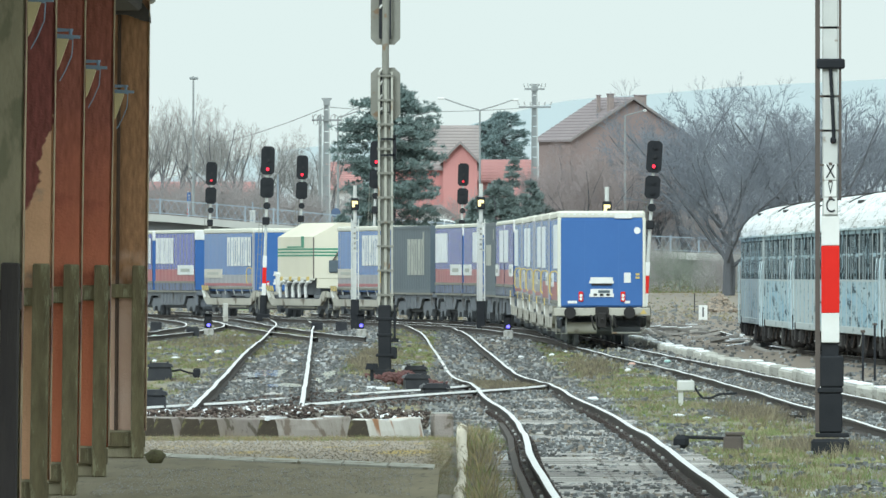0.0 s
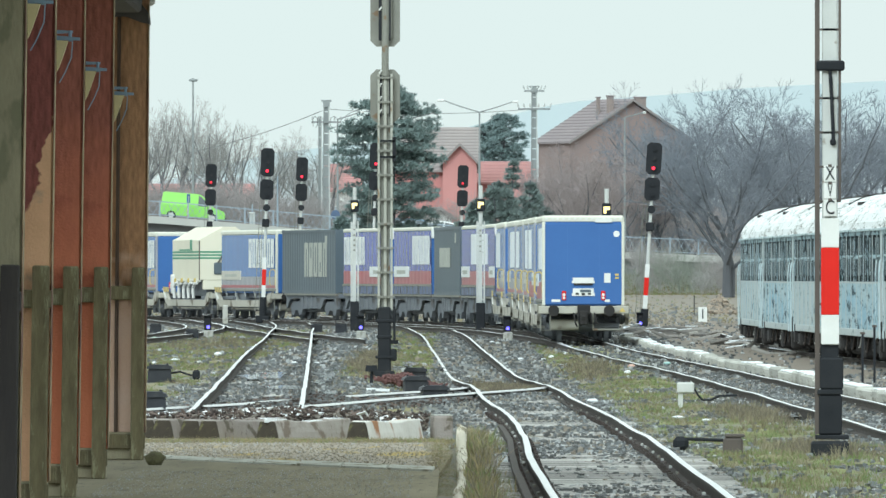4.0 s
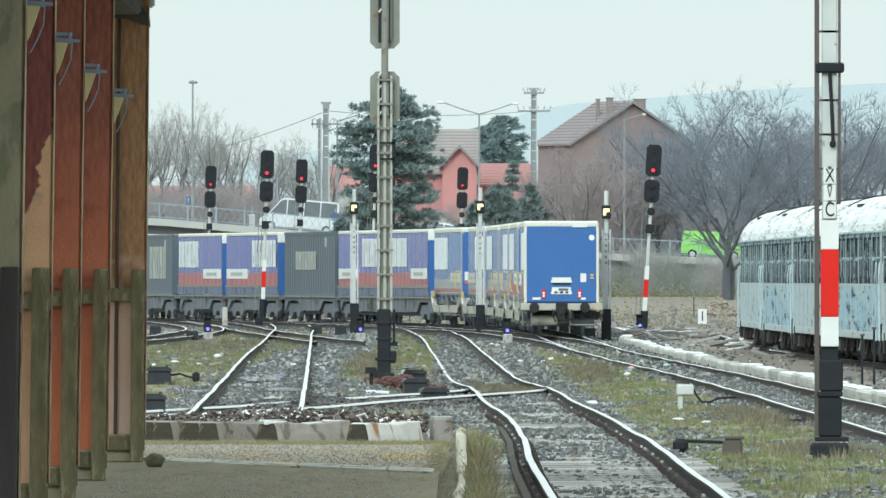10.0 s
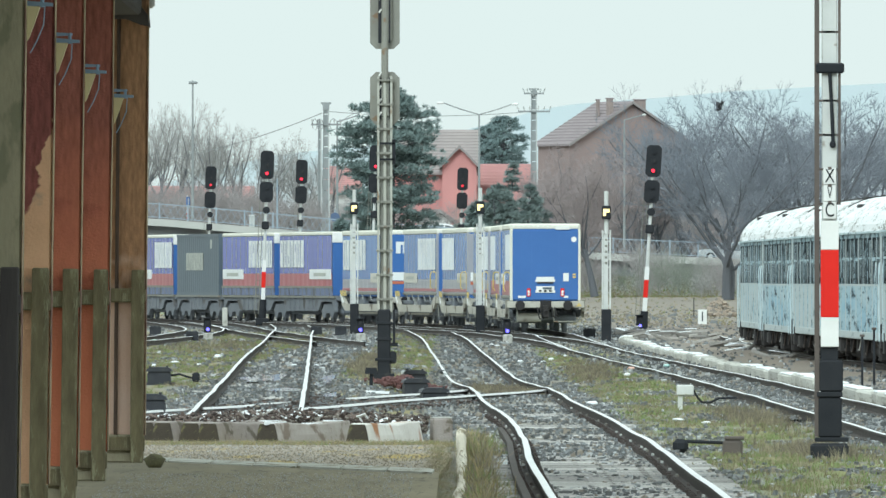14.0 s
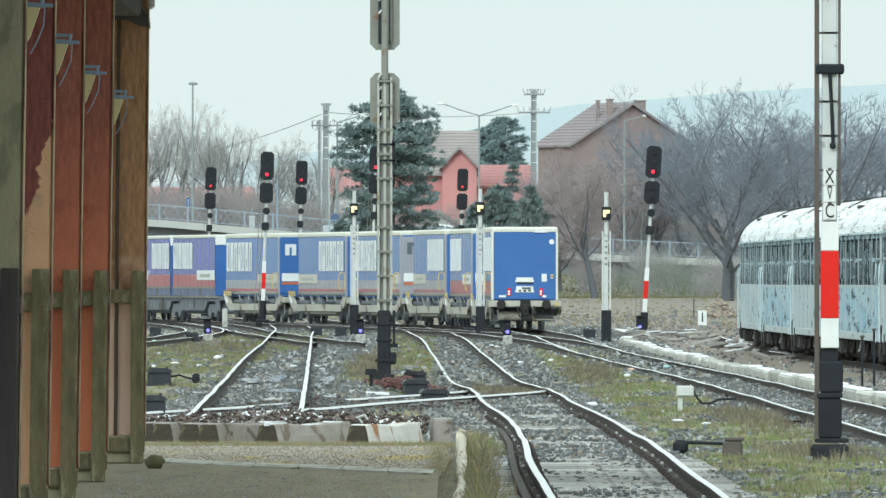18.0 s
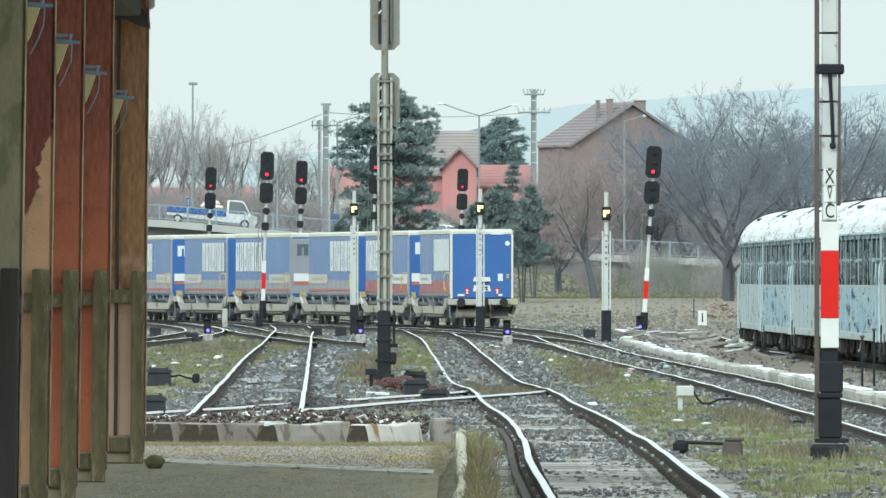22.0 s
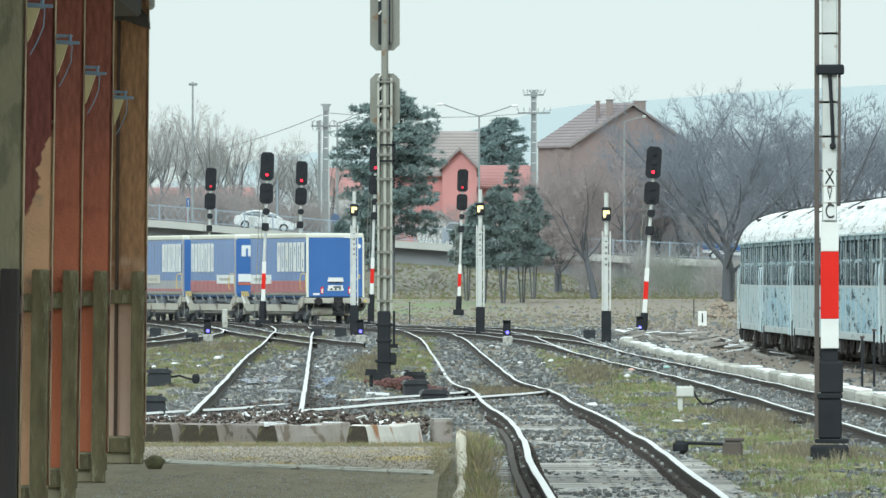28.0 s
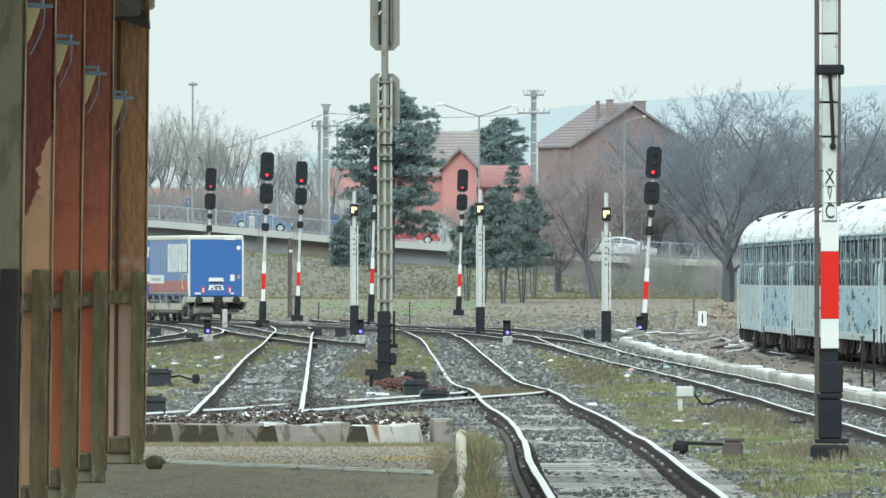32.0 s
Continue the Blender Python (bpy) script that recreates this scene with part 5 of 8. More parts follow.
def flat_wagon(length, label):
    """A dark container wagon."""
    g = thing("container_wagon", Matrix(), label, "railway wagon", "wagons of the train")
    h = length / 2
    part("frame", Shape().box(-1.25, 1.25, -h + 0.3, h - 0.3, 0.95, 1.15, bevel=0.03), "wagon_dark", g)
    # fish-bellied side beam that arches over the bogies
    stops = [-h + 2.5, h - 2.5] if length < 20 else [-h + 2.5, 0.0, h - 2.5]
    edge = []
    for k in range(int(length * 3) + 1):
        y = -h + 0.4 + (length - 0.8) * k / int(length * 3)
        near = min(abs(y - c) for c in stops)
        edge.append((y, 0.92 - 0.42 * ease(1.1, 2.0, near)))
    part("side_beam", Shape().slab([(h - 0.4, 1.1), (-h + 0.4, 1.1), *edge], "x", -1.24, -1.14), "frame_grey", g, "dark grey fish-bellied beam, greyed for haze")
    for k in range(int(length / 1.1)):
        y = -h + 0.9 + k * 1.1
        if min(abs(y - c) for c in stops) > 1.9:
            part("rib", Shape().slab([(y, 1.1), (y + 0.14, 1.1), (y + 0.08, 0.52), (y + 0.02, 0.52)], "x", -1.28, -1.24), "frame_grey", g)
    # Added dark block: closes off daylight, standing for shade under the wagon.
    part("brake_gear", Shape().box(-0.95, 0.95, -h + 0.6, h - 0.6, 0.34, 0.95, bevel=0.1), "wagon_dark", g)
    part("side_rail", Shape().box(-1.32, -1.24, -h + 0.3, h - 0.3, 1.08, 1.16), "grey_steel", g)
    for y0 in [c - 1.3 for c in stops]:
        bg = part("bogie", Shape().box(-1.15, 1.15, y0 - 0.2, y0 + 2.9, 0.42, 0.62, bevel=0.05).slab([(y0 - 0.1, 0.55), (y0 + 0.25, 0.2), (y0 + 0.7, 0.2), (y0 + 1.0, 0.42), (y0 + 1.7, 0.42), (y0 + 2.0, 0.2), (y0 + 2.5, 0.2), (y0 + 2.8, 0.55), (y0 + 2.3, 0.8), (y0 + 0.4, 0.8)], "x", -1.16, -0.96), "wagon_dark", g)
        for yy in (y0 + 0.4, y0 + 2.2):
            for sx in (-0.8, 0.68):
                part("wheel", Shape().tube((sx, yy, 0.46), (sx + 0.13, yy, 0.46), 0.46, n=20), "wagon_dark", bg)
    return g


def swap_body(length, letters_at, label, seed):
    """A purple-blue curtain-sided swap body on a flat wagon."""
    g = thing("swap_body", Matrix(), label, "container", "swap bodies of the train")
    h = length / 2
    part("box", Shape().box(-1.25, 1.25, -h + 0.02, h - 0.02, 1.18, TOP - 0.1, bevel=0.02), "tarp_blue", g)
    cs = part("curtain", curtain_side(length - 0.25, 2.15, TOP - 0.2), "side_purple", g, "purple-blue curtain")
    part("red_band", curtain_side(length - 0.25, 1.6, 2.15), "side_red", g, "faded red band")
    part("blue_band", Shape().box(-1.29, -1.25, -h, h, 1.18, 1.58), "skirt_blue", g)
    for k in range(12):
        y = -h + 0.5 + k * (length - 1) / 11
        part("side_post", Shape().slab([(y, 1.2), (y + 0.1, 1.2), (y + 0.24, 1.52), (y + 0.14, 1.52)], "x", -1.31, -1.29), "frame_grey", g)
    part("side_rail", Shape().box(-1.31, -1.28, -h, h, 1.5, 1.6), "grey_steel", g)
    p0, p1 = (h - 5.2, h - 0.3) if letters_at < 0 else (-h + 0.3, -h + 5.2)
    pp = part("panel", Shape().box(-1.31, -1.27, p0, p1, 1.9, 2.34), "white_letter", g, "white panel")
    part("panel_mark", Shape().box(-1.316, -1.309, p0 + 1.1, p1 - 1.0, 2.03, 2.18), "faded_letter", pp, "plain bar of small lettering")
    bars = Shape()
    a = -h + 0.35 if letters_at < 0 else h - 6.05
    lettering_bars(bars, -1.29, a, a + 5.7, 2.42, 3.62, 7, seed)
    part("lettering", bars, "white_letter", cs, "tall white bars of lettering")
    part("roof", Shape().box(-1.28, 1.28, -h, h, TOP - 0.2, TOP - 0.02, bevel=0.05), "roof_cream", g, "pale roof rim")
    part("end_cap", Shape().box(-1.27, 1.27, -h - 0.02, -h + 0.1, TOP - 0.5, TOP - 0.05, bevel=0.02), "white_paint", g)
    return g


def dark_container(length, label, letters, seed):
    g = thing("container", Matrix(), label, "container", "containers of the train")
    h = length / 2
    s = Shape()
    n = int(length / 0.14)
    for k in range(n + 1):
        y = -h + length * k / n
        d = 0.03 if (k // 2) % 2 else 0.0
        s.v += [(-1.25 - d * 0.6, y, 1.2), (-1.25 - d * 0.6, y, TOP - 0.12)]
    for k in range(n):
        s.f.append((2 * k, 2 * k + 2, 2 * k + 3, 2 * k + 1))
        s.m.append(0)
    part("corrugated_side", s, "dark_box", g)
    part("box", Shape().box(-1.22, 1.22, -h, h, 1.18, TOP - 0.05, bevel=0.02), "dark_box", g)
    part("frame", Shape().box(-1.29, -1.2, -h, h, TOP - 0.16, TOP - 0.04).box(-1.29, -1.2, -h, h, 1.16, 1.3).box(-1.3, -1.18, -h - 0.02, -h + 0.16, 1.16, TOP - 0.04), "dark_box", g)
    bars = Shape()
    lettering_bars(bars, -1.275, -h + letters[0], -h + letters[1], letters[2], letters[3], letters[4], seed)
    part("lettering", bars, "faded_letter", g, "faded pale bars of lettering")
    part("marks", Shape().box(-1.29, -1.27, -h + 2.1, -h + 2.5, 3.3, 3.7), "faded_letter", g)
    return g


def cream_trailer(length, label):
    g = thing("box_trailer", Matrix(), label, "semi-trailer", "trailers of the train")
    h = length / 2
    sec = [(-1.27, 1.75), (1.27, 1.75), (1.27, 3.62), (0.4, 4.2), (-0.15, 4.2), (-1.27, 3.58)]
    part("body", Shape().slab(sec, "y", -h, h), "cream", g, "cream body with a sloping roof edge")
    st = Shape()
    for k in range(3):
        z = 2.72 + k * 0.14
        st.box(-1.285, -1.265, -h, h, z, z + 0.07).box(-1.27, 1.1, -h - 0.012, -h + 0.005, z, z + 0.07)
    st.slab([(0.0, 3.12), (0.62, 3.12), (0.85, 3.62), (-0.15, 3.62)], "y", -h - 0.014, -h + 0.005).box(-1.285, -1.265, -h + 2.2, -h + 2.8, 3.1, 3.6).box(-1.285, -1.265, -h + 2.8, -h + 6.0, 3.1, 3.16)
    part("stripe", st, "green_stripe", g, "green stripes")
    part("rear_box", Shape().box(-0.6, -0.15, -h - 0.1, -h, 2.0, 2.55, bevel=0.06), "dark_box", g)
    # Narrow dark block put in for the shaded recess below the body.
    part("underbody", Shape().box(-0.9, 1.0, -h + 0.6, h - 0.05, 1.0, 1.76, bevel=0.05), "wagon_dark", g)
    part("rear_skirt", Shape().box(-1.1, 1.2, -h + 0.02, -h + 0.3, 1.3, 1.76, bevel=0.03), "cream", g)
    part("bottom_rail", Shape().box(-1.3, -1.2, -h, h, 1.66, 1.78, bevel=0.02), "roof_cream", g)
    for k in range(5):
        y = -h + 1.6 + k * (length - 2.4) / 4
        part("leg", Shape().path([(-1.25, y - 0.9, 1.62), (-1.3, y - 0.35, 1.58), (-1.32, y - 0.05, 1.42), (-1.32, y, 1.2), (-1.3, y, 0.9)], 0.075, 8), "white_paint", g, "white curved stand")
    for k in range(4):
        y = -h + 0.9 + k * (length - 2.2) / 3
        part("clip", Shape().box(-1.34, -1.29, y, y + 0.45, 1.62, 1.82, bevel=0.02), "yellow", g, "yellow clip")
    part("hose_box", Shape().box(-1.36, -1.2, h - 0.6, h + 0.1, 1.1, 2.0, bevel=0.05), "white_paint", g, "white fittings at the head end")
    part("corner_edge", Shape().box(-1.29, -1.25, -h - 0.015, -h + 0.05, 1.75, 3.55), "rust", g, "rusty corner edge")
    part("grip", Shape().path([(-0.2, -h - 0.06, 2.9), (-0.3, -h - 0.08, 2.7), (-0.42, -h - 0.08, 2.55)], 0.035, 6), "rust", g)
    return g


# the train from its rear end: (kind, first metre, last metre, builder)
TRAIN = []


def coupled(ob, a, b):
    TRAIN.append((ob, a, b))


BG = ("side_blue", "side_grey")
BR = ("side_blue", "side_red")
coupled(semi_trailer(12.9, "doors", BR, -1, "blue curtain-sided trailer with plain blue rear at the tail", 3), 0.0, 12.9)
coupled(semi_trailer(12.3, "bulkhead", BR, 1, "blue and red curtain-sided trailer loaded backwards", 4), 16.4, 28.7)
coupled(semi_trailer(12.3, "doors", BG, -1, "blue and grey curtain-sided trailer with white lettering bars", 5), 31.0, 43.3)
coupled(semi_trailer(13.0, "grey bulkhead", BG, 1, "blue and grey trailer loaded backwards, grey bulkhead", 7), 47.2, 60.2)
coupled(semi_trailer(11.9, "doors", BG, -1, "blue and grey curtain-sided trailer with white lettering bars", 8), 62.3, 74.2)
coupled(semi_trailer(12.8, "bulkhead", BG, 1, "blue and grey curtain-sided trailer loaded backwards", 10), 78.2, 91.0)
for a in (-0.9, 29.2 + 0.3, 60.5):
    coupled(pocket_wagon(15.6, "low cream pocket wagon carrying a trailer"), a, a + 15.6)
    coupled(pocket_wagon(15.0, "low cream pocket wagon carrying a trailer"), a + 15.6, a + 30.6)
coupled(swap_body(12.6, 1, "purple-blue curtain swap body with white lettering bars", 11), 93.6, 106.2)
coupled(swap_body(12.6, -1, "purple-blue curtain swap body with white lettering bars", 12), 107.0, 119.6)
coupled(dark_container(12.2, "dark blue-grey container with faded lettering bars", (4.5, 9.5, 2.3, 3.1, 7), 2), 120.4, 132.6)
coupled(swap_body(12.4, -1, "purple-blue curtain swap body with white lettering bars", 13), 133.8, 146.2)
coupled(swap_body(12.6, 1, "purple-blue curtain swap body with white lettering bars", 14), 147.2, 159.8)
coupled(dark_container(12.8, "dark grey container with tall faded lettering bars", (2.0, 7.5, 1.9, 3.4, 5), 6), 161.8, 174.6)
for a in (92.6, 119.9, 133.2, 146.6, 161.0):
    coupled(flat_wagon({92.6: 27.2}.get(a, 13.2), "low dark steel container wagon"), a, a + {92.6: 27.2}.get(a, 13.2))
coupled(semi_trailer(13.4, "doors", BG, -1, "blue and grey curtain-sided trailer with white lettering bars", 15), 175.6, 189.0)
coupled(cream_trailer(8.2, "cream box trailer with green stripes on white stands"), 195.0, 203.2)
coupled(semi_trailer(12.8, "doors", BG, -1, "blue and grey curtain-sided trailer with white lettering bars", 16), 208.6, 221.4)
for a in (175.2, 190.4, 206.4):
    coupled(pocket_wagon(15.2, "low cream pocket wagon carrying a trailer"), a, a + 15.2)
coupled(swap_body(12.6, 1, "purple-blue curtain swap body with white lettering bars", 17), 224.0, 236.6)
coupled(swap_body(12.6, -1, "purple-blue curtain swap body with white lettering bars", 18), 237.6, 250.2)
coupled(flat_wagon(27.4, "low dark steel container wagon"), 223.4, 250.8)

dense = smooth_line([p for p in TRAIN_LINE if p[0] >= 345], 0.5)
arc = [0.0]
for (xa, ya), (xb, yb) in zip(dense, dense[1:]):
    arc.append(arc[-1] + math.hypot(xb - xa, yb - ya))
START = float(np.interp(395.0, [q[1] for q in dense], arc))


def on_line(u):
    x = float(np.interp(u + START, arc, [q[0] for q in dense]))
    y = float(np.interp(u + START, arc, [q[1] for q in dense]))
    return Vector((x, y, main_z(y)))


def run(t):
    """Metres that the train has gone at t seconds."""
    ts = [0, 15, 25, 32]
    vs = [6.9, 6.9, 7.3, 7.3]
    fine = np.linspace(0, max(t, 0.001), 200)
    return float(np.mean(np.interp(fine, ts, vs)) * t) if t > 0 else 0.0


# ---- road traffic ----



def motions():
    for ob, a, b in TRAIN:
        rows = []
        for k in range(17):
            t = 2.0 * k
            p, q = on_line(run(t) + a + 2.5), on_line(run(t) + b - 2.5)
            c, d = (p + q) / 2, (q - p).normalized()
            rows.append((t, Matrix.Translation(c) @ Matrix.Rotation(math.atan2(-d.x, d.y), 4, "Z")))
        walk(ob, rows)
    for ob, lane, seen in CARS:
        rows = []
        pts = [*([(0.0, None)] if seen[0][0] > 0 else []), *seen, *([(32.0, None)] if seen[-1][0] < 32 else [])]
        for t, x in pts:
            if x is None:
                near = seen[0] if t == 0.0 else seen[-1]
                speed = 7.4 * (1 if seen[-1][1] > seen[0][1] else -1)
                x = near[1] + speed * (t - near[0])
            slope = math.atan2(road_z(x + 1) - road_z(x - 1), 2.0)
            turn = 0.0 if seen[-1][1] > seen[0][1] else math.pi
            rows.append((t, Matrix.Translation((x, lane, road_z(x) + 0.01)) @ Matrix.Rotation(-slope, 4, "Y") @ Matrix.Rotation(turn, 4, "Z")))
        walk(ob, rows)
    walk(bird, [(t, pose(-6.06 - 9.8 * (t - 16.5), 900, 13.6 + 0.1 * (t - 17), 0, 0, 28)) for t in (0, 8, 16, 24, 32)])
    for sy, wing in zip((1, -1), WINGS):
        flap = [(0.0, 20)] + [(14 + 0.25 * k, 15 if k % 2 else 55) for k in range(21)] + [(32.0, 20)]
        walk(wing, [(t, pose(0, 0, 0, sy * a)) for t, a in flap])

CARS = []


# ---- trees, houses and poles behind the yard ----
def bough(shape, p, d, length, r, level, rnd, spec):
    """A limb of short pieces that tapers to a thin tip and carries smaller limbs; the last level is fine twigs."""
    n, kids, first, spread, ratio, rise = spec[level]
    q, pts = Vector(p), [Vector(p)]
    for i in range(n):
        d = (d + Vector((rnd.gauss(0, 0.13), rnd.gauss(0, 0.13), rnd.gauss(rise, 0.08)))).normalized()
        q = q + d * (length / n)
        pts.append(q)
    for i in range(n):
        ra, rb = r * (1 - 0.72 * i / n), r * (1 - 0.72 * (i + 1) / n)
        shape[0 if level < 2 else 1].tube(pts[i], pts[i + 1], ra, rb, 7 if level == 0 else 5 if level == 1 else 3, caps=False)
    a = rnd.uniform(0, 6.283)
    for k in range(kids):
        f = first + (1 - first) * (k + rnd.random()) / kids
        i = min(n - 1, int(f * n))
        at, ahead = pts[i].lerp(pts[i + 1], f * n - i), (pts[i + 1] - pts[i]).normalized()
        a += 2.4 + rnd.gauss(0, 0.35)
        u = ahead.orthogonal().normalized()
        side = math.cos(a) * u + math.sin(a) * ahead.cross(u)
        lean = spread * rnd.uniform(0.65, 1.3)
        nd = (ahead * math.cos(lean) + side * math.sin(lean)).normalized()
        long = length * ratio * rnd.uniform(0.65, 1.2) * (1.12 - 0.5 * f)
        if level + 1 < len(spec):
            bough(shape, at, nd, long, r * (1 - 0.72 * f) * rnd.uniform(0.42, 0.58), level + 1, rnd, spec)
        else:
            tip, w = at + (nd + Vector((0, 0, 0.15))) * long, max(0.0028 if len(spec) < 3 else 0.0009, r * 0.3)
            b = nd.orthogonal().normalized() * w
            c = nd.cross(b)
            shape[1].add([tuple(at + b), tuple(at - 0.5 * b + 0.87 * c), tuple(at - 0.5 * b - 0.87 * c), tuple(tip)], [(0, 1, 3), (1, 2, 3), (2, 0, 3)])


# pieces, side limbs, where they begin, their angle, their length and how the limb bends up
HABIT = {
    "spreading": ((3, 7, 0.55, 0.80, 1.75, 0.02), (6, 9, 0.2, 0.75, 0.48, 0.10), (4, 8, 0.15, 0.75, 0.52, 0.07), (2, 7, 0.1, 0.7, 0.62, 0.05)),
    "upright": ((4, 9, 0.4, 0.46, 1.45, 0.03), (6, 8, 0.15, 0.55, 0.44, 0.13), (4, 6, 0.1, 0.6, 0.52, 0.1), (2, 5, 0.1, 0.6, 0.7, 0.05)),
    "forked": ((3, 8, 0.28, 0.72, 1.9, 0.02), (6, 9, 0.2, 0.75, 0.46, 0.09), (4, 8, 0.15, 0.75, 0.52, 0.07), (2, 8, 0.1, 0.7, 0.62, 0.05)),
    "dense": ((3, 8, 0.4, 0.85, 1.7, 0.02), (6, 9, 0.15, 0.8, 0.5, 0.08), (4, 9, 0.12, 0.8, 0.55, 0.06), (2, 11, 0.1, 0.8, 0.65, 0.05)),
    "bushy": ((3, 7, 0.12, 0.7, 0.6, 0.1), (2, 9, 0.1, 0.7, 0.7, 0.06)),
}
TREES = {}


def bare_tree(kind, x, y, z, height, label, turn=0.0, twig="twig", name="tree", habit="spreading"):
    key = (kind, twig, habit)
    if key not in TREES:
        rnd = random.Random(kind * 7 + 3)
        sh = (Shape(), Shape())
        if name == "tree":
            stems = 1 + (kind % 2 if habit != "upright" else 0)
            for k in range(stems):
                a = 2 * math.pi * (k / stems + 0.1 * kind)
                tilt = 0.22 if stems > 1 else 0.06
                bough(sh, Vector((0.012 * math.cos(a), 0.012 * math.sin(a), 0)), Vector((tilt * math.cos(a), tilt * math.sin(a), 1)).normalized(), 0.30 if habit != "upright" else 0.34, (0.019 if twig == "twig_brown" or habit == "forked" else 0.025) if habit != "upright" else 0.02, 0, rnd, HABIT[habit])
        else:
            for k in range(13):
                a = 2 * math.pi * rnd.random()
                bough(sh, Vector((rnd.gauss(0, 0.2), rnd.gauss(0, 0.2), 0)), Vector((math.cos(a) * 0.5, math.sin(a) * 0.5, 1)).normalized(), rnd.uniform(0.6, 0.95), 0.009, 0, rnd, HABIT[habit])
            sh[1].add(sh[0].v, sh[0].f)
            sh[0].v = []
        g = thing(name, pose(x, y, z, 0, 0, turn), label, "tree" if name == "tree" else "shrub", "bare trees" if name == "tree" else "thicket")
        top = max(v[2] for v in sh[1].v)
        for s in sh:
            s.v = [(v[0] / top, v[1] / top, v[2] / top) for v in s.v]
        g.scale = (height, height, height)
        if sh[0].v:
            part("trunk", sh[0], "bark", g)
        part("crown", sh[1], twig, g, "bare winter twigs")
        TREES[key] = g
        return g
    g = copy_thing(TREES[key], pose(x, y, z, 0, 0, turn))
    g.scale = (height, height, height)
    return tagged(g, label)


rng = random.Random(21)
for k, (px, top, d) in enumerate(((285, 185, 1040), (318, 172, 1060), (365, 190, 1050), (398, 196, 1035), (425, 205, 1060), (452, 235, 1045), (488, 242, 1060), (518, 250, 1050), (548, 228, 1070), (590, 245, 1080), (240, 180, 1045), (340, 215, 1075))):
    x = (px - 784) * d / 23700
    z0 = ground_z(x, d) - 0.1
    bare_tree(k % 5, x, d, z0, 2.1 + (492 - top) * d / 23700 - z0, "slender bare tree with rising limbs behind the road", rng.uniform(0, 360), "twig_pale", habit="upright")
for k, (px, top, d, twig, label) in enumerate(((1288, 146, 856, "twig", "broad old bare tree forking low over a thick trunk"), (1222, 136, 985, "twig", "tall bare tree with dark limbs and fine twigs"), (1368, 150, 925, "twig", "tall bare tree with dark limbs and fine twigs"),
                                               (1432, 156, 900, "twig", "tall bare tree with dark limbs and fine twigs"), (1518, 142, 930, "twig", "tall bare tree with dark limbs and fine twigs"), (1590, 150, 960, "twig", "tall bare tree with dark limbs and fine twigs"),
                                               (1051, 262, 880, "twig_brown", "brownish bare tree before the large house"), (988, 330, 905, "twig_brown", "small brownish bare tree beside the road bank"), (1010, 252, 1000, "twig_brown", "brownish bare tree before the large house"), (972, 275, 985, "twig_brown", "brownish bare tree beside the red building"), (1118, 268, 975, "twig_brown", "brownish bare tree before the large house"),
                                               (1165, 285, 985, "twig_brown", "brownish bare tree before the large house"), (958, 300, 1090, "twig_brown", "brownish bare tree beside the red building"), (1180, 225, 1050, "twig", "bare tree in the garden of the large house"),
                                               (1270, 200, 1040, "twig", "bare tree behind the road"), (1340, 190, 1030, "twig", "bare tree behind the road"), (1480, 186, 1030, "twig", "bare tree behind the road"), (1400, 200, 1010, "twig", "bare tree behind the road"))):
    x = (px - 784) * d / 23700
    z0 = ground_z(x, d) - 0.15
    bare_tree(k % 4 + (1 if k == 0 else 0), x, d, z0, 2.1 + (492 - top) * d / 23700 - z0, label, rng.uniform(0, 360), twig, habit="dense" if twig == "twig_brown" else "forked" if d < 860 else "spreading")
for k in range(34):
    x = rng.uniform(-24, 36)
    d = rng.choice((rng.uniform(962, 1030), rng.uniform(905, 942), rng.uniform(962, 1100)))
    bare_tree(k % 3, x, d, ground_z(x, d) - 0.1, rng.uniform(3.0, 5.6) if d > 945 else (rng.uniform(1.0, 2.4) if x > 4 else rng.uniform(0.9, 2.0)), "dense leafless thicket on the bank", rng.uniform(0, 360), "brush" if k % 2 else "twig_pale", "shrub", "bushy")
for k in range(34):
    x, d = rng.uniform(-23, -3.5), rng.uniform(964, 1000)
    bare_tree(k % 3, x, d, ground_z(x, d) - 0.1, rng.uniform(2.6, 4.4), "dense leafless thicket behind the road", rng.uniform(0, 360), "brush", "shrub", "bushy")
for k in range(26):
    x, d = rng.uniform(9, 32), rng.uniform(880, 940)
    bare_tree(k % 3, x, d, ground_z(x, d) - 0.2, rng.uniform(1.6, 3.4), "leafless bush on the road bank", rng.uniform(0, 360), "brush" if k % 2 else "twig_pale", "shrub", "bushy")
for px, d, size in ((1188, 896, 3.6), (1206, 900, 3.2), (1222, 893, 2.7), (1098, 905, 2.2), (1132, 900, 1.9), (930, 890, 1.7)):
    x = (px - 784) * d / 23700
    bare_tree(px % 3, x, d, ground_z(x, d) - 0.15, size, "rounded bush of fine olive twigs below the road", px * 7.0, "twig_olive", "shrub", "bushy")
for k in range(22):
    x, d = rng.uniform(6, 26), rng.uniform(975, 1040)
    bare_tree(k % 3, x, d, ground_z(x, d) - 0.1, rng.uniform(3.5, 6.5), "dense leafless thicket behind the road", rng.uniform(0, 360), "twig_brown" if k % 2 else "twig", "shrub", "bushy")


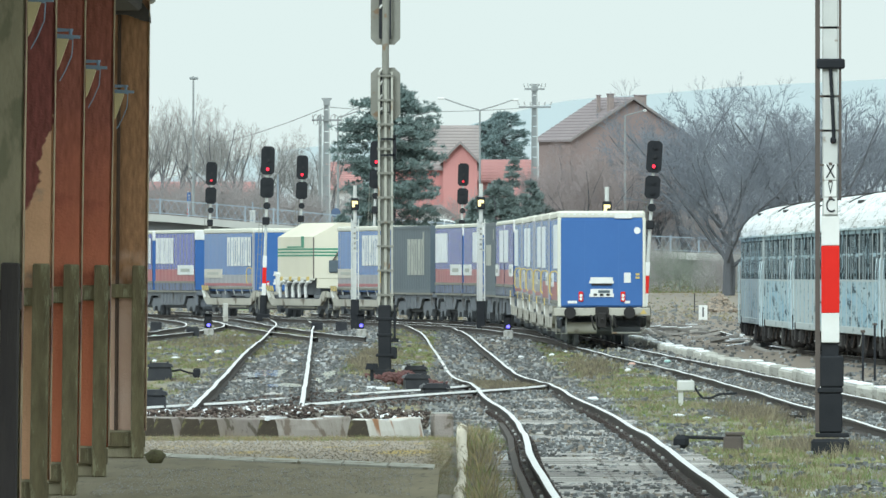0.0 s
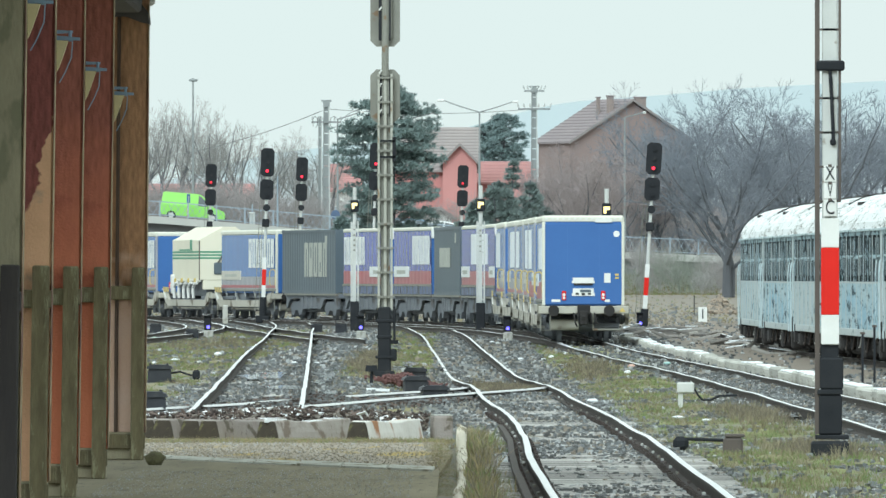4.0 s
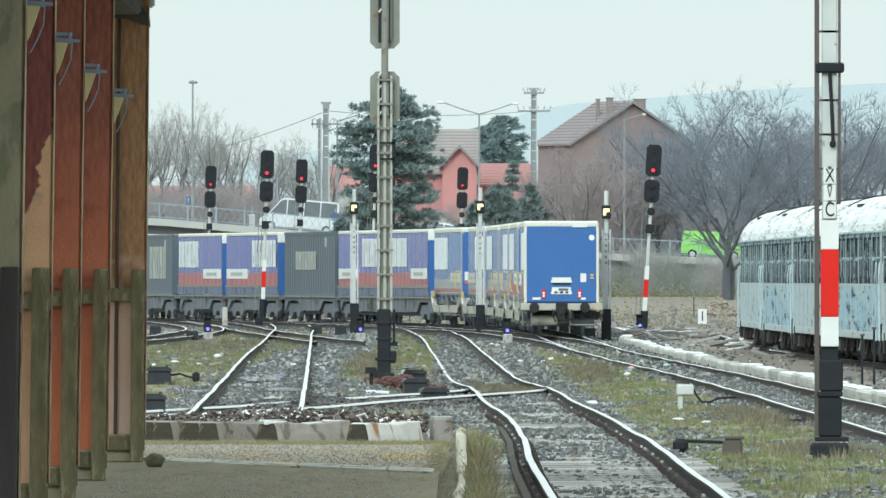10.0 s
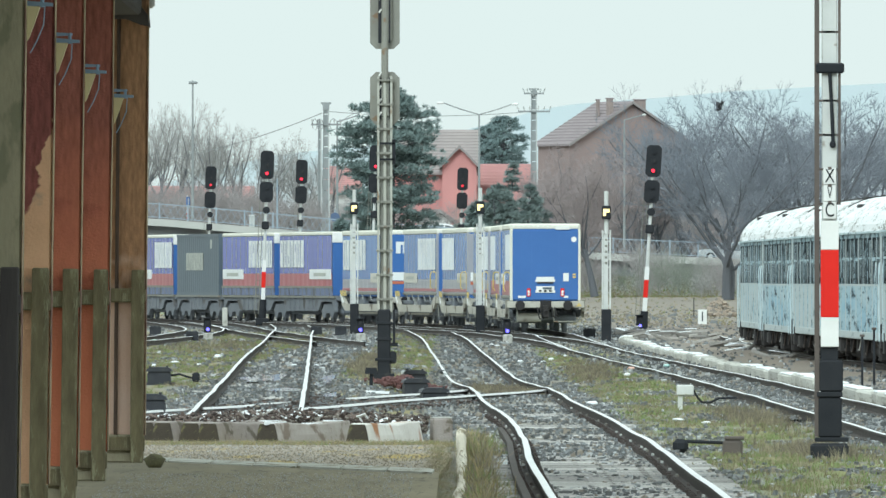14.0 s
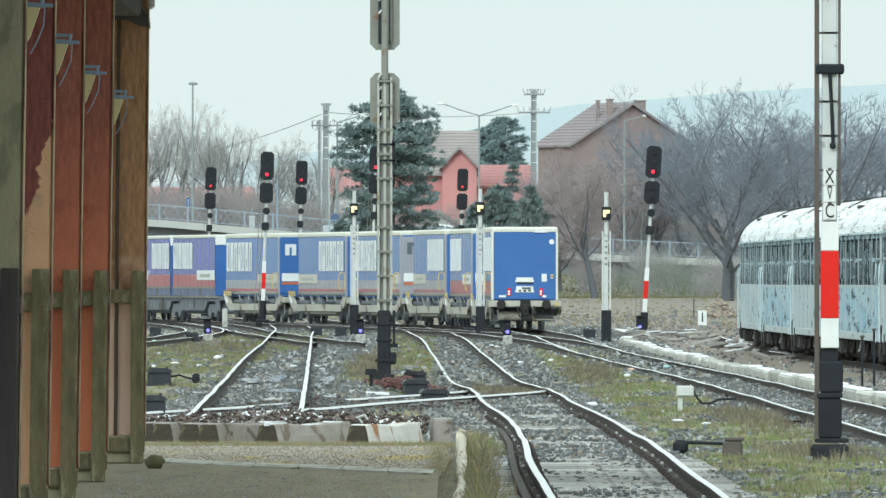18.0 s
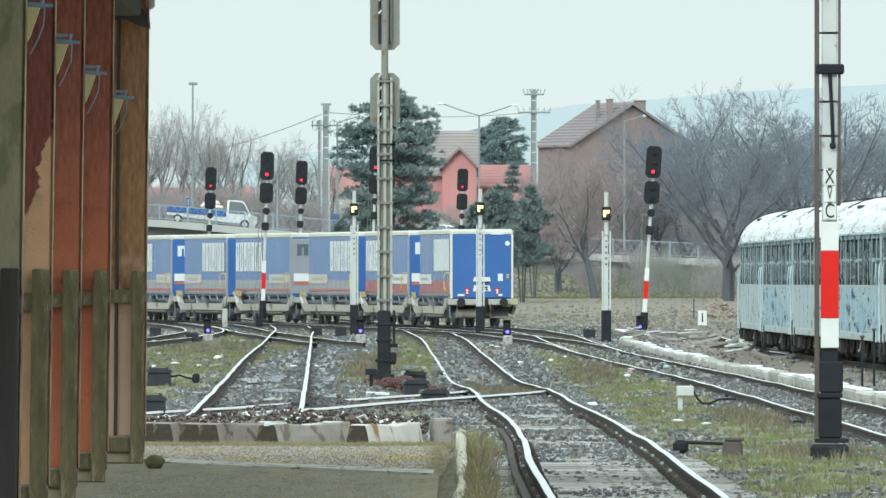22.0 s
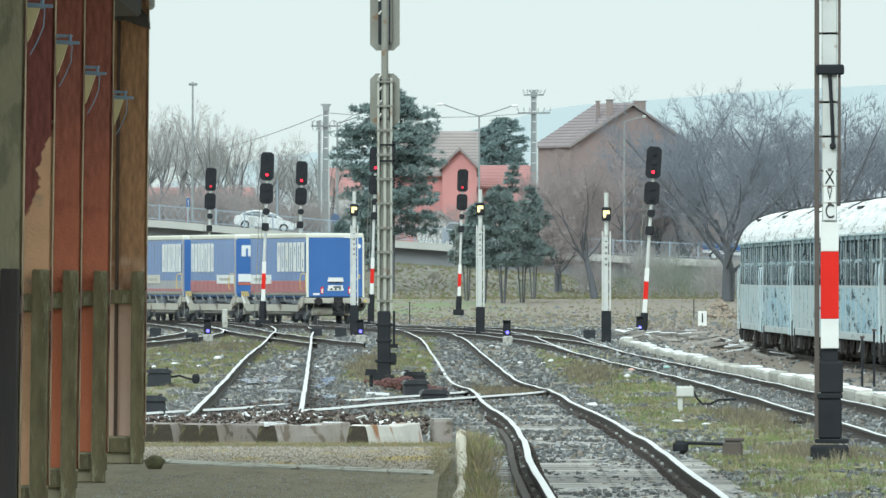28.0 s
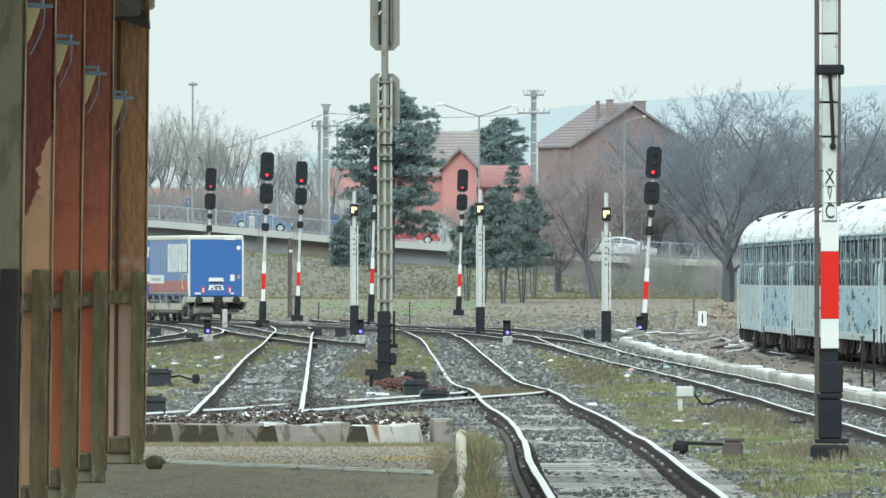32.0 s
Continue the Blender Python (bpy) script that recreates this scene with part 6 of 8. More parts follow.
def conifer(x, y, z, height, radius, label, seed, low=0.12, limbs=60, pad=0.85, flat=0.42, tufts=16, profile=(2.2, 0.75), stems=1, leaf="needles"):
    """Limbs in loose tiers, each ending in a flattened pad of short needle tufts, with gaps between the pads."""
    r = random.Random(seed)
    g = thing("pine_tree", pose(x, y, z), label, "tree", "conifers")
    tr = Shape()
    feet = []
    for k in range(stems):
        a = 2 * math.pi * (k + 0.3) / stems
        lean = 0.0 if stems == 1 else radius * 0.5
        foot = Vector((0.12 * math.cos(a), 0.12 * math.sin(a), 0)) if stems > 1 else Vector()
        top = Vector((lean * math.cos(a), lean * math.sin(a), height * (0.97 if k == 0 else r.uniform(0.72, 0.9))))
        feet.append((foot, top))
        tr.path([tuple(foot), tuple(foot.lerp(top, 0.35) * 1.0), tuple(top)], 0.19 if stems == 1 else 0.045, 7)
    lv, le = [], []
    for i in range(limbs):
        foot, top = feet[i % stems]
        u = ((i + r.random()) / limbs) ** 0.85
        f = low + (0.99 - low) * u
        reach = radius * min(1.0, profile[0] * (1 - u) ** profile[1]) * (0.74 + 0.26 * min(1.0, u * 3)) * r.uniform(0.62, 1.1)
        a = i * 2.4 + r.gauss(0, 0.3)
        p = foot.lerp(top, f)
        e = p + Vector((math.cos(a) * reach, math.sin(a) * reach, reach * r.uniform(-0.05, 0.28)))
        tr.tube(p, e, 0.04, 0.012, 4, caps=False)
        size = pad * r.uniform(0.7, 1.15) * (0.45 + 0.55 * min(1.0, reach / radius * 1.6))
        for q in range(tufts):
            back = r.random() ** 1.5 * 0.6
            out, way = 0.75 * math.sqrt(r.random()) * size, r.uniform(0, 6.283)
            c = e.lerp(p, back) + Vector((math.cos(way) * out, math.sin(way) * out, r.random() * flat * size * (1.1 - 0.9 * out / (0.75 * size))))
            ball = r.uniform(0.16, 0.3) * (0.6 + 0.4 * pad)
            for b in range(28):
                d = Vector((r.gauss(0, 1), r.gauss(0, 1), r.gauss(0.35, 0.8))).normalized()
                o = c + Vector((d.x, d.y, d.z * 0.6)) * ball * r.uniform(0.1, 0.8)
                side = d.orthogonal().normalized() * 0.04
                tip = o + (d + Vector((0, 0, 0.35))).normalized() * r.uniform(0.18, 0.3)
                m = len(lv)
                lv += [tuple(o - side), tuple(o + side), tuple(tip)]
                le.append((m, m + 1, m + 2))
    part("trunk", tr, "bark", g)
    cr = Shape()
    cr.v, cr.f, cr.m = lv, le, [0] * len(le)
    part("crown", cr, leaf, g, "blue-green needle tufts")
    return g


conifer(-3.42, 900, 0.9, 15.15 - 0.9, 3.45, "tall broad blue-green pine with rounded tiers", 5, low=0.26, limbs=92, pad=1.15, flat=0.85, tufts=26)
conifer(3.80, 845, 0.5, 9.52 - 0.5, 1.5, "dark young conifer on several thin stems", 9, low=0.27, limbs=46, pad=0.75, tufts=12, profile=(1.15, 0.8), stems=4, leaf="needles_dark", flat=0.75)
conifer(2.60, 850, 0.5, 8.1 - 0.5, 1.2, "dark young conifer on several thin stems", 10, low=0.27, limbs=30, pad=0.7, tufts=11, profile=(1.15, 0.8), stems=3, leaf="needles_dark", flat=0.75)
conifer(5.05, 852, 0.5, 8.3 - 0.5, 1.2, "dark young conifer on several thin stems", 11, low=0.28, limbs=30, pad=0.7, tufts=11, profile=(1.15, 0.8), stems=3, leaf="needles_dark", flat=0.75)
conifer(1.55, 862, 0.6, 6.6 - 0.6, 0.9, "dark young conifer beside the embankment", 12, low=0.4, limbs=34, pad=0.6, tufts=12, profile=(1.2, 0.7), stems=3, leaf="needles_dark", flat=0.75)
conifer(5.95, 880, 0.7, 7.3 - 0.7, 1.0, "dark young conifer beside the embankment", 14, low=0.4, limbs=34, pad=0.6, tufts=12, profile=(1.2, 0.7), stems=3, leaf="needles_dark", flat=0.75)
conifer(5.0, 1120, 7, 15.57 - 7, 1.9, "rounded conifer between the houses, needles paled blue for haze", 17, low=0.1, limbs=56, pad=0.9, tufts=14, profile=(1.9, 0.45), leaf="needles_blue", flat=0.75)
conifer(3.4, 1130, 7, 14.78 - 7, 1.4, "rounded conifer between the houses, needles paled blue for haze", 18, low=0.1, limbs=40, pad=0.8, tufts=13, profile=(1.9, 0.45), leaf="needles_blue", flat=0.75)
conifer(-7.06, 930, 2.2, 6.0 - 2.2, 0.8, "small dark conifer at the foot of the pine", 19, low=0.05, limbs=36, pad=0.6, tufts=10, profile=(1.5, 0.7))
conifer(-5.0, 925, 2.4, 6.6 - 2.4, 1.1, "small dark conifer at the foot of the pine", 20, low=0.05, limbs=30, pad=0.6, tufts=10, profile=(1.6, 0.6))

M["chimney_brick"] = mat("chimney_brick", (0.33, 0.27, 0.25), (0.25, 0.2, 0.19), 2.0, 0.9)
M["barge_board"] = mat("barge_board", (0.30, 0.27, 0.265), (0.24, 0.215, 0.21), 1.0, 0.8)
M["tile_pale"] = mat("tile_pale", (0.44, 0.37, 0.36), (0.36, 0.3, 0.3), 0.6, 0.85)
M["tile_brown"] = mat("tile_brown", (0.30, 0.255, 0.26), (0.24, 0.205, 0.215), 0.6, 0.9)
# Red tiles and red walls are paled and desaturated, standing for haze.
M["tile_red"] = mat("tile_red", (0.50, 0.26, 0.25), (0.42, 0.225, 0.215), 0.6, 0.8)
M["wall_brown"] = mat("wall_brown", (0.33, 0.245, 0.23), (0.26, 0.2, 0.195), 0.4, 0.9)
M["wall_red"] = mat("wall_red", (0.60, 0.275, 0.26), (0.52, 0.235, 0.225), 0.4, 0.9)
M["wall_white"] = mat("wall_white", (0.75, 0.75, 0.72), (0.62, 0.62, 0.6), 0.4, 0.9)
M["tile_grey"] = mat("tile_grey", (0.27, 0.26, 0.27), (0.21, 0.21, 0.22), 0.5, 0.9)
M["tile_greybrown"] = mat("tile_greybrown", (0.36, 0.31, 0.30), (0.28, 0.25, 0.245), 0.6, 0.85)
M["window_dark"] = mat("window_dark", (0.06, 0.07, 0.08), (0.09, 0.1, 0.11), 1, 0.15)


def house(m, w, depth, eaves, ridge, wall_mat, roof_mat, label, chimneys=(), windows=(), base=4.0, over=0.6):
    """A gabled house; the gable looks along -y."""
    g = thing("house", m, label, "house", "houses behind the road")
    part("wall", Shape().slab([(-w / 2, -base), (w / 2, -base), (w / 2, eaves), (0, ridge - 0.15), (-w / 2, eaves)], "y", 0, depth), wall_mat, g)
    k = (ridge - eaves) / (w / 2)
    for sx in (-1, 1):
        rf = part("roof", Shape().slab([(0, ridge + 0.12), (sx * (w / 2 + over), eaves - over * k + 0.12), (sx * (w / 2 + over), eaves - over * k - 0.06), (0, ridge - 0.06)], "y", -0.5, depth + 0.5), roof_mat, g)
        n = 14
        for i in range(1, n):
            f = i / n
            part("tile_course", Shape().box(-0.03, 0.03, -0.5, depth + 0.5, -0.02, 0.05), roof_mat, rf, m=pose(sx * f * (w / 2 + over), 0, ridge + 0.12 - f * (ridge + over * k - eaves)))
    for cx, cy, cw, ch in chimneys:
        foot = ridge - abs(cx) * k - 0.4
        st = part("chimney", Shape().box(cx - cw, cx + cw, cy - 0.22, cy + 0.22, foot, ridge + ch, bevel=0.03), "chimney_brick", g)
        part("chimney_cap", Shape().box(cx - cw - 0.05, cx + cw + 0.05, cy - 0.27, cy + 0.27, ridge + ch, ridge + ch + 0.1, bevel=0.02), roof_mat, st)
    for sx in (-1, 1):
        part("barge_board", Shape().slab([(0, ridge + 0.1), (sx * (w / 2 + over), eaves - over * k + 0.1), (sx * (w / 2 + over), eaves - over * k - 0.12), (0, ridge - 0.12)], "y", -0.56, -0.5), "barge_board", g)
    for wx, wz in windows:
        wd = part("window", Shape().box(wx - 0.5, wx + 0.5, -0.06, 0.02, wz, wz + 1.2, bevel=0.02), "wall_white", g)
        part("pane", Shape().box(wx - 0.4, wx + 0.4, -0.075, -0.055, wz + 0.1, wz + 1.1), "window_dark", wd)
    return g


house(pose(16.25, 1160, 6.0, 0, 0, 24), 11.5, 6.7, 7.64, 11.15, "wall_brown", "tile_brown", "large brown house with a steep tiled roof and chimneys", ((-1.8, 0.4, 0.25, 0.3), (1.7, 1.8, 0.5, 0.22), (-2.2, 2.0, 0.1, 0.2)), over=0.35)
house(pose(2.35, 1066, 4.9, 0, 0, 90), 8, 6.2, 5.75, 8.75, "wall_red", "tile_greybrown", "red-walled house with a wide grey-brown roof")
house(pose(1.30, 1058.2, 4.9), 2.7, 3.6, 6.05, 7.45, "wall_red", "tile_pale", "red gabled porch standing before the red house", over=0.25)
house(pose(-0.35, 1003, 4.6, 0, 0, 12), 2.0, 3.0, 1.7, 2.4, "wall_white", "tile_greybrown", "small white-walled garage behind the road", over=0.2)
house(pose(11.0, 1090, 5.2, 0, 0, 20), 4.6, 5.0, 2.9, 4.1, "wall_red", "tile_red", "low red-walled outbuilding before the large house")
house(pose(6.9, 1075, 4.9, 0, 0, 90), 6, 6.2, 4.7, 6.1, "wall_red", "tile_red", "low red-roofed building beside the gabled house")
house(pose(3.087, 1180, 6.0, 0, 0, 92), 9, 4.2, 6.4, 8.9, "wall_white", "tile_grey", "house with a grey roof behind the red gable")
house(pose(-7.278, 1120, 5.0, 0, 0, 90), 7, 2.2, 4.3, 6.2, "wall_white", "tile_red", "low white house with a red roof behind the pine")
house(pose(-16.837, 1160, 4.6, 0, 0, 90), 8, 11, 3.3, 5.2, "wall_brown", "tile_red", "low house with a haze-paled red roof behind bare trees")
house(pose(8.14, 1010, 4.1, 0, 0, 90), 5, 3.0, 3.0, 4.2, "wall_white", "tile_red", "low white shed with a red roof")

M["pole_grey"] = mat("pole_grey", (0.32, 0.34, 0.34), (0.24, 0.255, 0.26), 1, 0.85)


def power_pole(x, y, z, top, arms, label, slim=False):
    """A vented concrete pole: two flanges joined by short webs, a flared cap, cross arms with insulators and cable loops."""
    g = thing("power_pole", pose(x, y, z), label, "power pole", "poles along the road")
    a, b = (0.11, 0.09) if slim else (0.24, 0.17)
    for sx in (-1, 1):
        part("flange", Shape().slab([(sx * a - 0.05, 0), (sx * a + 0.05, 0), (sx * b + 0.045, top), (sx * b - 0.045, top)], "y", -0.14, 0.14), "pole_grey" if sx < 0 else "pole_pale", g)
    n = int(top / 0.75)
    for k in range(n):
        z0 = top * (k + 0.2) / n
        w = a + (b - a) * z0 / top - 0.045
        part("web", Shape().box(-w, w, -0.05, 0.05, z0, z0 + 0.93 * top / n), "pole_grey", g)
    if not slim:
        part("cap", Shape().slab([(-0.24, top - 0.35), (0.24, top - 0.35), (0.25, top), (0.38, top + 0.1), (0.38, top + 0.2), (-0.38, top + 0.2), (-0.38, top + 0.1), (-0.25, top)], "y", -0.16, 0.16), "pole_grey", g)
    for dz, half in arms:
        h = top - dz
        arm = part("cross_arm", Shape().box(-half, half, -0.2, -0.1, h - 0.1, h + 0.03).box(-half, half, 0.1, 0.2, h - 0.1, h + 0.03), "pole_grey", g)
        for f in (-0.95, -0.6, -0.25, 0.25, 0.6, 0.95) if len(arms) > 1 else (-0.94, -0.55, 0.55, 0.94):
            foot, tilt = Vector((f * half, -0.15, h + 0.02)), Vector((0.35 * f if len(arms) > 1 else 0.0, 0, 1))
            q = [foot + tilt * v for v in (0.0, 0.12, 0.24, 0.36)]
            part("insulator", Shape().tube(q[0], q[1], 0.025, n=6).tube(q[1], q[2], 0.08, 0.055, 8).tube(q[2], q[3], 0.065, 0.035, 8), "pole_pale", arm)
        for k, f in enumerate((-0.75, -0.4, 0.5) if len(arms) == 1 else ()):
            f *= half
            part("cable_loop", Shape().path([(f + 0.3 * math.sin(q * 0.785) * (0.6 + 0.2 * k), -0.22, h - 0.45 + 0.42 * (1 - math.cos(q * 0.785))) for q in range(8)], 0.022, 4), "cable_dark", g)
    return g


M["pole_pale"] = mat("pole_pale", (0.52, 0.54, 0.53), (0.42, 0.44, 0.43), 1, 0.85)
M["cable_dark"] = mat("cable_dark", (0.10, 0.105, 0.11), (0.14, 0.145, 0.15), 1, 0.7)
power_pole(6.793, 1000, 5.138, 10.8, ((0.15, 0.75), (1.5, 1.2)), "grey concrete power pole with two cross arms")
power_pole(-8.603, 985, 5.092, 9.6, ((1.4, 1.1),), "vented grey concrete pole with cross arm and flared cap")
power_pole(-9.198, 1000, 5.138, 8.6, (), "slim grey concrete pole beside another", slim=True)


def street_lamp(x, y, z, top, arms, label):
    g = thing("street_lamp", pose(x, y, z), label, "street lamp", "street lamps")
    part("pole", Shape().tube((0, 0, 0), (0, 0, top), 0.1, 0.06, 8), "pole_grey", g)
    for dx, dz in arms:
        part("arm", Shape().path([(0, 0, top), (dx * 0.5, 0, top + dz * 0.45), (dx, 0, top + dz)], 0.045, 6), "pole_grey", g)
        part("lamp_head", Shape().box(min(dx, dx * 1.2), max(dx, dx * 1.2), -0.12, 0.12, top + dz - 0.08, top + dz + 0.1, bevel=0.05), "white_paint", g)
    return g


street_lamp(2.66, 985, 5.092, 8.9, ((-2.6, 0.85), (2.4, 0.75)), "grey street lamp with two outreaching arms")
street_lamp(13.138, 970, 4.024, 9.4, ((1.3, 0.35),), "grey street lamp with one arm")
street_lamp(-17.982, 962, 6.159, 10.0, (), "tall slender street lamp column")
street_lamp(-7.693, 975, 5.062, 8.3, ((1.6, 0.5),), "grey street lamp with one curved arm")
part("lamp_head", Shape().box(-0.3, 0.35, -0.12, 0.12, 9.75, 9.95, bevel=0.06), "pole_grey", [o for o in bpy.data.objects if o.name.startswith("street_lamp")][2])


def wire(p, q, sag, label):
    w = thing("overhead_wire", Matrix(), label, "cable", "overhead wires")
    pts = [Vector(p).lerp(Vector(q), k / 14) - Vector((0, 0, sag * 4 * (k / 14) * (1 - k / 14))) for k in range(15)]
    part("strand", Shape().path(pts, 0.03, 4), "pole_grey", w)


wire((-8.9, 985, 14.1), (-26.12, 1060, 10.866), 0.7, "dark overhead cable hanging between poles")
wire((-8.603, 985, 14.236), (6.793, 1000, 14.421), 0.35, "dark overhead cable hanging between poles")

wire((-7.55, 985, 13.4), (-4.6, 985, 13.9), -0.55, "dark cable arching from a pole's cross arm")

# railing along the road
railing = thing("road_railing", Matrix(), "pale blue steel railing with crossed bars along the road", "railing", kind="structure")
x = -46.0
post = meshed("post", Shape().box(-0.05, 0.05, -0.04, 0.04, 0.0, 1.15), "railing_blue")
panel = Shape()
for k in range(4):
    a = -1.0 + k * 0.5
    panel.tube((a, 0, 0.15), (a + 0.5, 0, 1.02), 0.016, n=4, caps=False).tube((a + 0.5, 0, 0.15), (a, 0, 1.02), 0.016, n=4, caps=False)
panel.box(-1.0, 1.0, -0.03, 0.03, 1.02, 1.09).box(-1.0, 1.0, -0.02, 0.02, 0.1, 0.15)
panel = meshed("railing_panel", panel, "railing_blue")
while x < 44:
    part("post", post, None, railing, m=pose(x, 944.6, road_z(x) + 0.12))
    z0, z1 = road_z(x), road_z(x + 2)
    part("railing_panel", panel, None, railing, m=pose(x + 1, 944.6, (z0 + z1) / 2 + 0.12, 0, -math.degrees(math.atan2(z1 - z0, 2)), 0))
    x += 2.0
M["sign_blue"] = mat("sign_blue", (0.05, 0.16, 0.46), (0.07, 0.18, 0.44), 2, 0.5, bump=0)
M["disc_blue"] = mat("disc_blue", (0.07, 0.11, 0.20), (0.09, 0.13, 0.22), 2, 0.6, bump=0)
sign = thing("road_sign", pose(-18.06, 946, road_z(-18.06) - 0.1, 0, 0, 68), "blue and white road sign on a red-banded post", "sign")
part("post", Shape().tube((0, 0, 0), (0, 0, 2.05), 0.04), "pale_steel", sign)
plate = part("plate", Shape().slab([(-0.3, 1.35), (0.3, 1.35), (0.3, 1.95), (-0.3, 1.95)], "y", -0.07, -0.05), "sign_blue", sign)
part("arrow", Shape().slab([(-0.06, 1.4), (0.06, 1.4), (0.06, 1.7), (0.16, 1.7), (0.0, 1.88), (-0.16, 1.7), (-0.06, 1.7)], "y", -0.078, -0.072), "white_paint", plate, "white arrow")
for k in range(3):
    part("band", Shape().tube((0, 0, 0.35 + 0.3 * k), (0, 0, 0.5 + 0.3 * k), 0.05), "red_paint", sign, "red band")
roundel = thing("road_sign", pose(7.54, 946, road_z(7.54) - 0.1), "round blue road sign over a red and white plate", "sign")
part("post", Shape().tube((0, 0, 0), (0, 0, 2.85), 0.04), "pale_steel", roundel)
part("plate", Shape().tube((0, -0.05, 2.55), (0, -0.07, 2.55), 0.3, n=24), "sign_blue", roundel)
lower = part("small_plate", Shape().box(-0.2, 0.2, -0.07, -0.05, 1.75, 2.05, bevel=0.02), "white_paint", roundel, "white plate with a red bar")
part("bar", Shape().box(-0.17, 0.17, -0.078, -0.072, 1.85, 1.94), "red_paint", lower)
yield_sign = thing("road_sign", pose(8.95, 946, road_z(8.95) - 0.1, 0, 0, -25), "white downward-pointing triangular road sign on a post", "sign")
part("post", Shape().tube((0, 0, 0), (0, 0, 2.9), 0.04), "pale_steel", yield_sign)
tri = part("plate", Shape().slab([(0, 2.05), (0.47, 2.85), (-0.47, 2.85)], "y", -0.07, -0.05), "white_paint", yield_sign)
part("border", Shape().slab([(-0.47, 2.85), (0.47, 2.85), (0.42, 2.77), (-0.42, 2.77)], "y", -0.078, -0.072), "pole_grey", tri)
box = thing("cable_cabinet", pose(-13.49, 945.4, road_z(-13.49) + 0.05), "pale grey cabinet with a thin post beside the railing", "cabinet")
part("case", Shape().box(-0.2, 0.2, -0.16, 0.16, 0, 0.86, bevel=0.03), "pale_steel", box)
part("lid", Shape().box(-0.23, 0.23, -0.19, 0.19, 0.86, 0.92, bevel=0.015), "white_paint", box)
part("door_seam", Shape().box(-0.012, 0.012, -0.168, -0.158, 0.06, 0.8), "pole_grey", box)
part("post", Shape().tube((0.0, 0.05, 0.9), (0.0, 0.05, 1.5), 0.045), "railing_blue", box)
disc = thing("road_sign", pose(-7.62, 946, road_z(-7.62) - 0.1), "round dark blue road sign on a pale post", "sign")
part("post", Shape().tube((0, 0, 0), (0, 0, 2.0), 0.045), "railing_blue", disc)
part("plate", Shape().tube((0, -0.05, 1.45), (0, -0.07, 1.45), 0.33, n=24), "disc_blue", disc)
mark = thing("marker_post", pose(-11.86, 958, road_z(-11.86)), "thin pale blue steel post beside the road", "post")
part("post", Shape().tube((0, 0, 0), (0, 0, 3.75), 0.07, 0.055), "railing_blue", mark)
part("cap", Shape().tube((0, 0, 3.75), (0, 0, 3.83), 0.075, 0.03), "pole_grey", mark)

# ---- vehicles on the road ----
PAINT = {
    "car_white": ((0.72, 0.73, 0.73), 0.35), "car_red": ((0.50, 0.06, 0.07), 0.35), "car_green": ((0.30, 0.72, 0.14), 0.4), "car_grey": ((0.30, 0.33, 0.37), 0.3),
    "car_blue": ((0.17, 0.23, 0.34), 0.3), "car_teal": ((0.14, 0.24, 0.32), 0.35), "car_silver": ((0.5, 0.52, 0.53), 0.35), "bed_blue": ((0.035, 0.12, 0.34), 0.6),
}
for k, (c, r) in PAINT.items():
    M[k] = mat(k, c, tuple(0.9 * v for v in c), 1.0, r, bump=0.02)
M["car_glass"] = mat("car_glass", (0.13, 0.15, 0.165), (0.09, 0.105, 0.115), 1.5, 0.12, bump=0, spec=0.8)
M["tyre"] = mat("tyre", (0.03, 0.03, 0.03), rough=0.9)


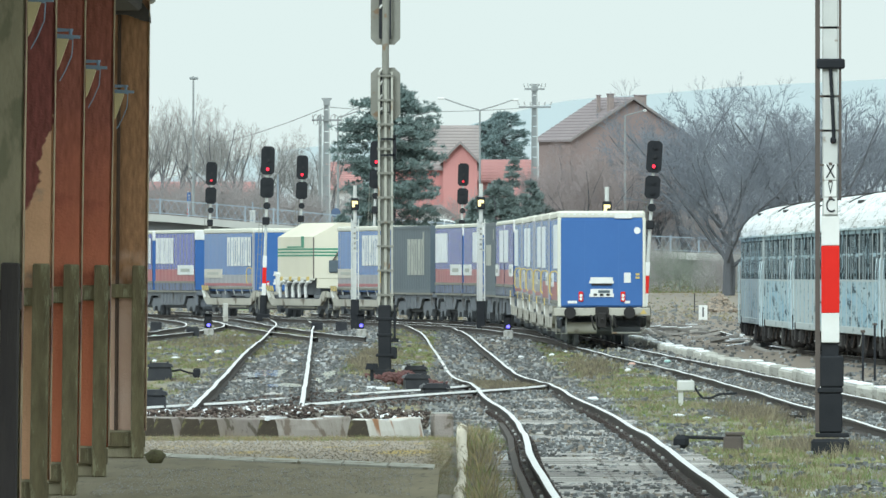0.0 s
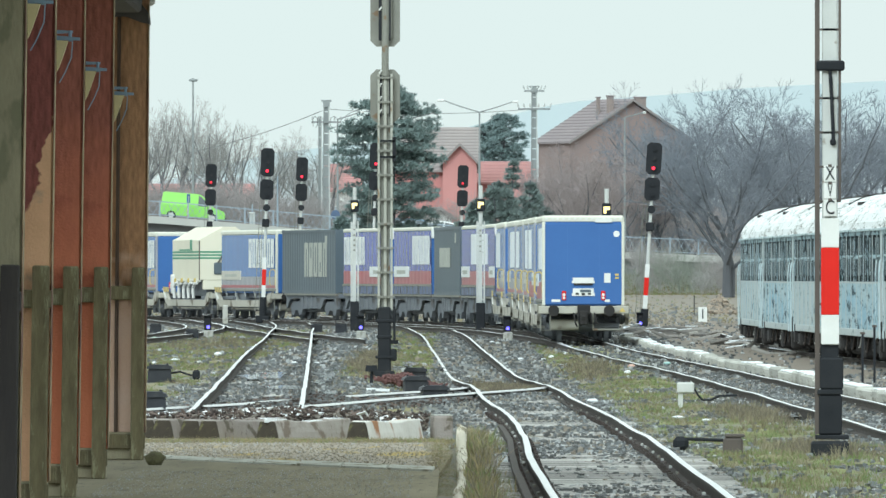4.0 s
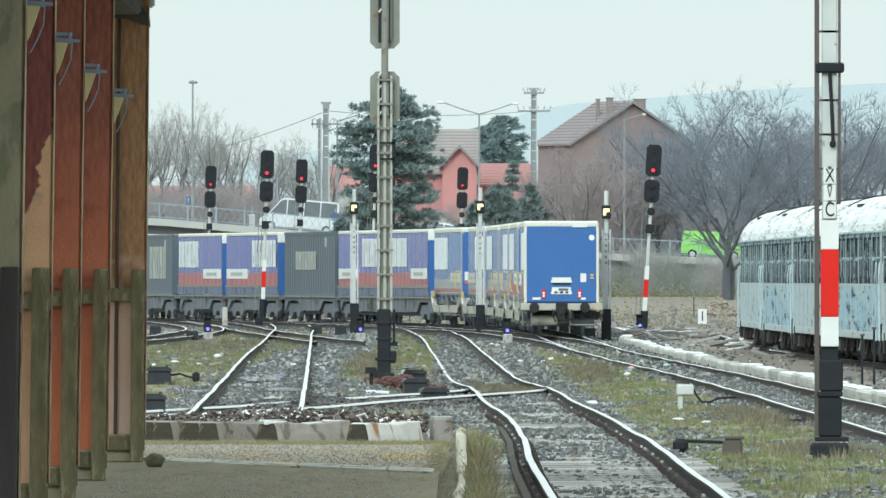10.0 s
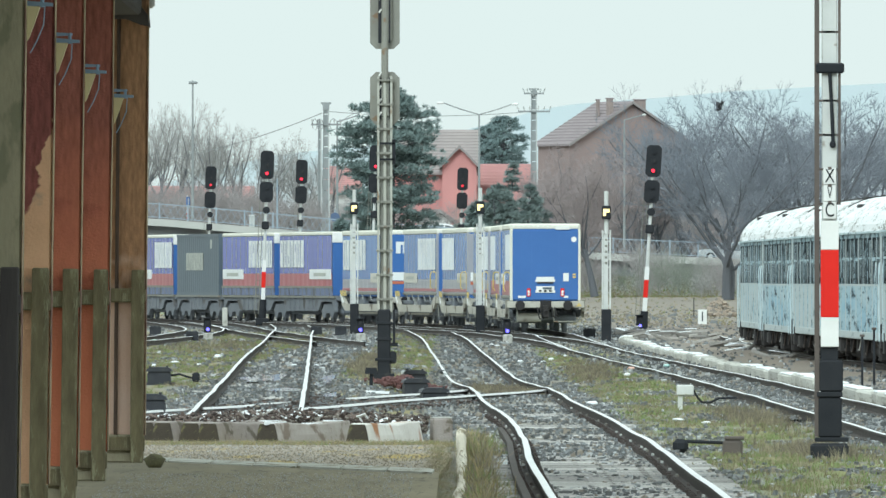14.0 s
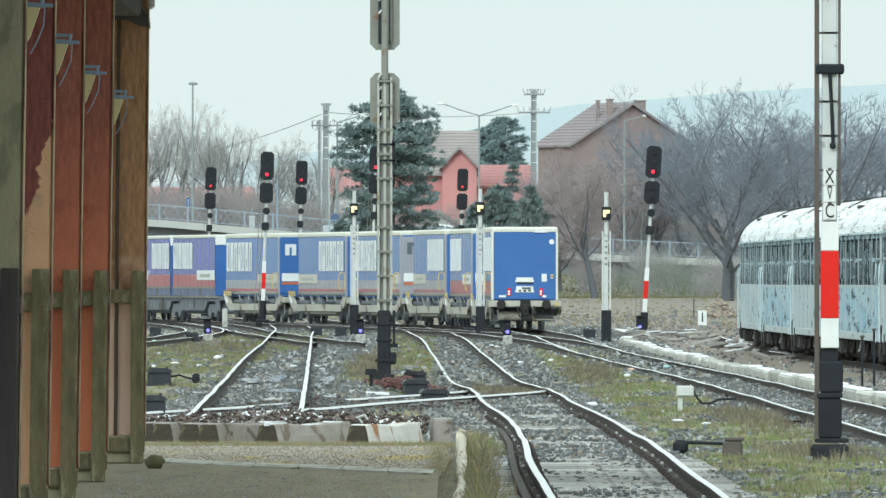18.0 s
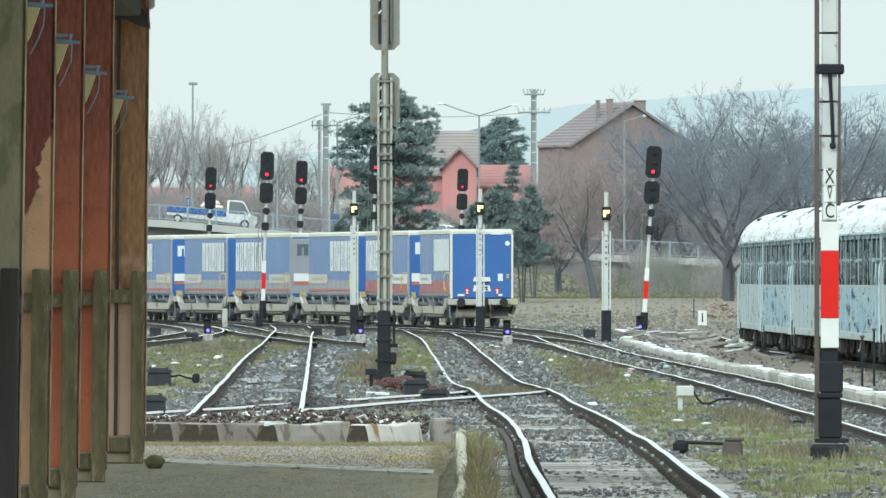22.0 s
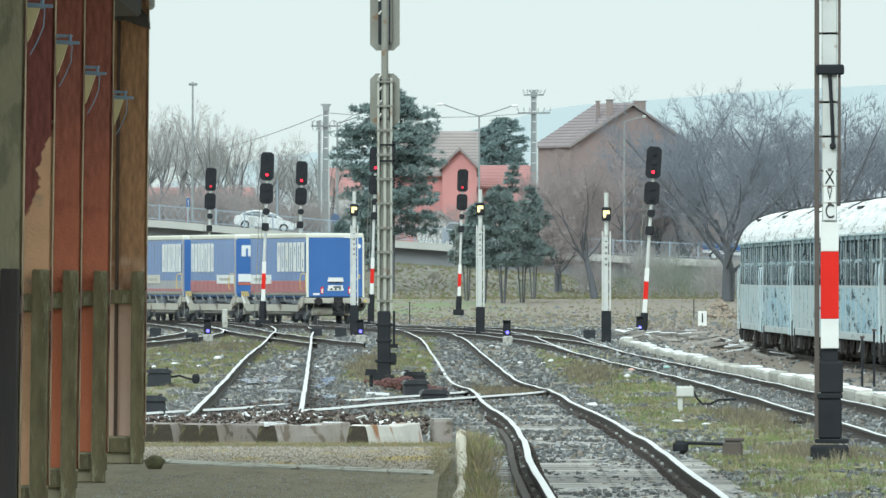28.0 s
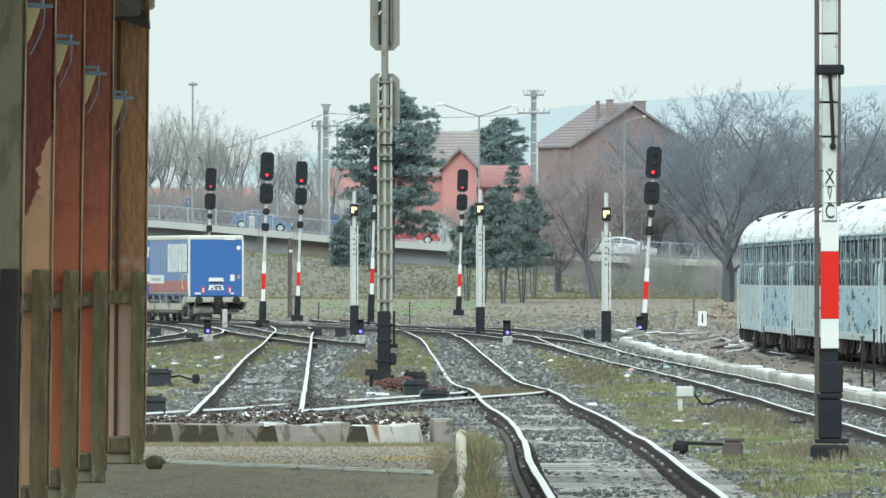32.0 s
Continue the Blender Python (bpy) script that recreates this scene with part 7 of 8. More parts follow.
def road_car(paint, label, length=4.4, height=1.45, shape="saloon", name="car"):
    g = thing(name, Matrix(), label, name, "vehicles on the road")
    h, w = length / 2, 0.85
    if shape == "saloon":
        body = [(-h + 0.08, 0.3), (-h, 0.45), (-h + 0.03, 0.84), (-h + 0.15, 0.95), (-h + 0.5, 0.98), (h - 1.3, 0.94), (h - 0.6, 0.86), (h - 0.2, 0.74), (h - 0.03, 0.6), (h, 0.42), (h - 0.08, 0.28)]
        r0, r1 = -h + 0.3, h - 0.95
        cabin = [(r0 + (r1 - r0) * k / 16, 0.94 + (height - 0.94) * (1 - abs((k - 7.2) / (7.2 if k < 7.2 else 8.8)) ** 2.15)) for k in range(17)]
    elif shape == "estate":
        body = [(-h, 0.35), (-h, 0.9), (-h + 0.1, 0.98), (h - 1.2, 0.95), (h - 0.15, 0.78), (h, 0.55), (h, 0.3)]
        cabin = [(-h + 0.06, 0.95), (-h + 0.35, height - 0.03), (-h + 0.6, height), (0.35, height), (0.6, height - 0.06), (h - 1.1, 0.92)]
    elif shape == "van":
        body = [(-h, 0.35), (-h, 1.05), (h - 1.0, 1.1), (h - 0.1, 0.85), (h, 0.6), (h, 0.3)]
        cabin = [(-h + 0.02, 1.0), (-h + 0.12, height - 0.05), (-h + 0.3, height), (h - 2.0, height), (h - 1.75, height - 0.08), (h - 0.85, 1.08)]
    elif shape == "bus":
        body = [(-h, 0.35), (-h, 1.15), (h - 0.7, 1.15), (h - 0.1, 0.85), (h, 0.6), (h, 0.3)]
        cabin = [(-h + 0.02, 1.1), (-h + 0.06, height - 0.06), (-h + 0.22, height), (h - 1.75, height), (h - 1.45, height - 0.1), (h - 0.55, 1.1)]
    else:
        body = [(-h, 0.55), (-h, 0.75), (h - 2.2, 0.75), (h - 2.2, 1.0), (h - 0.6, 1.0), (h - 0.05, 0.9), (h, 0.6), (h, 0.35), (h - 2.2, 0.35)]
        cabin = [(h - 2.2, 0.95), (h - 2.2, height - 0.05), (h - 2.05, height), (h - 1.25, height), (h - 1.05, height - 0.05), (h - 0.45, 0.98)]
    part("body", Shape().slab(body, "y", -w, w), paint, g)
    base = min(c[1] for c in cabin)

    def tucked(sh):
        """Lean the sides inwards towards the roof."""
        sh.v = [(v[0], v[1] * (1 - 0.2 * max(0.0, v[2] - base) / (height - base)), v[2]) for v in sh.v]
        return sh

    def roof_at(x):
        for (xa, za), (xb, zb) in zip(cabin, cabin[1:]):
            if xa <= x <= xb and xb > xa:
                return za + (zb - za) * (x - xa) / (xb - xa)
        return base

    part("cabin", tucked(Shape().slab(cabin, "y", -w + 0.06, w - 0.06)), paint, g)
    xs = [c[0] for c in cabin]
    zlo = base + 0.05
    lo, hi = min(xs) + (0.12 if shape != "van" else 2.6), max(xs) - 0.16
    n = {"estate": 3, "saloon": 2, "van": 1, "bus": 4}.get(shape, 1)
    for sy in (-1, 1):
        for k in range(n):
            xa, xb = lo + (hi - lo) * k / n + 0.035, lo + (hi - lo) * (k + 1) / n - 0.035
            edge = []
            for q in range(13):
                x = xb + (xa - xb) * q / 12
                z = min(height - 0.09, roof_at(x) - 0.1)
                if z > zlo + 0.02:
                    edge.append((x, z))
            y0, y1 = sorted((sy * (w - 0.06), sy * (w - 0.045)))
            part("side_window", tucked(Shape().slab([(edge[-1][0], zlo), (edge[0][0], zlo)] + edge, "y", y0, y1)), "car_glass", g)
        part("door_mirror", Shape().box(hi - 0.28, hi - 0.12, min(sy * (w - 0.02), sy * (w + 0.14)), max(sy * (w - 0.02), sy * (w + 0.14)), zlo - 0.02, zlo + 0.12, bevel=0.03), paint, g)
        for ax in (-h + 0.8, h - 0.85):
            y0, y1 = sorted((sy * (w - 0.2), sy * (w + 0.01)))
            wh = part("wheel", Shape().tube((ax, y0, 0.32), (ax, y1, 0.32), 0.32, n=16), "tyre", g)
            part("rim", Shape().tube((ax, sy * (w + 0.01), 0.32), (ax, sy * (w + 0.02), 0.32), 0.19, n=12), "pale_steel", wh)
        part("headlight", Shape().box(h - 0.12, h - 0.01, sy * 0.6 - 0.16, sy * 0.6 + 0.16, 0.6, 0.74, bevel=0.03), "white_paint", g)
        part("tail_light", Shape().box(-h - 0.02, -h + 0.1, sy * 0.66 - 0.15, sy * 0.66 + 0.15, 0.66, 0.86, bevel=0.03), "red_paint", g)
    part("bumper", Shape().box(h - 0.1, h + 0.05, -w + 0.05, w - 0.05, 0.3, 0.5, bevel=0.04), "tyre", g)
    return g


NEAR_LANE, FAR_LANE = 948.0, 952.0
CAR_ROWS = [
    (road_car("car_teal", "dull blue saloon car on the road"), FAR_LANE, (0, -5.583), (1, -11.087), (2, -16.59), (3, -22.093)),
    (road_car("car_teal", "dull teal hatchback car on the road", 4.0, 1.45, "estate"), NEAR_LANE, (2, -13.76), (3, -7.88), (4, -1.96), (6.5, 20.64)),
    (road_car("car_green", "bright green panel van on the road", 4.6, 1.95, "van", "van"), NEAR_LANE, (4.5, -14.96), (5.5, -10.16), (6, -7.88), (9, 12.44), (10, 19.12)),
    (road_car("car_grey", "dark grey saloon car on the road"), NEAR_LANE, (7, -19.04), (7.5, -15.36), (8, -12.16), (8.5, -8.76), (11, 13.24)),
    (road_car("car_white", "long white minibus on the road", 5.6, 2.35, "bus", "minibus"), FAR_LANE, (6, 12.492), (9, -5.985), (9.5, -8.395), (10, -10.323), (10.5, -13.216), (11, -15.947), (11.5, -18.799), (12, -21.852)),
    (road_car("car_silver", "pale silver estate car on the road", 4.5, 1.5, "estate"), FAR_LANE, (18.5, -9.48), (19, -12.734), (19.5, -16.55), (20, -20.446)),
    (road_car("car_white", "white pickup truck with a loaded blue bed", 6.4, 1.95, "pickup", "truck"), NEAR_LANE, (21, -21.64), (21.5, -19.04), (22, -16.4), (22.5, -13.76), (23, -11.08), (24, -5.56)),
    (road_car("car_silver", "silver saloon car on the road"), FAR_LANE, (21, 7.271), (23.5, -9.6), (24, -12.934), (24.5, -16.108), (25, -19.763)),
    (road_car("car_grey", "dark grey estate car on the road", 4.7, 1.7, "estate"), NEAR_LANE, (24, -21.96), (24.5, -19.44), (25, -16.8), (25.5, -14.36), (29, 8.4), (30, 13.36)),
    (road_car("car_white", "white saloon car on the road"), NEAR_LANE, (27, -18.16), (27.5, -15.36), (28, -12.64), (28.5, -10.04), (29, -7.56), (31, 7.24), (32, 12.92)),
    (road_car("car_red", "red saloon car on the road", 4.6), NEAR_LANE, (29, -19.28), (29.5, -16.6), (30, -13.72), (30.5, -10.84), (31, -8.24), (32, -2.56)),
    (road_car("car_blue", "dark blue saloon car on the road"), NEAR_LANE, (31, -19.36), (31.5, -16.24), (32, -12.88)),
    (road_car("car_white", "white saloon car waiting on the road"), NEAR_LANE, (0, 0.32), (22, 0.48), (23, 1.76), (24, 6.76), (25, 13.24)),
]
truck = CAR_ROWS[6][0]
part("load_bed", Shape().box(-3.2, 0.92, -0.95, 0.95, 0.75, 1.2, bevel=0.03), "bed_blue", truck, "blue dropside bed")
part("load", Shape().box(-0.9, 0.75, -0.7, 0.7, 1.2, 1.5, bevel=0.12).ball((0.1, -0.2, 1.62), 0.4, 0, 0.6).ball((-0.5, 0.1, 1.5), 0.3, 0, 0.6), "cream", truck, "pale bulky load")
for ob, lane, *seen in CAR_ROWS:
    CARS.append((ob, lane, seen))


# ---- loose things between the tracks ----
def lump(name, x, y, z, size, material, label, category, group="", seed=0):
    r = random.Random(seed)
    g = thing(name, pose(x, y, z, 0, 0, r.uniform(0, 180)), label, category, group)
    s = Shape().ball((0, 0, 0), 1.0, 0, 1.0, 10)
    s.v = [(v[0] * size[0] * (1 + 0.5 * noise.noise((v[0] * 2, v[1] * 2, v[2] * 2 + seed))), v[1] * size[1], v[2] * size[2] * (1 + 0.45 * noise.noise((v[0] * 3 + seed, v[1] * 3, v[2] * 3)))) for v in s.v]
    part("lump", s, material, g, smooth=True)
    return g


M["moss_stone"] = mat("moss_stone", (0.16, 0.155, 0.075), (0.07, 0.06, 0.04), 14, 0.95, fine=60, bump=0.9)
lump("stone", -3.019, 140, 0.162, (0.105, 0.12, 0.085), "moss_stone", "mossy dark stone at a column's foot", "stone", seed=2)
rng = random.Random(31)
for px, py in ((560,646),(440,641),(352,644),(520,645),(870,610),(880,612),(960,640),(975,636),(1000,630),(1048,712),(1110,662),(1175,662),(310,640),(1200,740),(1250,745),(470,612),(920,640),(700,610),(272,646),(1180,612)):
    x, y = 0, 0
    d = 300.0
    for k in range(40):
        x = (px - 784) * d / 23700
        d = 0.5 * d + 0.5 * (2.1 + 0.1 - ground_z(x, d)) * 23700 / (py - 492)
    lump("snow_patch", x, d, ground_z(x, d) - 0.15, (rng.uniform(0.04, 0.1), rng.uniform(0.07, 0.13), rng.uniform(0.02, 0.045)), "snow", "small leftover patch of snow on the ballast", "snow", "snow patches", int(px))


for px, py, size, paint, label in ((1180, 648, 0.075, "litter_teal", "crumpled white and teal plastic litter on the ballast"), (1117, 653, 0.08, "litter_pink", "pinkish crumpled litter beside the rail"), (273, 604, 0.09, "litter_green", "pale green plastic litter on the ground"),
                                   (385, 632, 0.1, "snow", "strip of old snow beside the rail"), (300, 592, 0.06, "litter_green", "pale green plastic litter on the ground"), (1290, 612, 0.08, "snow", "lump of old snow on the timber heap")):
    M.setdefault("litter_teal", mat("litter_teal", (0.62, 0.72, 0.70), (0.15, 0.45, 0.42), 9, 0.5, bump=0.3))
    M.setdefault("litter_pink", mat("litter_pink", (0.70, 0.52, 0.45), (0.62, 0.3, 0.22), 9, 0.6, bump=0.3))
    M.setdefault("litter_green", mat("litter_green", (0.60, 0.70, 0.62), (0.35, 0.55, 0.42), 9, 0.5, bump=0.3))
    d = 300.0
    for k in range(40):
        x = (px - 784) * d / 23700
        d = 0.5 * d + 0.5 * (2.2 - ground_z(x, d)) * 23700 / (py - 492)
    lump("litter" if paint != "snow" else "snow_patch", x, d, ground_z(x, d) - 0.13, (size, size * 1.2, size * 0.55), paint, label, "litter" if paint != "snow" else "snow", "", px)


def point_machine(x, y, z, m_rot, label, crank=False):
    g = thing("point_machine", pose(x, y, z, 0, 0, m_rot), label, "point machine", "point machines")
    part("case", Shape().slab([(-0.22, -0.2), (0.22, -0.2), (0.22, 0.05), (0.19, 0.09), (-0.19, 0.09), (-0.22, 0.05)], "y", -0.3, 0.3), "machine_black", g)
    lid = part("lid", Shape().slab([(-0.25, 0.08), (0.25, 0.08), (0.23, 0.13), (0.15, 0.165), (-0.15, 0.165), (-0.23, 0.13)], "y", -0.34, 0.34), "machine_black", g, "domed wet black lid")
    for sx in (-0.17, 0.15):
        part("bolt", Shape().tube((sx, -0.2, 0.14), (sx, -0.2, 0.19), 0.022, n=8), "machine_black", lid)
    part("foot_flange", Shape().box(-0.3, 0.3, -0.2, 0.2, -0.2, -0.12, bevel=0.02), "rust", g)
    if crank:
        part("rod", Shape().path([(0.2, 0, 0.0), (0.38, 0, 0.03), (0.52, 0.05, -0.02), (0.7, 0.1, -0.06)], 0.02, 6), "black_paint", g)
        part("crank", Shape().box(0.62, 0.76, 0.0, 0.2, -0.12, 0.06, bevel=0.03), "black_paint", g)


M["machine_black"] = mat("machine_black", (0.024, 0.027, 0.034), (0.045, 0.047, 0.052), 4, 0.5, bump=0.15, spots=(0.05, 0.05, 0.05), spot_scale=4, spot_cut=0.64, spec=0.25)
for px, py, rot in ((282,668,0),(266,720,0),(735,688,5),(735,672,0),(768,706,5),(603,588,0),(830,588,0),(1043,592,0),(340,598,0),(275,588,0),(560,588,0)):
    d = 300.0
    for k in range(40):
        x = (px - 784) * d / 23700
        d = 0.5 * d + 0.5 * (2.1 - ground_z(x, d)) * 23700 / (py - 492)
    point_machine(x, d, ground_z(x, d), rot, "black point machine box beside the rails", px == 282)
M["rust_dark"] = mat("rust_dark", (0.04, 0.032, 0.029), (0.07, 0.05, 0.043), 4, 0.9)
lever = thing("point_lever", pose(3.205, 163, 0.05), "black rod and weight of a point lever with a grey box", "point lever")
part("rod", Shape().tube((-0.28, 0, 0.04), (0.32, 0, 0.02), 0.02), "black_paint", lever)
part("weight", Shape().box(-0.41, -0.22, -0.12, 0.12, -0.1, 0.07, bevel=0.05), "black_paint", lever, "round black weight")
part("box", Shape().box(0.2, 0.44, -0.2, 0.2, -0.16, 0.06, bevel=0.03), "rust", lever)
part("cap", Shape().box(0.22, 0.46, -0.2, 0.2, 0.06, 0.1, bevel=0.01), "rust", lever)
cab = thing("track_box", pose(4.098, 228, 0.051), "pale grey cable box on a short post", "cable box")
part("post", Shape().box(-0.1, -0.02, -0.05, 0.05, -0.25, 0.1), "pale_steel", cab)
part("case", Shape().box(-0.12, 0.17, -0.12, 0.12, 0.02, 0.2, bevel=0.02), "pale_steel", cab)
part("cable", Shape().path([(0.17, 0, 0.1), (0.24, 0, -0.02), (0.32, 0, -0.1), (0.45, 0, -0.1), (0.6, 0, -0.03), (0.9, 0, -0.02)], 0.02, 6), "black_paint", cab)

# rusty rubble on the block row and by the mast
rng = random.Random(8)
heap = thing("rubble_heap", pose(0, 0, 0), "rusty fastenings and broken stone heaped behind blocks", "rubble", kind="stuff")
s = Shape()
for k in range(5200):
    x, y = rng.uniform(-3.9, -0.2), rng.uniform(166.6, 170.5)
    c = Vector((x, y, 0.13 + 0.28 * rng.random() * (1 - 0.35 * abs(x + 2) / 2.2)))
    a, b, h = rng.choice((0.008, 0.012, 0.02, 0.05)) * rng.uniform(0.7, 1.2), rng.uniform(0.008, 0.025), rng.uniform(0.004, 0.011)
    s.box(-a, a, -b, b, -h, h, rng.choice((0, 0, 0, 0, 2, 2, 2, 2, 2, 2, 1, 1, 3)), at=Matrix.Translation(c) @ Euler((rng.gauss(0, 0.5), rng.gauss(0, 0.5), rng.uniform(0, 3))).to_matrix().to_4x4())
part("rubble", s, ["rubble", "concrete", "rust_dark", "snow"], heap)
heap2 = thing("rubble_heap", pose(0, 0, 0), "reddish heap of earth and scrap at the mast", "rubble", kind="stuff")
M["red_earth"] = mat("red_earth", (0.17, 0.075, 0.07), (0.09, 0.05, 0.048), 3, 0.95, bump=0.4)
s = Shape()
for k in range(420):
    x, y = rng.gauss(-0.75, 0.24), rng.uniform(262, 268)
    a, b, h = rng.uniform(0.015, 0.06), rng.uniform(0.02, 0.06), rng.uniform(0.012, 0.04)
    s.box(-a, a, -b, b, -h, h, 0, at=Matrix.Translation((x, y, ground_z(x, y) - 0.1 + 0.2 * max(0, 1 - abs(x + 0.75) / 0.6) * rng.random())) @ Euler((rng.gauss(0, 0.5), rng.gauss(0, 0.5), rng.uniform(0, 3))).to_matrix().to_4x4())
part("rubble", s, "red_earth", heap2)

post = thing("lever_stand", pose(-1.404, 262, -0.111), "short black stand with a round cap beside the mast", "lever stand")
part("stand", Shape().tube((0, 0, -0.1), (0, 0, 0.3), 0.035, n=10), "black_paint", post)
part("cap", Shape().tube((0, 0, 0.3), (0, 0, 0.42), 0.13, 0.11, 14), "black_paint", post)
plank = thing("white_board", pose(-1.214, 248, -0.056, 0, 3, 6), "pale weathered board lying across the ballast", "board")
part("board", Shape().box(-0.21, 0.21, -0.12, 0.12, -0.02, 0.03, bevel=0.008), "snow", plank)
soil = thing("soil_heap", pose(12.354, 600, 0.48), "low heap of pale brown soil and rubble", "soil heap", kind="stuff")
s = Shape()
for k in range(420):
    f, a = rng.random() ** 0.5, rng.uniform(0, 6.283)
    q = rng.uniform(0.03, 0.1)
    s.box(-q, q, -q, q, -q * 0.6, q * 0.6, rng.choice((0, 0, 1)), at=Matrix.Translation((0.75 * f * math.cos(a), 0.75 * f * math.sin(a), -0.1 + 0.85 * (1 - f) * rng.uniform(0.5, 1))) @ Euler((rng.gauss(0, 0.6), rng.gauss(0, 0.6), rng.uniform(0, 3))).to_matrix().to_4x4())
M["tan_soil"] = mat("tan_soil", (0.42, 0.35, 0.28), (0.32, 0.26, 0.21), 3, 0.95, bump=0.3)
part("soil", s, ["tan_soil", "concrete"], soil)

# stacks of old timber by the coaches
M["old_timber"] = mat("old_timber", (0.36, 0.34, 0.31), (0.24, 0.225, 0.21), 2, 0.9, vary=0.4, stretch=(4, 0.4, 4))
for cx, cy, n, seed in ((7.693, 478.558, 14, 1), (9.282, 434.729, 14, 2), (9.823, 415.002, 14, 3), (10.139, 383.873, 16, 4), (9.079, 487.941, 14, 6), (7.414, 507.857, 8, 7)):
    r = random.Random(seed)
    st = thing("timber_stack", pose(cx, cy, main_z(cy) - 0.2), "loose heap of grey weathered sleepers and planks", "timber stack", "timber stacks")
    for k in range(n):
        L = r.uniform(0.15, 0.5)
        part("plank", Shape().box(-L, L, -0.1, 0.1, -0.045, 0.045, bevel=0.01), "old_timber", st, m=pose(r.gauss(0, 0.6), r.gauss(0, 1.5), 0.06 + 0.06 * (k // 2) * r.random(), r.gauss(0, 8), r.gauss(0, 11), r.gauss(0, 35)))
    for k in range(4):
        L = r.uniform(0.12, 0.35)
        part("snow_cap", Shape().box(-L, L, -0.12, 0.12, 0, 0.03, bevel=0.012), "snow", st, "thin snow on planks", m=pose(r.gauss(0, 0.6), r.gauss(0, 1.2), r.uniform(0.12, 0.36), 0, r.gauss(0, 8), r.gauss(0, 25)))
for px, py, h in ((1547,668,1.0),(1526,668,0.85),(725,568,0.9),(564,570,0.9),(1228,560,0.9)):
    d = 300.0
    for k in range(40):
        x = (px - 784) * d / 23700
        d = 0.5 * d + 0.5 * (2.1 - ground_z(x, d)) * 23700 / (py - 492)
    g = thing("marker_stake", pose(x, d, ground_z(x, d) - 0.2), "thin dark stake standing in the ground", "stake", "stakes")
    part("stake", Shape().box(-0.024, 0.024, -0.03, 0.03, 0, h + 0.2), "black_paint", g)
    part("stake_cap", Shape().box(-0.05, 0.05, -0.05, 0.05, h + 0.17, h + 0.22, bevel=0.01), "rust", g)
stump = thing("short_post", pose(-9.121, 560, 0.21), "short white concrete marker post", "post")
part("post", Shape().box(-0.11, 0.11, -0.1, 0.1, -0.2, 0.58, bevel=0.03), "pale_concrete", stump)
lp = thing("wooden_pole", pose(-8.061, 705, 0.196), "dark wooden pole with a small lamp", "pole")
part("pole", Shape().tube((0, 0, -0.2), (0, 0, 4.0), 0.13, 0.11, 8), "rust", lp)
part("lamp", Shape().ball((0.05, -0.2, 3.3), 0.1), "pale_steel", lp)


# wet hollows between the rails
M["puddle_water"] = mat("puddle_water", (0.05, 0.055, 0.055), (0.07, 0.07, 0.065), 1, 0.06, bump=0.0, spec=0.6)
for px, d, w, length in ((470, 268, 0.55, 22), (500, 240, 0.35, 10), (577, 262, 0.17, 34), (585, 230, 0.14, 10), (850, 300, 0.4, 24), (1290, 260, 0.25, 16), (1400, 215, 0.3, 12), (905, 150, 0.2, 8), (720, 330, 0.3, 20)):
    x = (px - 784) * d / 23700
    r = random.Random(px)
    rim = [(w * math.cos(a) * r.uniform(0.6, 1.1), length / 2 * math.sin(a) * r.uniform(0.7, 1.1)) for a in [2 * math.pi * k / 16 for k in range(16)]]
    g = thing("puddle", pose(x, d, ground_z(x, d) - 0.152), "shallow puddle on wet ballast reflecting the sky", "puddle", "puddles")
    part("water", Shape().slab(rim, "z", -0.06, 0.0), "puddle_water", g)


# ---- stones and grass, too many to count ----
def scatter(name, label, category, count, spot, size, mats, seed, blades=False):
    """Thousands of small stones, or tufts of blades, as one object."""
    r = np.random.RandomState(seed)
    verts, faces, slots = [], [], []
    cube = np.array([(x, y, z) for z in (-1, 1) for y in (-1, 1) for x in (-1, 1)], float) * 0.62
    tri = np.array([(0, 2, 3), (0, 3, 1), (4, 5, 7), (4, 7, 6), (0, 1, 5), (0, 5, 4), (2, 6, 7), (2, 7, 3), (0, 4, 6), (0, 6, 2), (1, 3, 7), (1, 7, 5)])
    k = 0
    for n in range(count):
        at = spot(r)
        if at is None:
            continue
        x, y, z, scale = at
        if blades:
            for b in range(10):
                a, h = r.uniform(0, 6.283), size * scale * r.uniform(0.5, 1.2)
                lean = r.normal(0, 0.45, 2) * h
                bx, by = x + r.normal(0, 0.05), y + r.normal(0, 0.12)
                w = 0.0062 * scale * (1.0 + 1.1 * min(1.0, max(0.0, (y - 200) / 250)))
                verts += [(bx - w * math.cos(a), by - w * math.sin(a), z), (bx + w * math.cos(a), by + w * math.sin(a), z), (bx + lean[0], by + lean[1], z + h)]
                faces.append((k, k + 1, k + 2))
                slots.append(n % len(mats))
                k += 3
        else:
            q = cube + r.uniform(-0.38, 0.38, (8, 3))
            q = q * (size * scale * r.uniform(0.7, 1.4, 3))
            a = r.uniform(0, 6.283)
            c, s = math.cos(a), math.sin(a)
            q = np.stack([q[:, 0] * c - q[:, 1] * s + x, q[:, 0] * s + q[:, 1] * c + y, q[:, 2] + z], 1)
            verts += [tuple(v) for v in q]
            faces += [tuple(t) for t in tri + k]
            slots += [n % len(mats)] * 12
            k += 8
    sh = Shape()
    sh.v, sh.f, sh.m = verts, faces, slots
    ob = new(name, meshed(name, sh, mats, fix=False))
    return tagged(ob, label, category, kind="stuff")


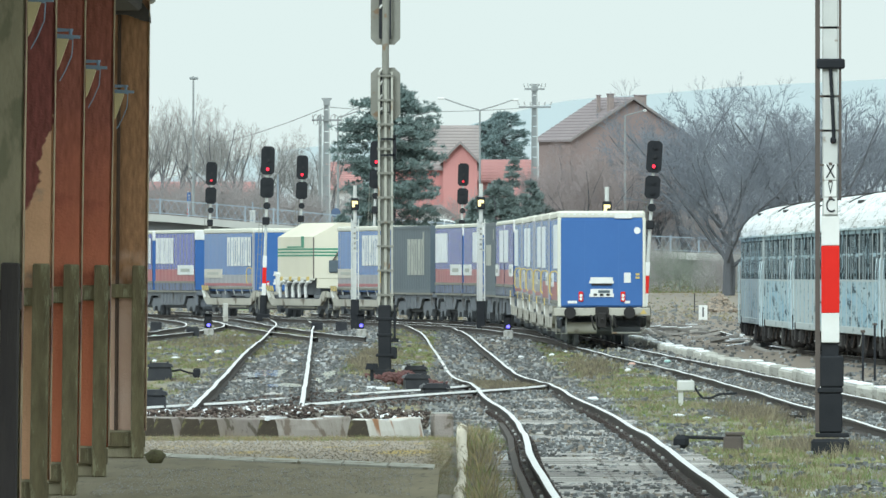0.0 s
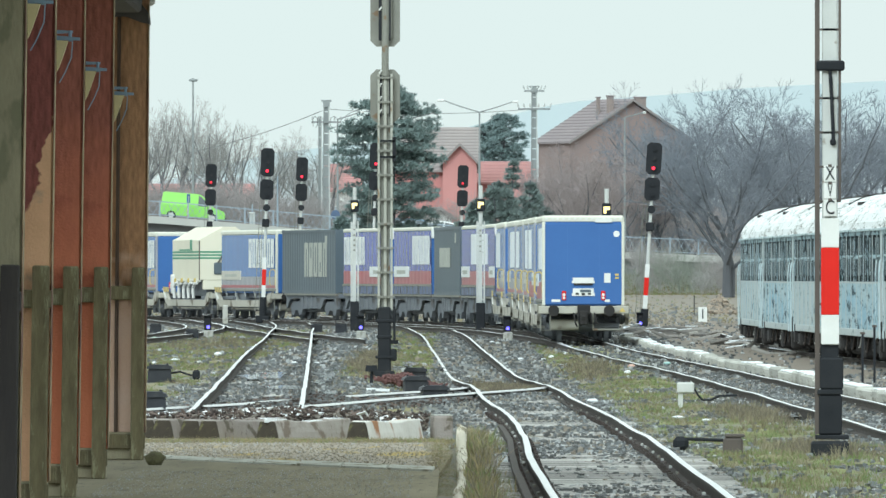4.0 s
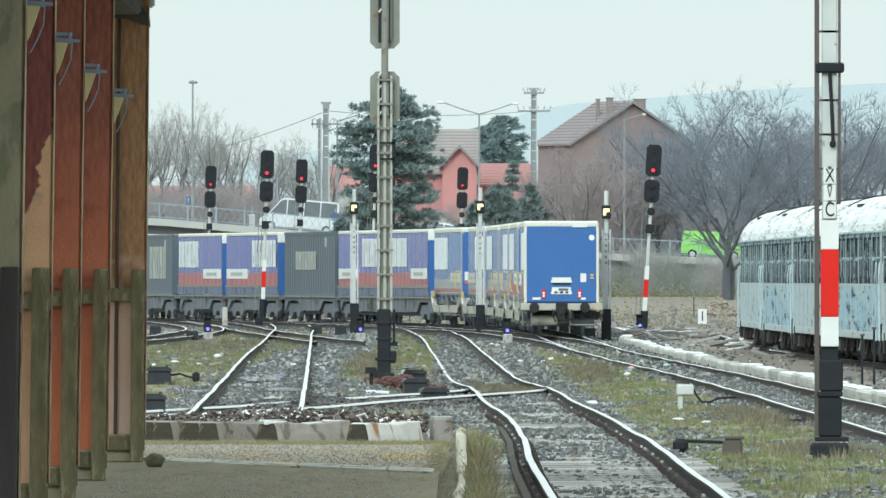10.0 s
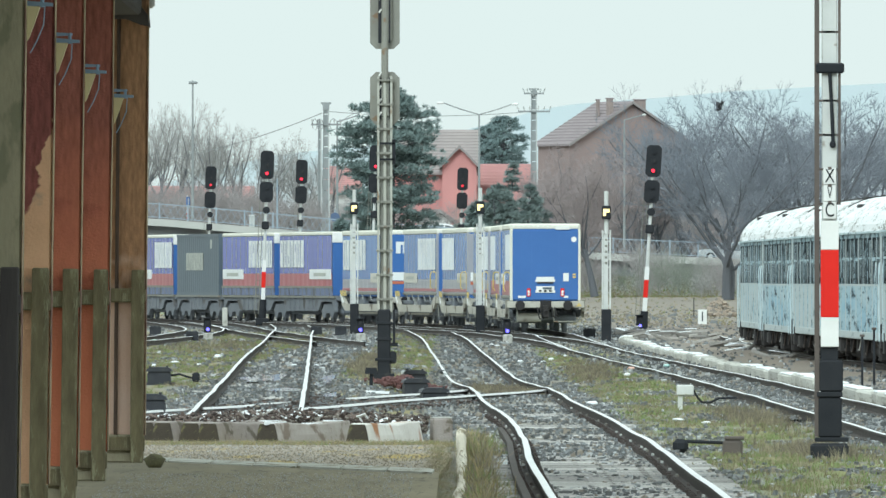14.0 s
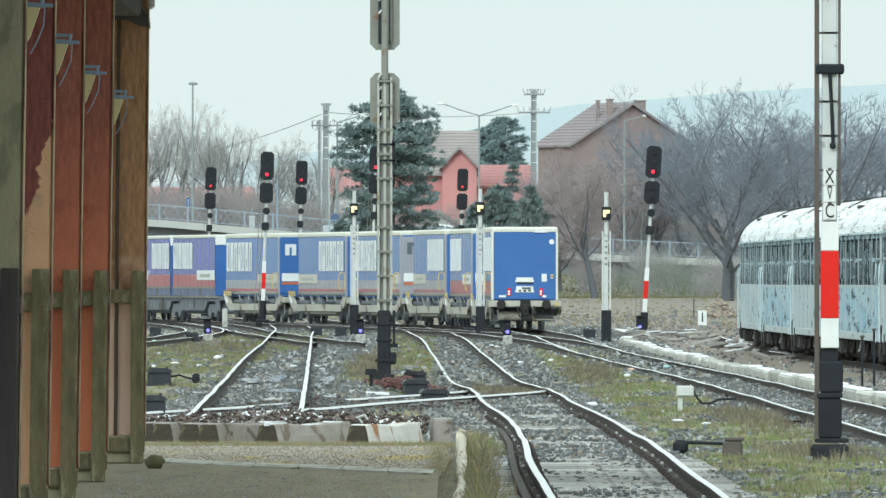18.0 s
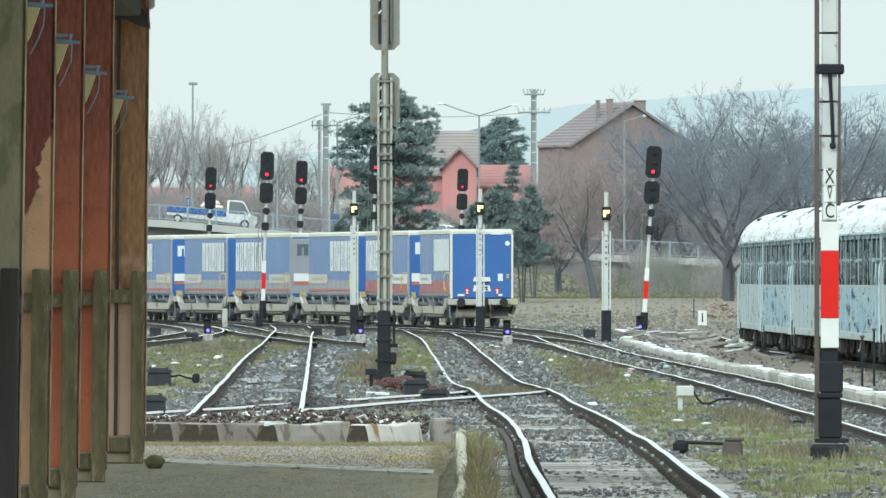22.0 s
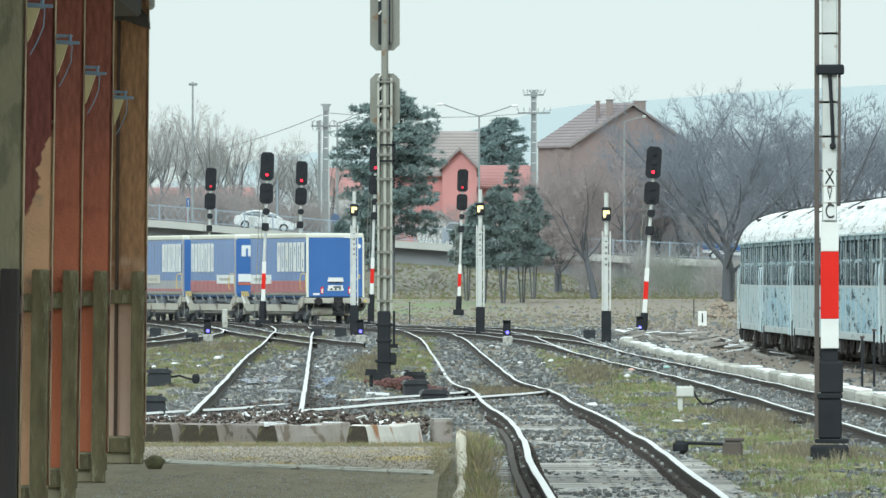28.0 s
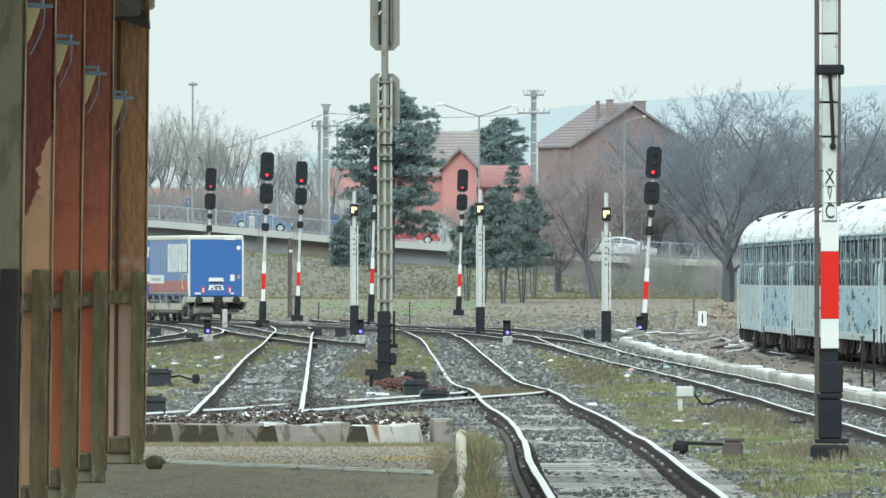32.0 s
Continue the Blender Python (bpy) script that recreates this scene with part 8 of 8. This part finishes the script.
M["stone_light"] = mat("stone_light", (0.47, 0.48, 0.48), (0.33, 0.34, 0.34), 0.7, 0.8, bump=0, fine=4)
M["stone_dark"] = mat("stone_dark", (0.095, 0.098, 0.10), (0.14, 0.14, 0.137), 0.7, 0.8, bump=0, fine=4)
M["gravel_bit"] = mat("gravel_bit", (0.32, 0.28, 0.22), (0.24, 0.205, 0.16), 0.7, 0.9, bump=0, fine=4)
M["stone_brown"] = mat("stone_brown", (0.21, 0.18, 0.145), (0.27, 0.24, 0.20), 0.7, 0.9, bump=0, fine=4)


def lumps(x, y):
    heap = bed(x, y)
    return heap + (0.35 if heap > 0.03 else 1.0) * (0.05 * noise.noise((x * 0.9, y * 0.16, 0)) + 0.03 * noise.noise((x * 2.3, y * 0.5, 7)))


def verge_at(x, y):
    """How grassy a spot is, from 0 to 1."""
    rail = float(np.interp(y, [p[0] for p in TRAIN_LINE], [p[1] for p in TRAIN_LINE])) - 0.85
    strip = ease(2.7, 3.3, x) * ease(rail, rail - 0.5, x) * ease(520, 440, y)
    left = ease(-4.3, -4.8, x) * ease(600, 500, y) * ease(208, 226, y)
    mid = ease(-2.3, -1.9, x) * ease(-0.1, -0.5, x) * ease(250, 290, y) * ease(560, 500, y)
    edge = ease(0.15, 0.3, x) * ease(0.95, 0.7, x) * ease(200, 180, y)
    n = noise.noise((x * 0.7, y * 0.09, 3.0)) + 0.5 * noise.noise((x * 2.0, y * 0.25, 9.0))
    return max(strip, left, 0.8 * mid, edge) * ease(-0.4, 0.15, n)


def near_stone(r):
    y = 110 + 190 * r.uniform() ** 1.15
    x = r.uniform(-5.0, 11.0)
    if x > 8.0 and y > 240 and r.uniform() < 0.7:
        return None
    if x < 0.25 and y < 169 or verge_at(x, y) > 0.3 and r.uniform() < 0.9:
        return None
    return x, y, ground_z(x, y) - 0.185 + lumps(x, y), r.uniform(0.6, 1.5) if r.uniform() < 0.985 else 2.3


def far_stone(r):
    y = r.uniform(290, 620)
    x = r.uniform(-14, 14)
    if x > 7.4 and y > 300 and r.uniform() < 0.85:
        return None
    if verge_at(x, y) > 0.25 and r.uniform() < 0.85:
        return None
    return x, y, ground_z(x, y) - 0.18 + (lumps(x, y) if x > -10 else 0), r.uniform(0.7, 1.5)


def verge_stone(r):
    x = r.uniform(-4.4, 0.0)
    return x, r.uniform(138.5 - 3.07 * x, 163.4), 0.065, r.uniform(0.4, 1.2)


def platform_grit(r):
    return r.uniform(-3.2, -0.3), r.uniform(120, 136), 0.104, r.uniform(0.4, 1.2)


def rough_stone(r):
    y = r.uniform(600, 830)
    x = r.uniform(-22, 24)
    return x, y, ground_z(x, y) - 0.17, r.uniform(0.5, 1.2) if r.uniform() < 0.95 else 2.2


MIXED = ["stone", "stone_light", "stone_dark", "stone", "stone_brown", "stone_dark", "stone_dark", "stone", "stone_dark"]
scatter("ballast_stone", "grey wet ballast stones of mixed tones", "ballast", 60000, near_stone, 0.0235, MIXED, 1)
scatter("ballast_stone", "grey wet ballast stones farther along the tracks", "ballast", 24000, far_stone, 0.044, MIXED, 2)


def cross_stone(r):
    """Rusty stones and scrap filling the crossover between its rails."""
    y = 168 + 66 * r.uniform() ** 1.3
    line = TRACKS["crossover"]
    x = float(np.interp(y, [p[0] for p in line], [p[1] for p in line])) + r.uniform(-1.5, 1.25)
    if x < -5:
        return None
    return x, y, ground_z(x, y) - 0.175 + lumps(x, y), r.uniform(0.5, 1.4)


scatter("rusty_ballast", "dark rusty ballast and scrap between the crossover rails", "ballast", 9000, cross_stone, 0.026, ["rust_dark", "rubble", "stone_dark", "rust_dark", "stone"], 16)
scatter("gravel", "small brownish gravel on the platform end", "gravel", 7000, verge_stone, 0.008, ["gravel_bit", "gravel_bit", "gravel_bit", "stone_light", "gravel_bit", "stone_brown"], 3)
scatter("grit", "scattered grit on the worn asphalt", "grit", 4200, platform_grit, 0.0045, ["stone_light", "gravel_bit", "stone_light"], 13)
scatter("rough_ground", "clods and stones on the bare brown ground", "ground clods", 5000, rough_stone, 0.065, ["stone_brown", "stone", "dry_grass"], 4)


M["straw"] = mat("straw", (0.38, 0.31, 0.165), (0.27, 0.22, 0.115), 0.6, 0.95, bump=0, fine=3)
M["moss"] = mat("moss", (0.20, 0.175, 0.09), (0.15, 0.125, 0.07), 0.6, 0.95, bump=0, fine=3)


def tuft(r):
    y = 112 + 420 * r.uniform() ** 1.4
    x = r.uniform(-9, 7)
    v = verge_at(x, y)
    if r.uniform() > v or (x < 0.2 and y < 175):
        return None
    return x, y, ground_z(x, y) - 0.2 + lumps(x, y), r.uniform(0.6, 1.3)


def edge_tuft(r):
    k = r.randint(4)
    if k == 0:
        return 0.30 + abs(r.normal(0, 0.1)), r.uniform(118, 174), ground_z(0.5, 150) - 0.2, 0.35 + 1.25 * max(0.0, r.normal(0.35, 0.35))
    if k == 1:
        return r.uniform(-4.2, 0.1), r.uniform(161.5, 163.9), 0.05, r.uniform(0.2, 0.6)
    if k == 2:
        return r.uniform(-0.14, 0.1), r.uniform(122, 160), 0.07, r.uniform(0.06, 0.22)
    x, y = r.uniform(-20, 30), r.uniform(780, 905)
    return x, y, ground_z(x, y) - 0.2, r.uniform(0.5, 1.2)


scatter("grass", "thin green and yellow grass between the tracks", "grass", 66000, tuft, 0.068, ["grass", "dry_grass", "grass", "moss", "dry_grass"], 5, True)
scatter("dry_grass", "dry straw-coloured grass along edges and the bank", "grass", 9000, edge_tuft, 0.11, ["dry_grass", "straw", "moss", "stone_brown", "straw", "grass"], 6, True)


def weed(r):
    """Dark dead weeds in patches among the rails."""
    x0, y0, w, n = ((1.0, 282, 0.55, 16), (1.7, 268, 0.4, 12), (-1.75, 330, 0.5, 45), (-1.6, 300, 0.35, 20), (-7.2, 420, 1.6, 50), (3.6, 330, 0.5, 30), (5.0, 215, 0.5, 14), (4.6, 165, 0.5, 9))[r.randint(8)]
    x, y = x0 + r.normal(0, w * 0.5), y0 + r.normal(0, n * 0.5)
    return x, y, ground_z(x, y) - 0.2 + lumps(x, y), r.uniform(0.5, 1.5)


M["weed"] = mat("weed", (0.19, 0.155, 0.115), (0.11, 0.10, 0.075), 0.6, 0.95, bump=0, fine=3)
scatter("weeds", "dark brown dead weeds in patches beside the rails", "weeds", 3600, weed, 0.12, ["weed", "weed", "dry_grass"], 15, True)


def bank_tuft(r):
    x, y = r.uniform(-26, 36), r.uniform(880, 944)
    return x, y, ground_z(x, y) - 0.2, r.uniform(0.5, 1.5)


scatter("bank_brush", "low tangled brush and dead grass on the road bank", "brush", 15000, bank_tuft, 0.12, ["moss", "dry_grass", "grass", "moss"], 9, True)

# ---- sleepers, each a piece of its track ----
sleeper = meshed("sleeper", Shape().box(-1.28, 1.28, -0.125, 0.125, -0.16, 0.0, bevel=0.02), "sleeper")
rng = random.Random(77)
for key, y0, y1, every in (("middle", 104, 290, 0.62), ("left", 178, 330, 0.62), ("main", 190, 372, 0.62), ("crossover", 168, 252, 0.7)):
    tr, line = LINES[key]
    zf = (lambda x, y: main_z(y)) if key in ("main", "ladder") else plain_z
    if key == "crossover":
        zf = lambda x, y: cross_z(y) - 0.04
    y, i = y0, 0
    while y < y1:
        xa = float(np.interp(y - 1, [q[1] for q in line], [q[0] for q in line]))
        xb = float(np.interp(y + 1, [q[1] for q in line], [q[0] for q in line]))
        x = (xa + xb) / 2
        hide = 0.035 * noise.noise((y * 0.16, 4.0, x)) - 0.004 - 0.026 * ease(136, 172, y)
        part("sleeper", sleeper, None, tr, m=pose(x, y, zf(x, y) - (0.19 if key == "main" else 0.172 if key == "left" else 0.158) + min(0.0, hide) + rng.uniform(-0.008, 0.004), 0, rng.uniform(-0.5, 0.5), math.degrees(math.atan2(xa - xb, 2)) + rng.uniform(-1, 1)))
        y += every

# fastenings along the feet of the nearest rails, too many to pick apart
fast, rng = Shape(), random.Random(90)
line = LINES["middle"][1]
for side in (-0.7525, 0.7525):
    for out in (-0.11, 0.11):
        y = 106.0
        while y < 215:
            x = float(np.interp(y, [q[1] for q in line], [q[0] for q in line])) + side + out
            h = rng.uniform(0.012, 0.03)
            fast.box(x - 0.022, x + 0.022, y - 0.07, y + 0.07, ground_z(x, y) - 0.17, ground_z(x, y) - 0.135 + h, rng.choice((0, 0, 1)))
            y += rng.choice((0.31, 0.31, 0.4, 0.62))
tagged(new("rail_fastening", meshed("rail_fastening", fast, ["rust_dark", "rail_side"])), "dark rusty fastenings along the feet of the rails", "rail fastening", kind="stuff")

# a bird crossing the sky
M["bird_dark"] = mat("bird_dark", (0.05, 0.05, 0.055), rough=0.8)
bird = thing("bird", pose(100, 900, 13.6), "dark bird in flight over the yard", "bird")
part("body", Shape().ball((0, 0, 0), 0.13, 0, 0.8).tube((-0.05, 0, 0), (0.4, 0, 0.02), 0.09, 0.03), "bird_dark", bird)
WINGS = [part("wing", Shape().slab([(0, 0), (0.28, 0.02), (0.34, 0.62), (0.12, 0.7), (-0.04, 0.3)] if sy > 0 else [(0, 0), (0.28, -0.02), (0.34, -0.62), (0.12, -0.7), (-0.04, -0.3)], "z", 0, 0.015), "bird_dark", bird) for sy in (1, -1)]


motions()
